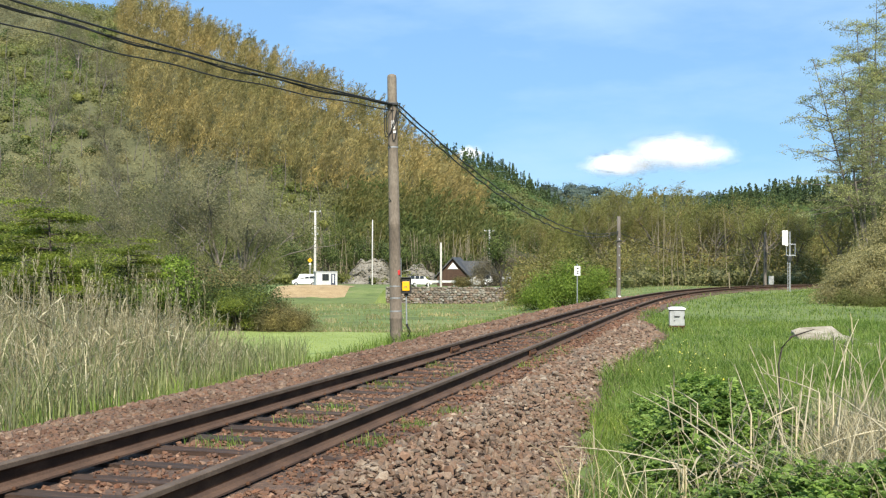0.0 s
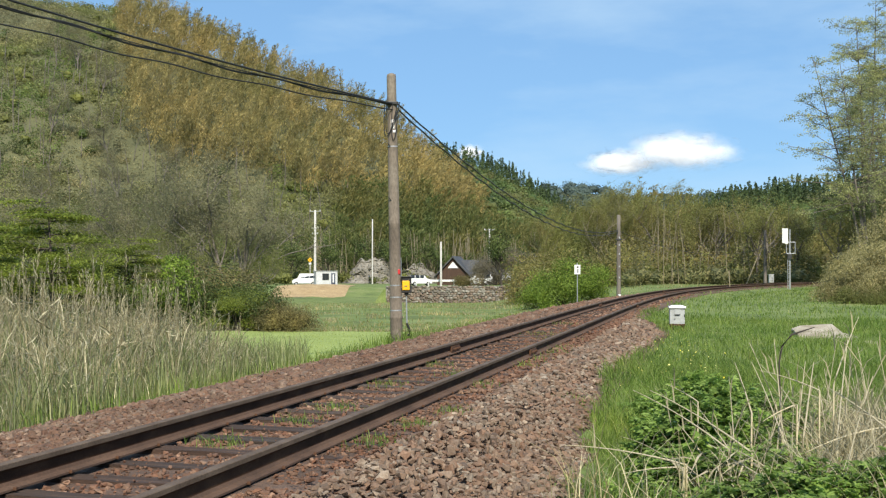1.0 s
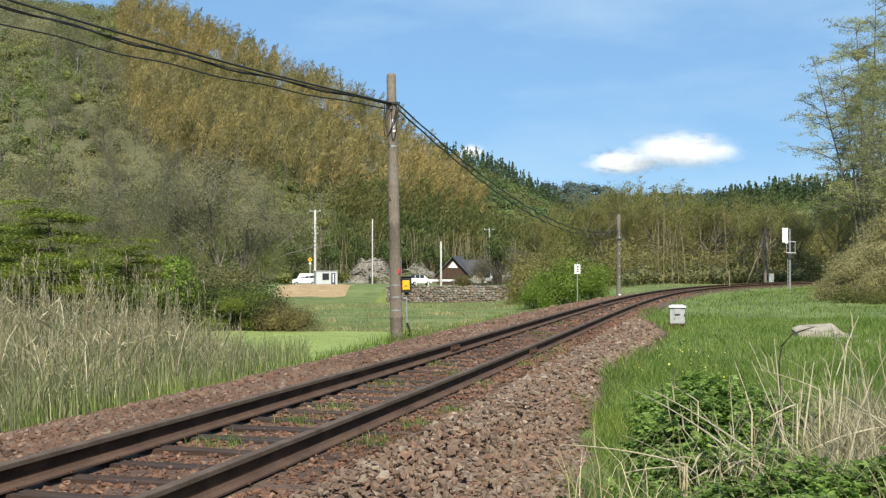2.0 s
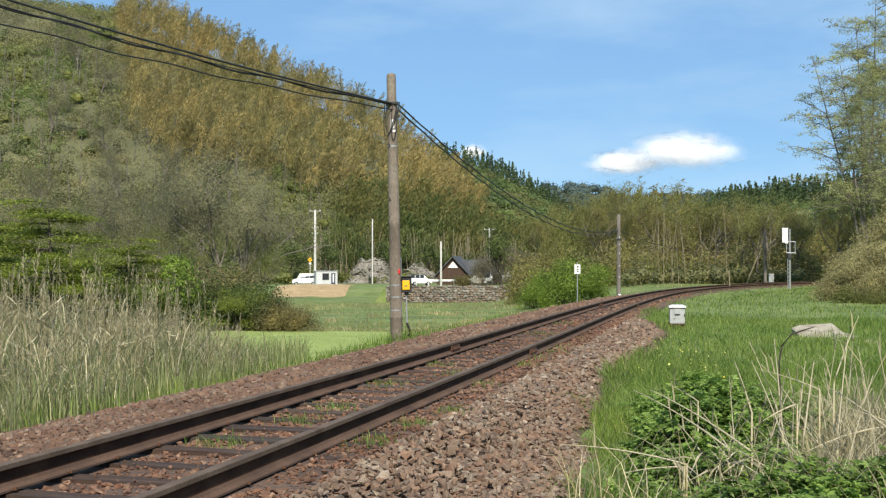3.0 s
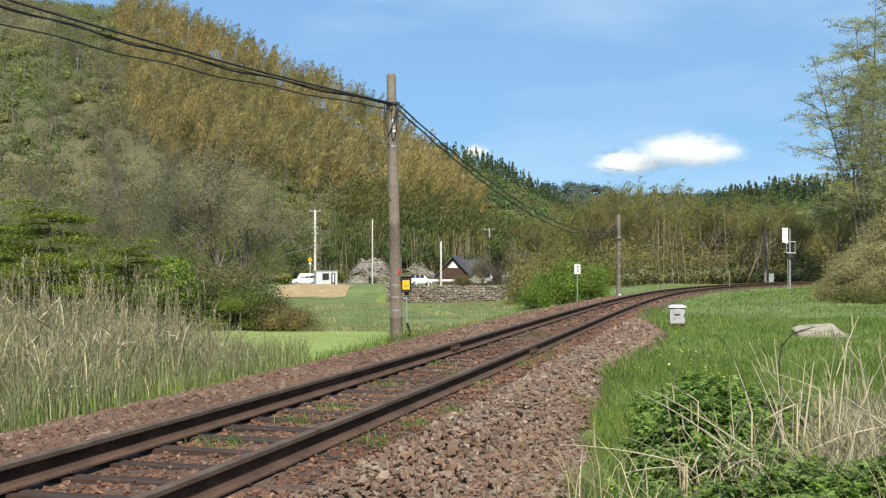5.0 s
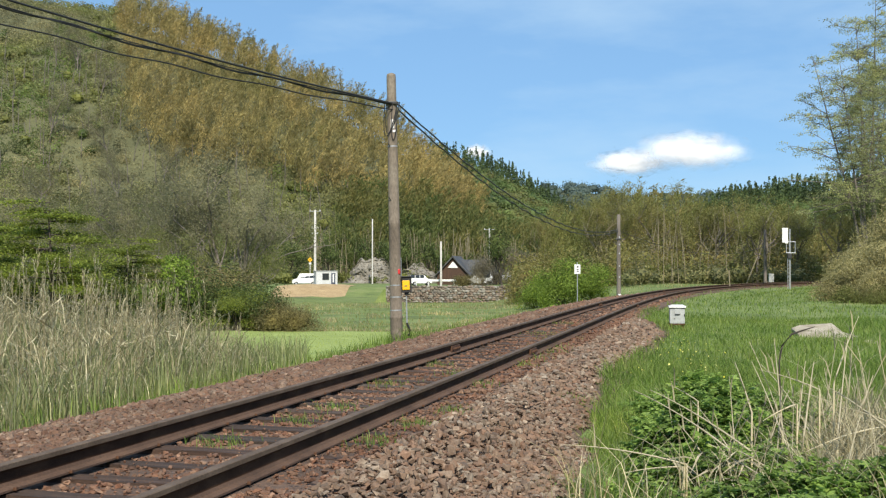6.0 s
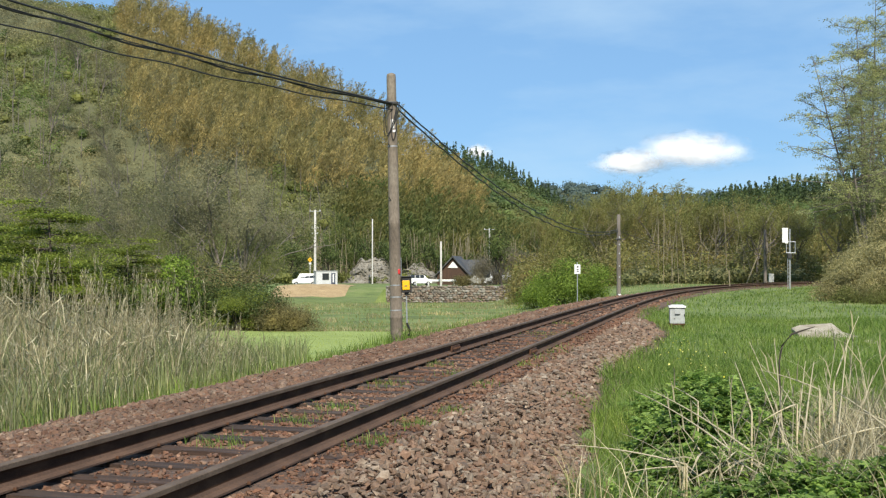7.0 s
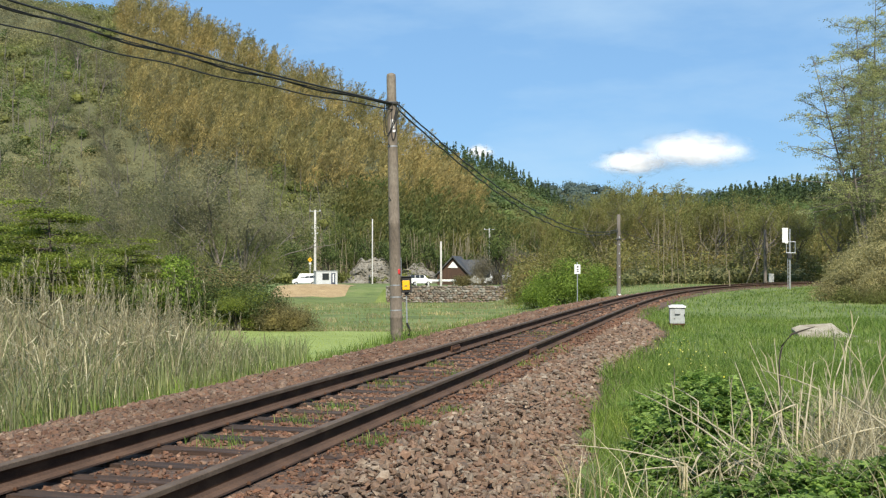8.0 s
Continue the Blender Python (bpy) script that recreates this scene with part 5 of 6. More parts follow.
scrub("hill_scrub", 10500, (-150, 10), (225, 440), lambda x, y: on_slope(x, y) & (drift(x, y) > -0.3), F_MIX, "mixed spring scrub on the slope", 31, (0.9, 2.2), 42, 0.46)
scrub("hill_scrub", 7500, (-150, 10), (225, 440), lambda x, y: on_slope(x, y) & (drift(x, y) < 0.1), F_GREY, "grey-brown trees just budding on the slope", 33, (1.0, 2.5), 48, 0.42, 1.0)
scrub("hill_scrub", 1100, (-150, 10), (225, 440), lambda x, y: on_slope(x, y) & (drift(x, y) > 0.25), F_OLIVE, "fresh olive crowns on the slope", 34, (1.2, 2.8), 90, 0.45, core=0.55)
scrub("hill_scrub", 700, (-150, 10), (225, 440), lambda x, y: on_slope(x, y) & (lumps(x * 0.1, y * 0.06, 4.0) > 0.5), F_DARK, "dark evergreen crowns scattered on the slope", 35, (1.2, 2.6), 90, 0.45, core=0.55)
scrub("hill_scrub", 420, (-34, 22), (230, 262), lambda x, y: ground(x, y) > -1.5, F_DARK, "dark green crowns along the foot of the hill", 36, (1.0, 2.4), 80, 0.36, 1.1)
scrub("hill_scrub", 200, (-34, 22), (228, 255), lambda x, y: ground(x, y) > -1.6, F_SILVER, "grey-green crowns along the foot of the hill", 37, (0.9, 2.0), 80, 0.32, 1.1)
scrub("valley_scrub", 420, (-75, 30), (200, 236), lambda x, y: (x / y > -0.36) & ~((x > -24) & (x < 11) & (y < 222)), F_OLIVE, "low olive scrub at the foot of the hill", 32, (0.9, 2.0), 150, 0.34, core=0.5)


def conifers(name, n, xr, yr, inside, label, seed, h=(8, 14), per=64):
    """Far conifers: narrow cones of hanging sprays."""
    r = np.random.default_rng(seed)
    x, y = r.uniform(*xr, n), r.uniform(*yr, n)
    k = inside(x, y)
    x, y = x[k], y[k]
    n = len(x)
    H = r.uniform(*h, n)
    a = r.uniform(0, 1, (n, per)) ** 0.8
    ang = r.uniform(0, 2 * np.pi, (n, per))
    rad = (H[:, None] * 0.16) * (1 - a) * r.uniform(0.5, 1.1, (n, per)) + 0.1
    q = on_ground(x, y)[:, None] + np.stack([np.cos(ang) * rad, np.sin(ang) * rad, H[:, None] * (0.08 + 0.92 * a)], -1)
    v, f = leaf_arrays(q.reshape(-1, 3), np.full(n * per, 1.1), r, 0.5, 0.2, 0.6)
    return tagged(new(name, mesh_of(name, v, f, F_CEDAR)), label, "woods", kind="stuff")


conifers("cedar_wood", 1900, (70, 260), (470, 640), lambda x, y: (x / y > 0.155) & (x / y < 0.36) & (y < 590) & (y > 520), "dark cedar plantation on the ridge", 41, (7, 12))
conifers("cedar_wood", 900, (-20, 90), (560, 760), lambda x, y: (x / y > -0.01) & (x / y < 0.14) & (y > 665), "dark cedars on the ridge behind the bamboo", 42)
scrub("far_wood", 1000, (-10, 90), (470, 690), lambda x, y: (x / y > 0.01) & (x / y < 0.115), F_WOOD, "far mixed wood on the valley side", 43, (2.6, 4.8), 100, 1.0, core=0.6)
scrub("far_wood", 900, (45, 200), (400, 560), lambda x, y: (x / y > 0.105) & (x / y < 0.35), F_WOOD, "far mixed wood on the low ridge", 45, (2.2, 4.2), 100, 0.9, core=0.6)
scrub("far_wood", 500, (0, 420), (1250, 1580), lambda x, y: (x / y > 0.04) & (x / y < 0.26), F_FAR, "distant wooded hills tinted blue-green for haze", 44, (7, 11), 90, 2.6, core=0.65)

r = np.random.default_rng(58)
stems = []
while len(stems) < 240:
    x, y = r.uniform(-125, -20), r.uniform(238, 370)
    if on_slope(np.array([x]), np.array([y]))[0]:
        z, h, q = gz(x, y), r.uniform(4, 9), r.normal(size=2) * 0.6
        stems.append(([(x, y, z), (x + q[0] * 0.3, y, z + h * 0.5), (x + q[0], y + q[1], z + h)], [0.1, 0.08, 0.03]))
tagged(new("slope_stems", tubes("slope_stems", stems, M_BARK, 4)), "pale bare stems between the crowns of the slope", "woods", kind="stuff")

# grey-brown spring trees on the near valley side
bare = tree("bare_tree", 1, 9.5, 0.85, 5, 3, 0.42, M_BARK, F_GREY, 44, 0.46, 0.135, "grey-brown tree just coming into leaf", r0=0.018)
plant_out(bare, [(-20.5, 128, 1.4), (-26.5, 132, 1.3), (-18.6, 126, 1.15), (-33.0, 126, 1.0), (-24.0, 140, 1.5), (-38, 134, 1.15), (-30.5, 148, 1.4), (-20.8, 142, 1.2), (-44.5, 140, 1.2), (-36, 156, 1.5), (-29, 122, 1.1), (-22.5, 124, 1.2)], "bare spring trees", 1)
bare2 = tree("bare_tree", 2, 9.0, 1.0, 6, 3, 0.35, M_BARK, F_OLIVE, 32, 0.46, 0.135, "olive tree in early leaf", r0=0.018)
plant_out(bare2, [(-22.5, 116, 0.72), (-18.4, 136, 0.8), (-30.5, 114, 0.75), (-39.5, 122, 1.0), (-20.5, 152, 1.2), (-46, 150, 1.3), (-16.6, 122, 0.55), (-26, 112, 0.65), (-35, 116, 0.8)], "bare spring trees", 2)

# wood beyond the bend, tallest in its middle
def wood_top(x, y):
    """Height that a tree of the wood reaches above its foot."""
    e = np.interp(x / y, [0.06, 0.08, 0.10, 0.115, 0.165, 0.18, 0.2, 0.25, 0.28, 0.31], [0.04, 0.049, 0.053, 0.064, 0.063, 0.054, 0.047, 0.044, 0.037, 0.03])
    return e * y + EYE_Z - ground(x, y)


pale = tree("thin_tree", 3, 9.0, 0.6, 5, 3, 0.5, M_CULM, F_WOODLEAF, 24, 0.26, 0.12, "slender pale-stemmed tree with yellow-green leaves", r0=0.008, upward=0.9)
spots = []
rr = random.Random(12)
for k in range(34):
    y = rr.uniform(118, 170)
    x = y * rr.uniform(0.07, 0.27)
    spots.append((x, y, float(wood_top(x, y)) / 9.0 * rr.uniform(0.75, 1.05)))
plant_out(pale, spots, "wood beyond the bend", 3)
olive = tree("olive_tree", 4, 8.5, 0.95, 6, 3, 0.4, M_BARK, F_WOODLEAF, 26, 0.34, 0.13, "broad tree with fresh olive leaves", r0=0.018)
spots = []
for k in range(22):
    y = rr.uniform(112, 165)
    x = y * rr.uniform(0.06, 0.29)
    spots.append((x, y, float(wood_top(x, y)) / 8.5 * rr.uniform(0.5, 0.9)))
plant_out(olive, spots, "wood beyond the bend", 4)
dark = tree("evergreen_tree", 5, 8.0, 0.8, 7, 3, 0.45, M_BARK_D, F_DARK, 14, 0.6, 0.26, "dense dark evergreen tree at the wood edge", r0=0.02)
plant_out(dark, [(33.0, 100, 0.95), (36, 108, 1.2), (6.5, 150, 0.8), (-2.5, 228, 0.9), (-19, 226, 0.9), (-9.5, 229, 1.0), (4, 231, 0.7), (15, 222, 0.8), (-25, 224, 0.9), (-14, 231, 0.9), (-6, 233, 1.0), (1, 234, 0.8), (13, 232, 0.8), (19, 226, 0.9), (-30, 228, 0.9), (22, 215, 0.9)], "evergreens", 5)
def wood_edge(x, y):
    return (x / y > 0.055) & (x / y < 0.3) & (beside(x, y)[1] < -4)


scrub("wood_undergrowth", 260, (4, 45), (104, 135), wood_edge, F_UNDER, "low undergrowth below the trees beyond the bend", 51, (0.6, 1.3), 190, 0.2, core=0.5)
scrub("wood_undergrowth", 300, (4, 48), (112, 150), wood_edge, F_WOODLEAF, "young leafy growth filling the wood edge", 52, (1.0, 2.3), 260, 0.26, 1.4, core=0.45)
scrub("wood_undergrowth", 170, (5, 40), (108, 126), lambda x, y: wood_edge(x, y) & (x / y < 0.27), F_WOODLEAF, "tall leafy growth along the wood edge", 54, (1.0, 1.9), 300, 0.17, 2.0)
scrub("wood_undergrowth", 90, (5, 40), (108, 126), lambda x, y: wood_edge(x, y) & (x / y < 0.27), F_GREY, "grey budding growth along the wood edge", 55, (0.9, 1.7), 300, 0.16, 1.8)
scrub("wood_undergrowth", 90, (4, 48), (108, 135), wood_edge, F_OLIVE, "fresh olive bushes at the wood edge", 53, (0.8, 1.6), 220, 0.22, 1.1, core=0.5)
rr = np.random.default_rng(9)
stems = []
for k in range(95):
    y = rr.uniform(105, 140)
    x = y * rr.uniform(0.15, 0.25)
    z, h = gz(x, y), rr.uniform(3.0, 6.5)
    q = rr.normal(size=2) * 0.5
    stems.append(([(x, y, z), (x + q[0] * 0.4, y, z + h * 0.5), (x + q[0], y + q[1], z + h)], [0.028, 0.024, 0.012]))
tagged(new("wood_stems", tubes("wood_stems", stems, M_CULM, 4)), "pale thin stems standing in the wood", "woods", kind="stuff")

bamboo_grove("bamboo_thicket", 800, (5, 62), (124, 190), lambda x, y: (x / y > 0.07) & (x / y < 0.29), F_WOODLEAF, "feathery olive-brown bamboo thicket beyond the bend", 23, 0.6, 1.0, 150, 0.42, 0.75, wood_top)
b = bush("green_sapling", 17, 1.9, 1.9, 4200, 0.065, F_FRESH, "bright green sapling rising from the scrub")
plant_out(b, [(-9.1, 47.0, 1.65), (-10.2, 50.0, 0.8)], "green saplings", 21)
plant_out(copy_thing(bare, pose(0, 0, 0)), [(-52, 262, 1.1), (-66, 275, 1.2), (-74, 300, 1.2), (-60, 290, 1.0), (-80, 268, 1.2), (-48, 285, 1.0), (-90, 310, 1.3), (-70, 330, 1.1), (-86, 340, 1.2), (-62, 255, 1.0), (-45, 252, 1.0), (-38, 246, 0.9), (-96, 355, 1.3)], "bare trees on the slope", 22)

# tall trees on the right bank
plant_out(copy_thing(olive, pose(0, 0, 0)), [(25.5, 110, 0.85), (27.5, 116, 0.9), (29.0, 112, 0.8), (23.5, 118, 0.9), (28.4, 95, 0.62), (30.2, 97, 0.75), (31.5, 93, 0.8), (29.0, 100, 0.8)], "wood beyond the bend", 31)
def many_stemmed(seed, tops, reach, leaf, label, twigs=12, leaves=24, size=0.1):
    """A clump of slender stems; long rising boughs end in flat, parted sprays of small leaves."""
    r = np.random.default_rng(seed)
    t = thing("tall_tree", 0, 0, 0, label, "tree", "tall trees on the bank")
    boughs, fine, pads = [], [], []
    for k, (dx, dy, h) in enumerate(tops):
        a = np.linspace(0, 1, 10)
        f0 = r.normal(size=2) * 0.25
        path = np.stack([f0[0] + dx * a ** 1.4 + 0.12 * np.sin(a * 7 + k), f0[1] + dy * a ** 1.4 + 0.1 * np.sin(a * 6 + 2 * k), h * a], -1)
        part("stem", tubes("stem", [(path, np.linspace(0.0075 * h, 0.015, 10))], M_BARK, 7), None, t)
        for _ in range(int(h * 1.9)):
            u = r.uniform(0.34, 0.98)
            p = np.array([np.interp(u, a, path[:, i]) for i in range(3)])
            az = r.uniform(0, 2 * np.pi)
            L = reach * (1.12 - u) ** 0.7 * r.uniform(0.45, 1.0) + 0.4
            d = np.array([math.cos(az), math.sin(az), r.uniform(0.15, 0.75)])
            q = [p]
            for i in range(6):
                d = unit(d + r.normal(size=3) * 0.13 - np.array([0, 0, 0.05]))
                q.append(q[-1] + d * L / 6)
            q = np.array(q)
            boughs.append((q, np.linspace(0.035, 0.01, 7) * (0.5 + L / reach)))
            for _ in range(twigs):
                b0 = q[r.integers(2, 7)]
                e = unit(d * 0.5 + r.normal(size=3) * np.array([0.9, 0.9, 0.35]))
                end = b0 + e * r.uniform(0.3, 0.95)
                fine.append((np.array([b0, (b0 + end) / 2 + np.array([0, 0, 0.04]), end]), [0.011, 0.008, 0.004]))
                pads.append(end)
    part("boughs", tubes("boughs", boughs, M_BARK, 4), None, t)["kind"] = "stuff"
    part("twigs", tubes("twigs", fine, M_BARK, 3), None, t)["kind"] = "stuff"
    c = np.repeat(np.array(pads), leaves, 0)
    p = c + r.normal(size=c.shape) * np.array([0.2, 0.2, 0.08])
    v, f = leaf_arrays(p, np.full(len(p), size), r, 0.6, 0.45, face=unit(p - c + np.array([0, -0.05, 0.12])))
    part("crown", mesh_of("crown", v, f, leaf), None, t)
    return t


bank_tree = "tall many-stemmed tree in sparse grey-green leaf on the bank"
for seed, x, y, tops, reach in ((61, 28.6, 92, [(-3.4, 0.4, 15.4), (-2.0, -0.6, 14.8), (-0.6, 0.5, 14.0), (0.9, 0.3, 13.0)], 5.2),
                                (62, 31.0, 97, [(-1.3, 0.2, 19.0), (0.3, 0.6, 20.5), (1.6, -0.4, 18.0)], 4.4),
                                (63, 33.2, 101, [(-1.0, 0.0, 17.0), (0.6, 0.2, 20.0)], 4.0)):
    foot = gz(x, y) - 0.1
    many_stemmed(seed, [(p, q, top - foot) for p, q, top in tops], reach, F_SILVER, bank_tree).matrix_basis = pose(x, y, foot)

# shrubs
b = bush("green_shrub", 11, 5.6, 3.0, 9000, 0.12, F_FRESH, "bright green leafy shrub beside the track", up=0.45)
plant_out(b, [(7.6, 86, 1.0), (9.6, 88, 0.8), (6.2, 92, 0.75)], "green shrubs by the bend", 8)
b = bush("dark_shrub", 12, 4.4, 2.5, 10500, 0.09, F_DARK, "dense dark shrub at the field edge", blobs=16, crown_top=0.7)
plant_out(b, [(-6.9, 46.6, 0.8), (-8.2, 47.2, 0.85), (-7.4, 48.5, 0.95)], "field-edge shrubs", 9)
b = bush("brown_shrub", 13, 4.0, 2.2, 12500, 0.085, F_BROWN, "brown-green shrub at the field edge", blobs=18, crown_top=0.66)
plant_out(b, [(-5.0, 46.5, 0.5), (-5.7, 46.3, 0.6), (-6.4, 46.8, 0.68), (-8.6, 49.5, 1.3), (-9.8, 53, 1.3), (-9.0, 55, 1.25), (-11.8, 56, 1.4), (2.3, 172, 0.8)], "field-edge shrubs", 10)
def tiered_tree(seed, h, w, leaf, label, tiers=9):
    """Flat shelves of leaf on level boughs, one above another."""
    r = np.random.default_rng(seed)
    t = thing("layered_tree", 0, 0, 0, label, "tree", "layered trees")
    trunk = np.stack([0.1 * np.sin(np.linspace(0, 4, 8)), 0 * np.linspace(0, 1, 8), np.linspace(0, h * 0.97, 8)], -1)
    part("trunk", tubes("trunk", [(trunk, np.linspace(0.09, 0.02, 8))], M_BARK_D, 7), None, t)
    limbs, pts = [], []
    for k in range(tiers):
        z = h * (0.3 + 0.68 * k / (tiers - 1))
        for j in range(5):
            az = r.uniform(0, 2 * np.pi)
            L = w * 0.5 * (1.0 - 0.45 * (k / (tiers - 1)) ** 2) * r.uniform(0.55, 1.05)
            a = np.linspace(0, 1, 6)
            q = np.stack([np.cos(az + 0.3 * a) * L * a, np.sin(az + 0.3 * a) * L * a, z + r.uniform(-0.3, 0.3) + 0.12 * L * a - 0.13 * L * a ** 2], -1)
            limbs.append((q, np.linspace(0.025, 0.006, 6)))
            n = int(520 * L / w * 2)
            c = q[r.integers(2, 6, n)]
            pts.append(c + r.normal(size=(n, 3)) * np.array([0.3, 0.3, 0.06]) * (0.5 + L / w))
    part("boughs", tubes("boughs", limbs, M_BARK_D, 5), None, t)["kind"] = "stuff"
    p = np.concatenate(pts)
    v, f = leaf_arrays(p, np.full(len(p), 0.1), r, 0.6, 0.72)
    part("crown", mesh_of("crown", v, f, leaf), None, t)
    return t


b = tiered_tree(71, 4.0, 5.0, F_LIME, "layered tree with flat shelves of fresh green leaves")
plant_out(b, [(-13.2, 45.5, 1.0), (-16.4, 49, 1.12), (-11.3, 48.5, 0.82)], "layered trees", 23)
# added dark leaf mass standing in for the deep shade under the layered trees
b = bush("shade_thicket", 72, 4.6, 2.4, 5200, 0.11, F_DARK, "dark leafy mass added for the shade behind the reeds")
plant_out(b, [(-15.8, 47.5, 0.95), (-12.4, 48.5, 0.95), (-10.2, 47, 0.8)], "field-edge shrubs", 24)
b = bush("lime_shrub", 14, 5.0, 3.4, 11000, 0.085, F_LIME, "lime-green shrub with layered leaves", up=0.6, flat=0.5, blobs=16)
plant_out(b, [(-7.0, 46.0, 0.5), (-17.8, 53, 1.2), (-14.8, 54, 1.1)], "lime shrubs", 11)
b = bush("bank_shrub", 15, 4.2, 2.4, 8500, 0.08, F_TAN, "tan-brown shrub on the railway bank")
plant_out(b, [(19.6, 62, 0.95), (16.6, 57.5, 0.82), (17.4, 56, 0.95), (18.5, 57, 1.1), (17.0, 54.2, 0.72), (18.4, 54, 0.95), (18.9, 60, 1.0), (21.6, 64, 1.2), (24.0, 68, 1.4), (17.8, 54, 0.75), (22.8, 75, 1.2), (25.0, 76, 1.3), (26.8, 72, 1.4), (20.8, 58, 1.1), (19.4, 52.5, 0.9), (19.5, 58.5, 0.8), (22.4, 60, 1.2), (23.4, 70, 1.2), (24.3, 62, 1.3)], "bank shrubs", 12, sink=0.55)
b = bush("bank_bramble", 18, 3.0, 1.3, 5500, 0.07, F_OLIVE, "low green bramble at the foot of the bank", blobs=14, crown_top=0.6)
plant_out(b, [(16.4, 54.0, 0.7), (17.6, 52.6, 0.85), (18.6, 52.2, 0.9), (16.9, 52.6, 0.5)], "bank brambles", 25)
b = bush("bare_shrub", 16, 6.0, 3.9, 12000, 0.1, F_TWIG, "bare purple-brown shrub behind the stone wall", blobs=14)
plant_out(b, [(5.0, 172, 0.85), (6.8, 170, 1.12), (8.9, 168, 1.15), (11.2, 160, 0.9), (11.8, 150, 0.9), (9.2, 137.5, 0.55), (7.6, 138.4, 0.35)], "shrubs by the wall", 13)


# ---- near plants ----
def blades(name, p, h, w, leaf, label, category, seed, lean=0.35, wind=(0, 0), kind="stuff"):
    r = np.random.default_rng(seed)
    v, f = blade_arrays(p, h, w, r, lean, wind)
    return tagged(new(name, mesh_of(name, v, f, leaf)), label, category, kind=kind)


def sow(n, xr, yr, keep, seed):
    r = np.random.default_rng(seed)
    x, y = r.uniform(*xr, n), r.uniform(*yr, n)
    s, d = beside(x, y)
    k = keep(x, y, s, d)
    return x[k], y[k], r


def right_side(x, y, s, d):
    return (d > right_edge(s) + 0.12 * lumps(x * 3, y * 3, 1.0)) & (x / y < 0.38)


for k, (y0, y1, n, h, w) in enumerate(((6.5, 13, 44000, 0.17, 0.006), (13, 22, 48000, 0.15, 0.008), (22, 40, 60000, 0.13, 0.011), (40, 110, 70000, 0.12, 0.024))):
    x, y, r = sow(n, (-0.5, 0.36 * y1), (y0, y1), right_side, 60 + k)
    hh = h * r.uniform(0.35, 1.5, len(x)) * (1 + 0.5 * lumps(x * 0.8, y * 0.8, 4.0)) * (1 + 0.3 * lumps(x * 3.1, y * 2.3, 6.0))
    blades("meadow_grass", on_ground(x, y, -0.02), hh, w * r.uniform(0.7, 1.3, len(x)), F_GRASS, "lush green spring grass beside the line", "grass", 70 + k, 0.75)
for k, (y0, y1, n, h, w) in enumerate(((26, 60, 34000, 0.11, 0.02), (60, 139, 24000, 0.12, 0.04))):
    x, y, r = sow(n, (-0.36 * y1, 0.2 * y1), (y0, y1), lambda x, y, s, d: (d < -3.3) & (x / y > -0.36) & (d > -90) & ~((x / y < -0.04) & (y > 31) & (y < 46)), 80 + k)
    blades("field_grass", on_ground(x, y, -0.02), h * r.uniform(0.5, 1.5, len(x)), w, F_FIELD, "green field grass below the railway", "grass", 84 + k, 0.45)
# paler rough grass on the banks between the terraces
r = np.random.default_rng(87)
for k, (y0, y1, n, h) in enumerate(((50.5, 62, 11000, 0.2), (66, 80, 8000, 0.24), (100, 110, 3000, 0.3), (120, 126, 1800, 0.3))):
    y = r.uniform(y0 - 4, y1 + 4, n)
    x = y * r.uniform(-0.15, 0.09, n)
    _, d = beside(x, y)
    k2 = (d < -5.5) & (y > 46.6) & (lumps(x * 0.5, y * 0.16, 2.0) > 0.05)
    blades("bank_grass", on_ground(x[k2], y[k2], -0.03), h * r.uniform(0.4, 1.3, k2.sum()), 0.03, F_BANK, "pale rough grass on the terrace bank", "grass", 870 + k, 0.5)
x, y, r = sow(16000, (-14, -0.6), (28.5, 46.5), lambda x, y, s, d: (d < -4.4) & (x / y > -0.36), 88)
blades("paddy_grass", on_ground(x, y, -0.02), 0.07 * r.uniform(0.6, 1.3, len(x)), 0.014, foliage("paddy_blades", [(0.0, (0.24, 0.3, 0.07)), (0.6, (0.29, 0.35, 0.09)), (1.0, (0.36, 0.4, 0.13))], 0.35, 0.45), "bright lime-green young grass in the low field", "grass", 89, 0.3)

# weeds growing in the ballast
TUFTS = [(-0.63, 14.6, 0.35), (-0.47, 9.8, 0.28), (-0.22, 10.9, 0.22), (0.4, 14.6, 0.25), (1.23, 18.9, 0.5), (1.6, 20.2, 0.5), (1.0, 17.6, 0.35), (-2.95, 18.1, 0.35), (-2.4, 18.6, 0.3),
         (-1.63, 9.8, 0.3), (0.1, 11.9, 0.25), (1.75, 21.4, 0.5), (1.4, 14.2, 0.3), (-0.95, 12.2, 0.3), (-1.2, 11.2, 0.25), (2.1, 24.0, 0.5), (-3.6, 16.4, 0.4), (0.2, 16.0, 0.3), (-0.1, 17.5, 0.3), (1.9, 25.5, 0.5), (2.6, 30.0, 0.5)]
r = np.random.default_rng(90)
wx = np.concatenate([a + r.normal(size=110) * c * 0.4 for a, b, c in TUFTS])
wy = np.concatenate([b + r.normal(size=110) * c * 0.6 for a, b, c in TUFTS])
_, wd = beside(wx, wy)
k = np.abs(np.abs(wd) - GAUGE) > 0.09
wx, wy = wx[k], wy[k]
blades("ballast_weeds", on_ground(wx, wy, 0.035), 0.06 * r.uniform(0.4, 1.6, len(wx)), 0.006, F_GRASS, "tufts of grass growing through the ballast", "weeds", 91, 0.7)
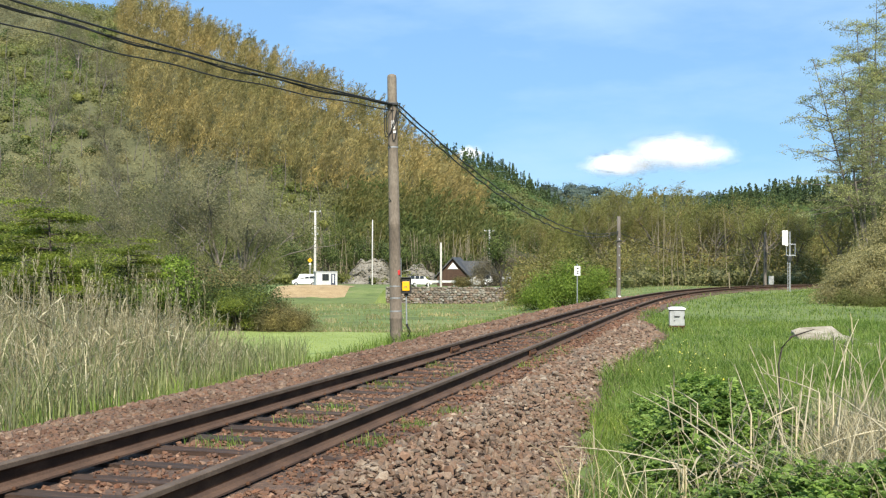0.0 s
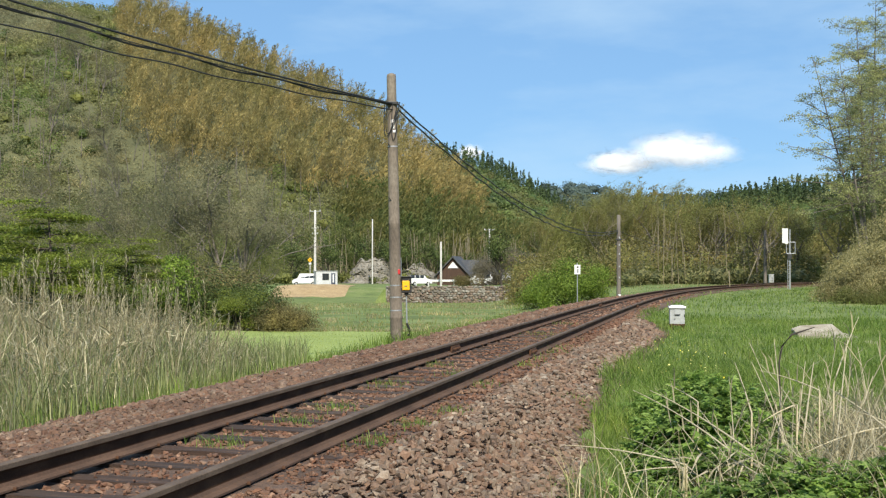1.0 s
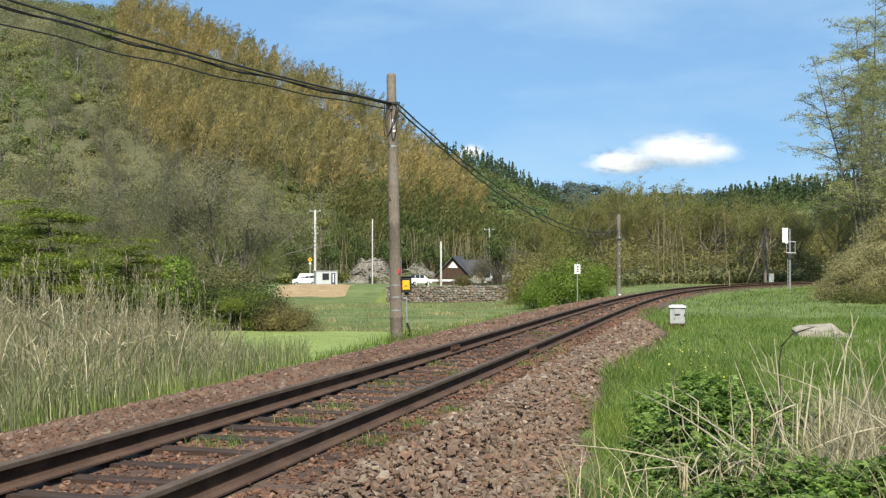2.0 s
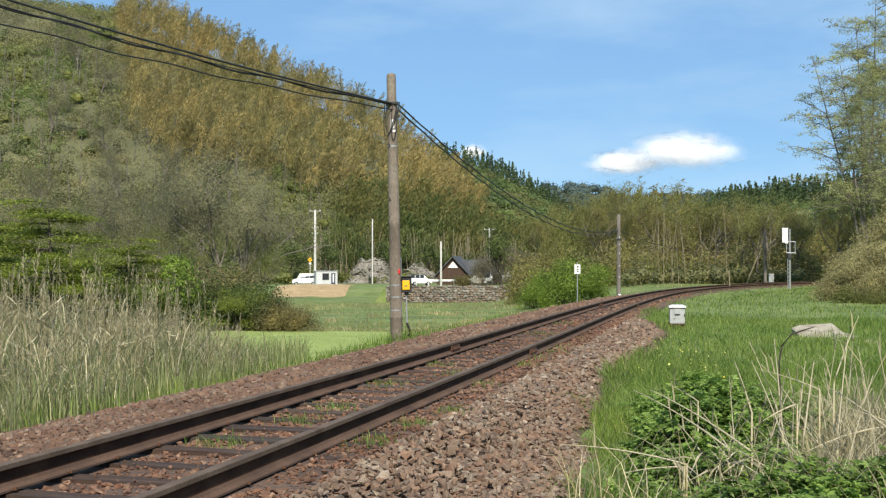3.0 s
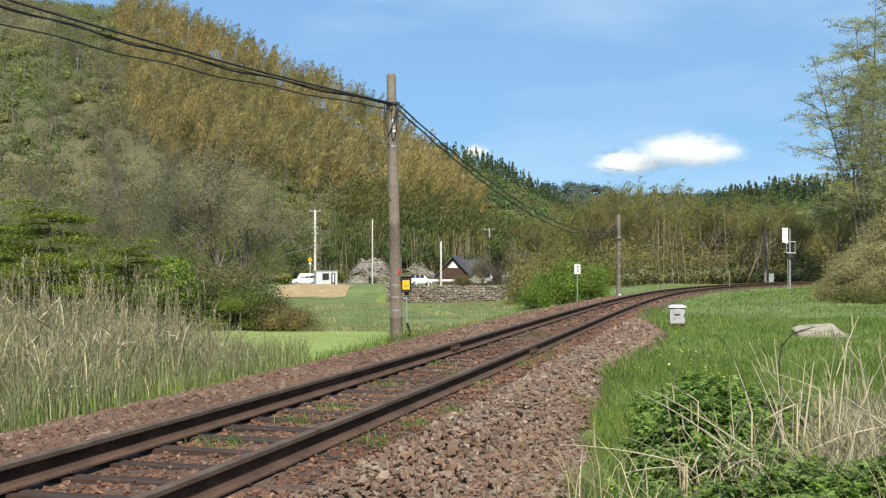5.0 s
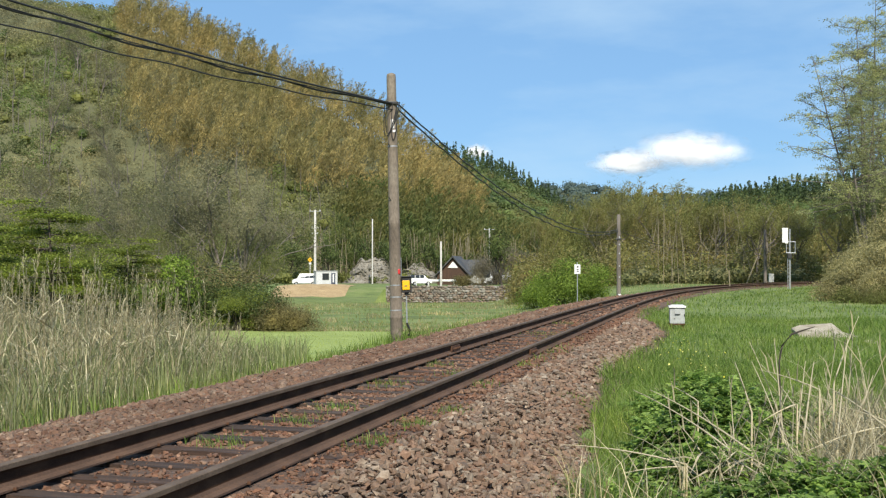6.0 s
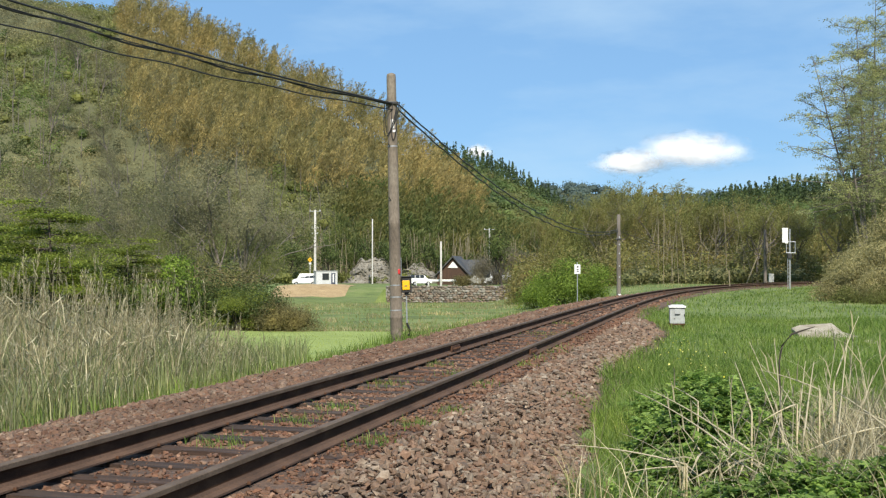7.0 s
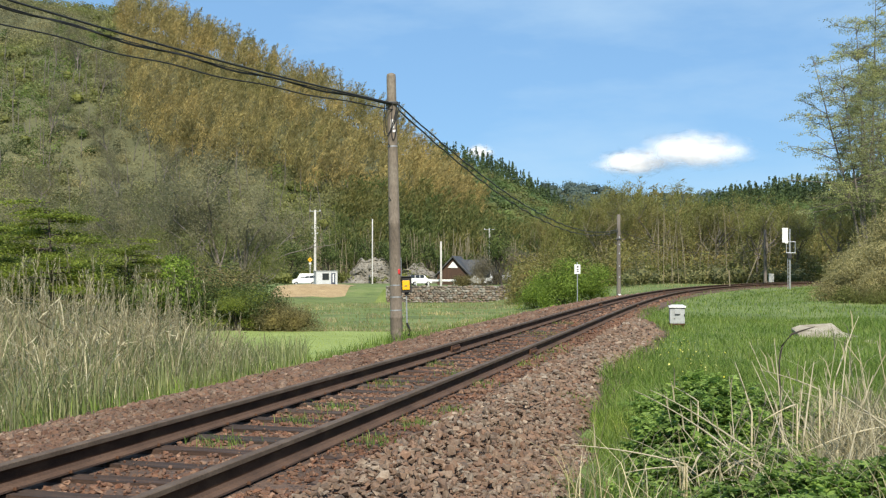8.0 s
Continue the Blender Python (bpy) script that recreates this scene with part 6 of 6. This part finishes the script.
# edge of the cess
x, y, r = sow(15000, (-8, 4), (9, 45), lambda x, y, s, d: (d < -3.2) & (d > -4.6), 92)
blades("verge_grass", on_ground(x, y, -0.02), 0.2 * r.uniform(0.5, 1.6, len(x)), 0.012, F_GRASS, "short green grass along the edge of the ballast", "grass", 93, 0.5)
r = np.random.default_rng(97)
x, y = -0.98 + r.normal(size=260) * 0.35, 28.65 + r.normal(size=260) * 0.3
blades("pole_weeds", on_ground(x, y, -0.02), 0.3 * r.uniform(0.4, 1.4, 260), 0.016, F_GRASS, "weeds grown up round the foot of the pole", "weeds", 98, 0.5)
# yellow flowers
x, y, r = sow(420, (1.5, 4.5), (13, 26), lambda x, y, s, d: (d > 2.1) & (d < 3.3), 94)
v, f = leaf_arrays(on_ground(x, y, 0.24), np.full(len(x), 0.022), r, 0.9, 0.6)
tagged(new("meadow_flowers", mesh_of("meadow_flowers", v, f, F_FLOWER)), "tiny yellow flowers in the grass", "flowers", kind="stuff")


def lobed_leaves(p, d, size, r):
    """Broad leaves cut into five pointed lobes round the stalk end."""
    n = len(p)
    side = unit(np.cross(d, np.array([0, 0, 1.0])) + r.normal(size=(n, 3)) * 0.18)
    nor = unit(np.cross(side, d))
    L = size[:, None]
    vs = []
    for ang, ln, wd in ((0.0, 1.0, 0.3), (0.75, 0.8, 0.26), (-0.75, 0.8, 0.26), (1.55, 0.5, 0.2), (-1.55, 0.5, 0.2)):
        ax = d * math.cos(ang) + side * math.sin(ang)
        ac = side * math.cos(ang) - d * math.sin(ang)
        b0 = p + d * L * 0.12
        vs.append(np.stack([b0, b0 + ax * L * ln * 0.55 + ac * L * wd + nor * L * 0.07, b0 + ax * L * ln - nor * L * (0.1 + 0.1 * abs(ang)), b0 + ax * L * ln * 0.55 - ac * L * wd + nor * L * 0.03], 1))
    v = np.stack(vs, 1).reshape(n, 20, 3)
    return v.reshape(-1, 3), np.arange(n * 20).reshape(-1, 4)


def mugwort_patch():
    """Leafy mounds of young stems, each ringed by spreading lobed leaves."""
    r = np.random.default_rng(33)
    # mounds: x, y, half width, half depth, height
    mounds = [(1.85, 9.3, 0.36, 0.5, 0.34), (2.05, 10.6, 0.38, 0.6, 0.5), (2.3, 11.6, 0.42, 0.7, 0.58), (1.8, 10.4, 0.26, 0.5, 0.3), (2.75, 11.4, 0.35, 0.6, 0.45),
              (1.72, 7.75, 0.35, 0.4, 0.3), (2.2, 8.0, 0.4, 0.45, 0.38), (2.65, 8.1, 0.35, 0.45, 0.42), (1.55, 9.3, 0.18, 0.4, 0.2), (2.35, 9.6, 0.4, 0.4, 0.3), (2.3, 13.2, 0.35, 0.8, 0.3), (2.6, 13.2, 0.4, 0.9, 0.3), (1.5, 7.1, 0.35, 0.3, 0.25), (2.0, 7.3, 0.45, 0.3, 0.3)]
    stems, P, D, Z = [], [], [], []
    for mx, my, wx, wy, mh in mounds:
        for _ in range(int(500 * wx * wy)):
            q = r.normal(size=2) * 0.52
            x, y = mx + q[0] * wx, my + q[1] * wy
            h = mh * max(0.35, 1.05 - 0.5 * (q[0] ** 2 + q[1] ** 2)) * r.uniform(0.75, 1.15)
            z = gz(x, y)
            lean = q * 0.12 + r.normal(size=2) * 0.05
            top = np.array([x + lean[0], y + lean[1], z + h])
            foot = np.array([x, y, z])
            stems.append((np.array([foot, foot * 0.5 + top * 0.5 - np.array([lean[0], lean[1], 0]) * 0.2, top]), [0.005, 0.004, 0.0025]))
            m = int(5 + h * 14)
            a = np.linspace(0.3, 1.0, m) ** 0.8
            az = np.arange(m) * 2.4 + r.uniform(0, 6.28)
            P.append(foot + (top - foot) * a[:, None])
            D.append(np.stack([np.cos(az), np.sin(az), 0.75 * a - 0.45 + r.normal(size=m) * 0.2], -1))
            Z.append(r.uniform(0.065, 0.125, m) * (1.15 - 0.5 * a ** 4))
    P, D, Z = np.concatenate(P), unit(np.concatenate(D)), np.concatenate(Z)
    v, f = lobed_leaves(P, D, Z, r)
    t = thing("mugwort_patch", 0, 0, 0, "mounds of fresh green mugwort with deeply lobed leaves", "weeds", kind="stuff")
    part("stems", tubes("stems", stems, F_NETTLE, 3), None, t)["kind"] = "stuff"
    part("leaves", mesh_of("leaves", v, f, F_NETTLE), None, t)["kind"] = "stuff"


mugwort_patch()


def stalk(x, y, length, az, tilt, r0=0.006, label="dry broken reed stalk lying over green weeds", z=0.0, bend=0.15):
    """One straw-dry stalk with a couple of withered blades; az: heading, tilt: degrees from upright."""
    a = np.linspace(0, 1, 9)
    th = np.radians(tilt) * (0.6 + 0.6 * a) if bend else np.radians(tilt) + 0 * a
    dl = length / 8
    px = np.concatenate([[0], np.cumsum(np.sin(th[1:]) * dl)])
    pz = np.concatenate([[0], np.cumsum(np.cos(th[1:]) * dl)])
    path = np.stack([px * math.cos(az), px * math.sin(az), pz], -1)
    t = thing("dry_stalk", x, y, gz(x, y) + z, label, "reed", "dry reed stalks")
    part("stem", tubes("stem", [(path, np.linspace(r0, r0 * 0.4, 9))], F_STRAW, 5), None, t)
    r = np.random.default_rng(int(abs(x * 1000 + y * 77)))
    for q in path[[3, 5, 7]]:
        v, f = blade_arrays(q[None], length * 0.22, 0.012, r, 0.9)
        part("withered_leaf", mesh_of("withered_leaf", v, f, F_DRY), None, t)
    return t


rr = random.Random(77)
SWAYING = []
for k in range(64):
    y = rr.uniform(8.4, 12.0)
    u = rr.choice([rr.uniform(0.17, 0.26), rr.uniform(0.24, 0.34), rr.uniform(0.26, 0.34)])
    t = stalk(u * y, y, rr.uniform(0.4, 0.85) * (1.2 if u > 0.23 else 0.8), rr.uniform(0, 6.28), rr.choice([rr.uniform(5, 30), rr.uniform(20, 70)]), rr.uniform(0.003, 0.007), z=rr.uniform(0, 0.2),
              label="dry straw-coloured reed stalk standing among green weeds")
    if k % 6 == 0:
        SWAYING.append(t)
# the long broken stalks, from tip to foot
def fallen(p, q, r0):
    p, q = np.array(p), np.array(q)
    t = thing("dry_stalk", *(float(c) for c in q), "bleached broken reed stalk leaning over green weeds", "reed", "dry reed stalks")
    a = np.linspace(0, 1, 9)[:, None]
    path = (p - q) * a
    path[:, 2] += 0.12 * np.linalg.norm(p - q) * (a * (1 - a))[:, 0]
    path = np.concatenate([[(0, 0.02, gz(q[0], q[1]) - q[2])], path])
    part("stem", tubes("stem", [(path, 1.1 * np.linspace(r0, r0 * 0.25, 10))], F_STRAW, 6), None, t)
    rg = np.random.default_rng(int(abs(p[0]) * 1000))
    for c in path[[4, 7]]:
        v, f = blade_arrays(c[None], 0.16, 0.011, rg, 0.9)
        part("withered_leaf", mesh_of("withered_leaf", v, f, F_DRY), None, t)
    return t


for p, q, r0 in (
    ((1.344, 9.6, 0.252), (1.898, 9.0, -0.087), 0.007),
    ((1.479, 9.7, 0.243), (2.093, 9.2, -0.133), 0.008),
    ((0.801, 8.9, -0.044), (1.562, 8.7, -0.144), 0.007),
    ((2.43, 9.1, -0.119), (3.136, 9.6, -0.008), 0.009),
    ((2.667, 9.4, 0.29), (3.022, 9.0, -0.012), 0.009),
    ((1.647, 9.5, 0.024), (1.767, 9.3, -0.147), 0.006),
    ((1.764, 9.6, 0.172), (1.978, 9.2, -0.171), 0.006),
    ((2.275, 10, 0.424), (2.419, 9.5, -0.174), 0.007),
    ((2.338, 10, 0.361), (2.72, 9.8, 0.234), 0.006),
    ((1.132, 8.6, -0.187), (1.544, 8.7, -0.159), 0.006),
    ((2.193, 9.3, 0.066), (2.478, 9.5, 0.162), 0.007),
    ((2.066, 9.8, 0.336), (2.064, 9.6, -0.188), 0.005),
    ((2.417, 9.9, 0.596), (2.429, 9.7, -0.08), 0.007),
    ((2.679, 9.8, 0.438), (2.518, 9.5, -0.135), 0.009),
    ((2.671, 10.0, 0.424), (2.504, 9.6, -0.108), 0.007),
    ((2.924, 9.8, 0.601), (2.726, 9.4, -0.121), 0.007),
    ((3.128, 10.2, 0.75), (2.764, 9.6, 0.292), 0.006),
    ((2.193, 10.2, 0.41), (2.252, 9.9, 0.06), 0.007),
    ((1.617, 9.8, 0.275), (1.804, 9.6, 0.172), 0.005),
    ((1.876, 8.9, -0.055), (2.088, 8.7, -0.173), 0.006),
    ((1.782, 8.8, -0.078), (2.028, 8.6, -0.212), 0.006),
    ((2.706, 9.2, 0.173), (3.056, 9.1, 0.051), 0.006),
):
    fallen(p, q, r0)
r = np.random.default_rng(66)
y = r.uniform(7.0, 12.5, 2600)
x = y * np.where(r.uniform(size=2600) < 0.6, r.uniform(0.27, 0.35, 2600), r.uniform(0.08, 0.3, 2600))
s_, d_ = beside(x, y)
k = (d_ > 2.1) & (lumps(x * 1.7, y * 1.7, 4.0) > -0.1) & ((x / y > 0.2) | (y < 8.6))
blades("dead_grass", on_ground(x[k], y[k], 0.03), r.uniform(0.25, 0.6, k.sum()), 0.007, F_DRY, "matted dead straw among the green", "grass", 67, 0.9)
y = r.uniform(8.5, 11.8, 800)
x = y * r.uniform(0.272, 0.345, 800)
blades("straw_mat", on_ground(x, y, 0.02), r.uniform(0.2, 0.55, 800), 0.008, F_DRY, "bleached mat of fallen reed straw", "straw", 68, 1.1)


# bleached litter caught among the green, and one dark curled stem
r = np.random.default_rng(69)
px = np.concatenate([r.normal(1.8, 0.16, 90), r.normal(2.75, 0.25, 110), r.normal(1.25, 0.2, 40)])
py = np.concatenate([r.normal(8.95, 0.14, 90), r.normal(9.4, 0.4, 110), r.normal(7.9, 0.25, 40)])
lift = np.concatenate([r.uniform(0.12, 0.32, 90), r.uniform(0.05, 0.3, 110), r.uniform(0.02, 0.1, 40)])
v, f = leaf_arrays(on_ground(px, py) + np.stack([0 * lift, 0 * lift, lift], -1), np.full(len(px), 0.3), r, 0.045, 0.75)
tagged(new("straw_litter", mesh_of("straw_litter", v, f, F_STRAW)), "bleached broken straw caught among green weeds", "straw", kind="stuff")
curl = [(2.46, 9.9, gz(2.46, 9.9)), (2.485, 10.0, 0.2), (2.478, 10.0, 0.42), (2.5, 10.0, 0.54), (2.57, 10.0, 0.625), (2.66, 10.0, 0.655), (2.74, 10.0, 0.68)]
tagged(new("dead_stem", tubes("dead_stem", [(curl, [0.006, 0.006, 0.006, 0.007, 0.008, 0.006, 0.003])], M_BARK_D, 6)), "dark withered stem curling over the grass", "weed")


# ---- reed bed on the left: clumps of dry reeds over young green blades ----
def reed_clump(seed, n_dry, n_green, height):
    r = np.random.default_rng(seed)
    t = thing("reed_clump", 0, 0, 0, "clump of tall dry pampas reeds with young green blades", "reeds")
    p = np.stack([r.normal(size=n_green) * 0.42, r.normal(size=n_green) * 0.42, 0 * r.uniform(size=n_green)], -1)
    v, f = blade_arrays(p, height * r.uniform(0.2, 0.85, n_green), 0.018, r, 0.34)
    part("undergrowth", mesh_of("undergrowth", v, f, F_REED), None, t, "young green blades")["kind"] = "stuff"
    p = np.stack([r.normal(size=n_dry) * 0.4, r.normal(size=n_dry) * 0.4, 0 * r.uniform(size=n_dry)], -1)
    v, f = blade_arrays(p, height * r.uniform(0.25, 1.0, n_dry) ** 1.2, r.uniform(0.01, 0.03, n_dry), r, 0.46, (-0.04, 0.0), 3)
    part("straw", mesh_of("straw", v, f, F_DRY), None, t, "straw-dry blades")["kind"] = "stuff"
    q = np.stack([r.normal(size=28) * 0.45, r.normal(size=28) * 0.45, height * r.uniform(0.3, 0.9, 28)], -1)
    v, f = leaf_arrays(q, np.full(28, 0.32), r, 0.075, 0.0)
    part("litter", mesh_of("litter", v, f, F_DRY), None, t, "broken bleached leaves")["kind"] = "stuff"
    for k in range(6):
        q = r.normal(size=2) * 0.4
        h = height * r.uniform(0.8, 1.3)
        l = r.normal(size=2) * 0.18 + np.array([-0.06, 0])
        path = np.array([(q[0], q[1], 0), (q[0] + l[0] * 0.4, q[1] + l[1] * 0.4, h * 0.5), (q[0] + l[0], q[1] + l[1], h)])
        stem = part("stem", tubes("stem", [(path, [0.006, 0.005, 0.002])], F_DRY, 4), None, t)
        e = path[-1] + np.outer(np.linspace(-0.2, 0.06, 9), [l[0] * 0.5, l[1] * 0.5, 1.0])
        P = np.repeat(e, 2, 0) + r.normal(size=(18, 3)) * 0.015
        v, f = blade_arrays(P, 0.1, 0.008, r, 0.35, (-0.25, 0))
        part("plume", mesh_of("plume", v, f, F_DRY), None, stem, "feathery dry seed head")
    return t


REEDS = [reed_clump(200 + k, 80, 230, 1.75) for k in range(5)]
rr = random.Random(55)
spots = []
tries = 0
while len(spots) < 120 and tries < 6000:
    tries += 1
    y = rr.uniform(12.5, 31)
    x = y * rr.uniform(-0.37, -0.10)
    s, d = (float(a[0]) for a in beside(np.array([x]), np.array([y])))
    limit = np.interp(x / y, [-0.36, -0.2, -0.155, -0.13, -0.1], [31, 29, 26, 24, 21])
    if d < -4.1 and y < limit and all((x - a) ** 2 + (y - b) ** 2 > 0.3 for a, b in spots):
        spots.append((x, y))
for k, (x, y) in enumerate(spots):
    base = REEDS[k % 5]
    d = float(beside(np.array([x]), np.array([y]))[1][0])
    far = float(np.interp(x / y, [-0.33, -0.2, -0.1], [1.1, 0.9, 0.55]))
    sc = rr.uniform(0.45, 1.02) * far * float(np.interp(-d, [4.0, 5.0, 6.5], [0.45, 0.75, 1.0]))
    m = pose(x, y, gz(x, y) - 0.03, 0, 0, rr.uniform(0, 360))
    ob = base if k < 5 else copy_thing(base, m)
    ob["group"] = "reed bed"
    ob.matrix_basis = m @ Matrix.Diagonal((sc * 1.1, sc * 1.1, sc, 1))
    if k % 4 == 0:
        SWAYING.append(ob)
x, y, r = sow(14000, (-12, 0), (11, 32), lambda x, y, s, d: (d < -3.6) & (d > -9) & (x / y < -0.1) & (x / y > -0.37), 95)
blades("reed_verge", on_ground(x, y, -0.02), 0.5 * r.uniform(0.4, 1.4, len(x)), 0.014, F_REED, "green reed blades along the foot of the reed bed", "reeds", 96, 0.35)


# ---- single stones on the heaped shoulder nearest the path ----
def single_stones():
    r = np.random.default_rng(91)
    shapes = []
    for k in range(14):
        shapes.append(mesh_of("stone", SHAPES[k], SFACES[k], M_STONE_O))
    for k in range(300):
        s, d = r.uniform(4.2, 8.2), r.uniform(1.1, 2.3)
        x, y, _ = on_track(s, d)
        z = gz(float(x), float(y)) + 0.03 + 0.09 * math.exp(-((d - 1.45) / 0.4) ** 2) + r.uniform(0.0, 0.015)
        sz = 0.05 * r.uniform(0.6, 1.4)
        ob = part("stone", shapes[k % 14], None, bed)
        ob.matrix_basis = pose(float(x), float(y), z, r.uniform(0, 360), r.uniform(0, 360), r.uniform(0, 360)) @ Matrix.Diagonal((sz, sz, sz * 0.85, 1))


single_stones()


# ---- clouds: soft billows drifting to the right ----
def cloud_material():
    m, n, l, b = material("cloud_vapour", 1.0)
    b.inputs["Base Color"].default_value = (0.61, 0.62, 0.64, 1)
    b.inputs["Specular IOR Level"].default_value = 0.0
    tc = n.new("ShaderNodeTexCoord")
    ln = n.new("ShaderNodeVectorMath")
    ln.operation = "LENGTH"
    flat = n.new("ShaderNodeVectorMath")
    flat.operation = "MULTIPLY"
    flat.inputs[1].default_value = (1, 0, 1)
    l.new(tc.outputs["Object"], flat.inputs[0])
    l.new(flat.outputs["Vector"], ln.inputs[0])
    t = n.new("ShaderNodeTexNoise")
    t.inputs["Scale"].default_value, t.inputs["Detail"].default_value = 1.7, 4
    mp = n.new("ShaderNodeMapping")
    mp.inputs["Scale"].default_value = (2.0, 0.4, 0.9)
    l.new(tc.outputs["Object"], mp.inputs["Vector"])
    l.new(mp.outputs["Vector"], t.inputs["Vector"])
    # vapour scatters light softly: shade by height in the billow, not by its skin
    nv = n.new("ShaderNodeVectorMath")
    nv.operation = "MULTIPLY_ADD"
    nv.inputs[1].default_value, nv.inputs[2].default_value = (0.1, 0, 0.75), (-0.2, -0.6, 0.35)
    l.new(tc.outputs["Object"], nv.inputs[0])
    nn = n.new("ShaderNodeVectorMath")
    nn.operation = "NORMALIZE"
    l.new(nv.outputs["Vector"], nn.inputs[0])
    l.new(nn.outputs["Vector"], b.inputs["Normal"])
    add = n.new("ShaderNodeMath")
    add.operation = "MULTIPLY_ADD"
    l.new(t.outputs["Fac"], add.inputs[0])
    add.inputs[1].default_value = 0.9
    l.new(ln.outputs["Value"], add.inputs[2])
    mr = n.new("ShaderNodeMapRange")
    mr.interpolation_type = "SMOOTHSTEP"
    for k, v in zip(("From Min", "From Max", "To Min", "To Max"), (0.42, 1.4, 0.92, 0.0)):
        mr.inputs[k].default_value = v
    l.new(add.outputs["Value"], mr.inputs["Value"])
    l.new(mr.outputs["Result"], b.inputs["Alpha"])
    return m


M_CLOUD = cloud_material()


def billow(w, d, h, seed):
    """A flattened lumpy dome, one unit across before it is sized."""
    bm = bmesh.new()
    bmesh.ops.create_icosphere(bm, subdivisions=5, radius=1.0)
    for v in bm.verts:
        c = v.co
        v.co = c * (1 + 0.12 * noise.noise(c * 2.3 + Vector((seed, 0, 0))) + 0.05 * noise.noise(c * 6 + Vector((seed, 3, 0))))
    return bm_mesh("billow", bm, M_CLOUD, True)


def cloud(x, y, z, pieces, label):
    t = thing("cloud", x, y, z, label, "cloud")
    for k, (dx, dz, w, h) in enumerate(pieces):
        ob = part("billow", billow(w, 1, h, 3.7 * k + x), None, t)
        ob.matrix_basis = Matrix.LocRotScale((dx, 60.0 * k, dz), None, (w, 25, h))
    return t


CLOUDS = [cloud(500, 3000, 256, [(20, 0, 165, 50), (-105, -22, 110, 36)], "small white fair-weather cloud with a flat grey base"),
          cloud(57, 3000, 253, [(0, 0, 40, 20)], "little white cloud peeping over the ridge")]


def motions():
    """Clouds drift, reeds and stalks sway in a light wind."""
    for c, speed in zip(CLOUDS, (4.1, 3.0)):
        m = c.matrix_basis.copy()
        walk(c, [(t, Matrix.Translation((speed * t, 0, 0)) @ m) for t in (0.0, 2.0, 4.0, 6.0, 8.0)])
    r = random.Random(4)
    for ob in SWAYING:
        m = ob.matrix_basis.copy()
        sc = ob.scale.copy()
        base = Matrix.LocRotScale(m.to_translation(), m.to_quaternion(), None)
        ph, amp = r.uniform(0, 6.28), r.uniform(0.5, 1.5)
        rows = []
        for k in range(17):
            t = k * 0.5
            a = amp * math.sin(1.9 * t + ph) + 0.4 * amp * math.sin(4.3 * t + 2 * ph)
            rows.append((t, base @ Matrix.Rotation(radians(a), 4, Vector((math.cos(ph), math.sin(ph), 0)))))
        walk(ob, rows)


motions()
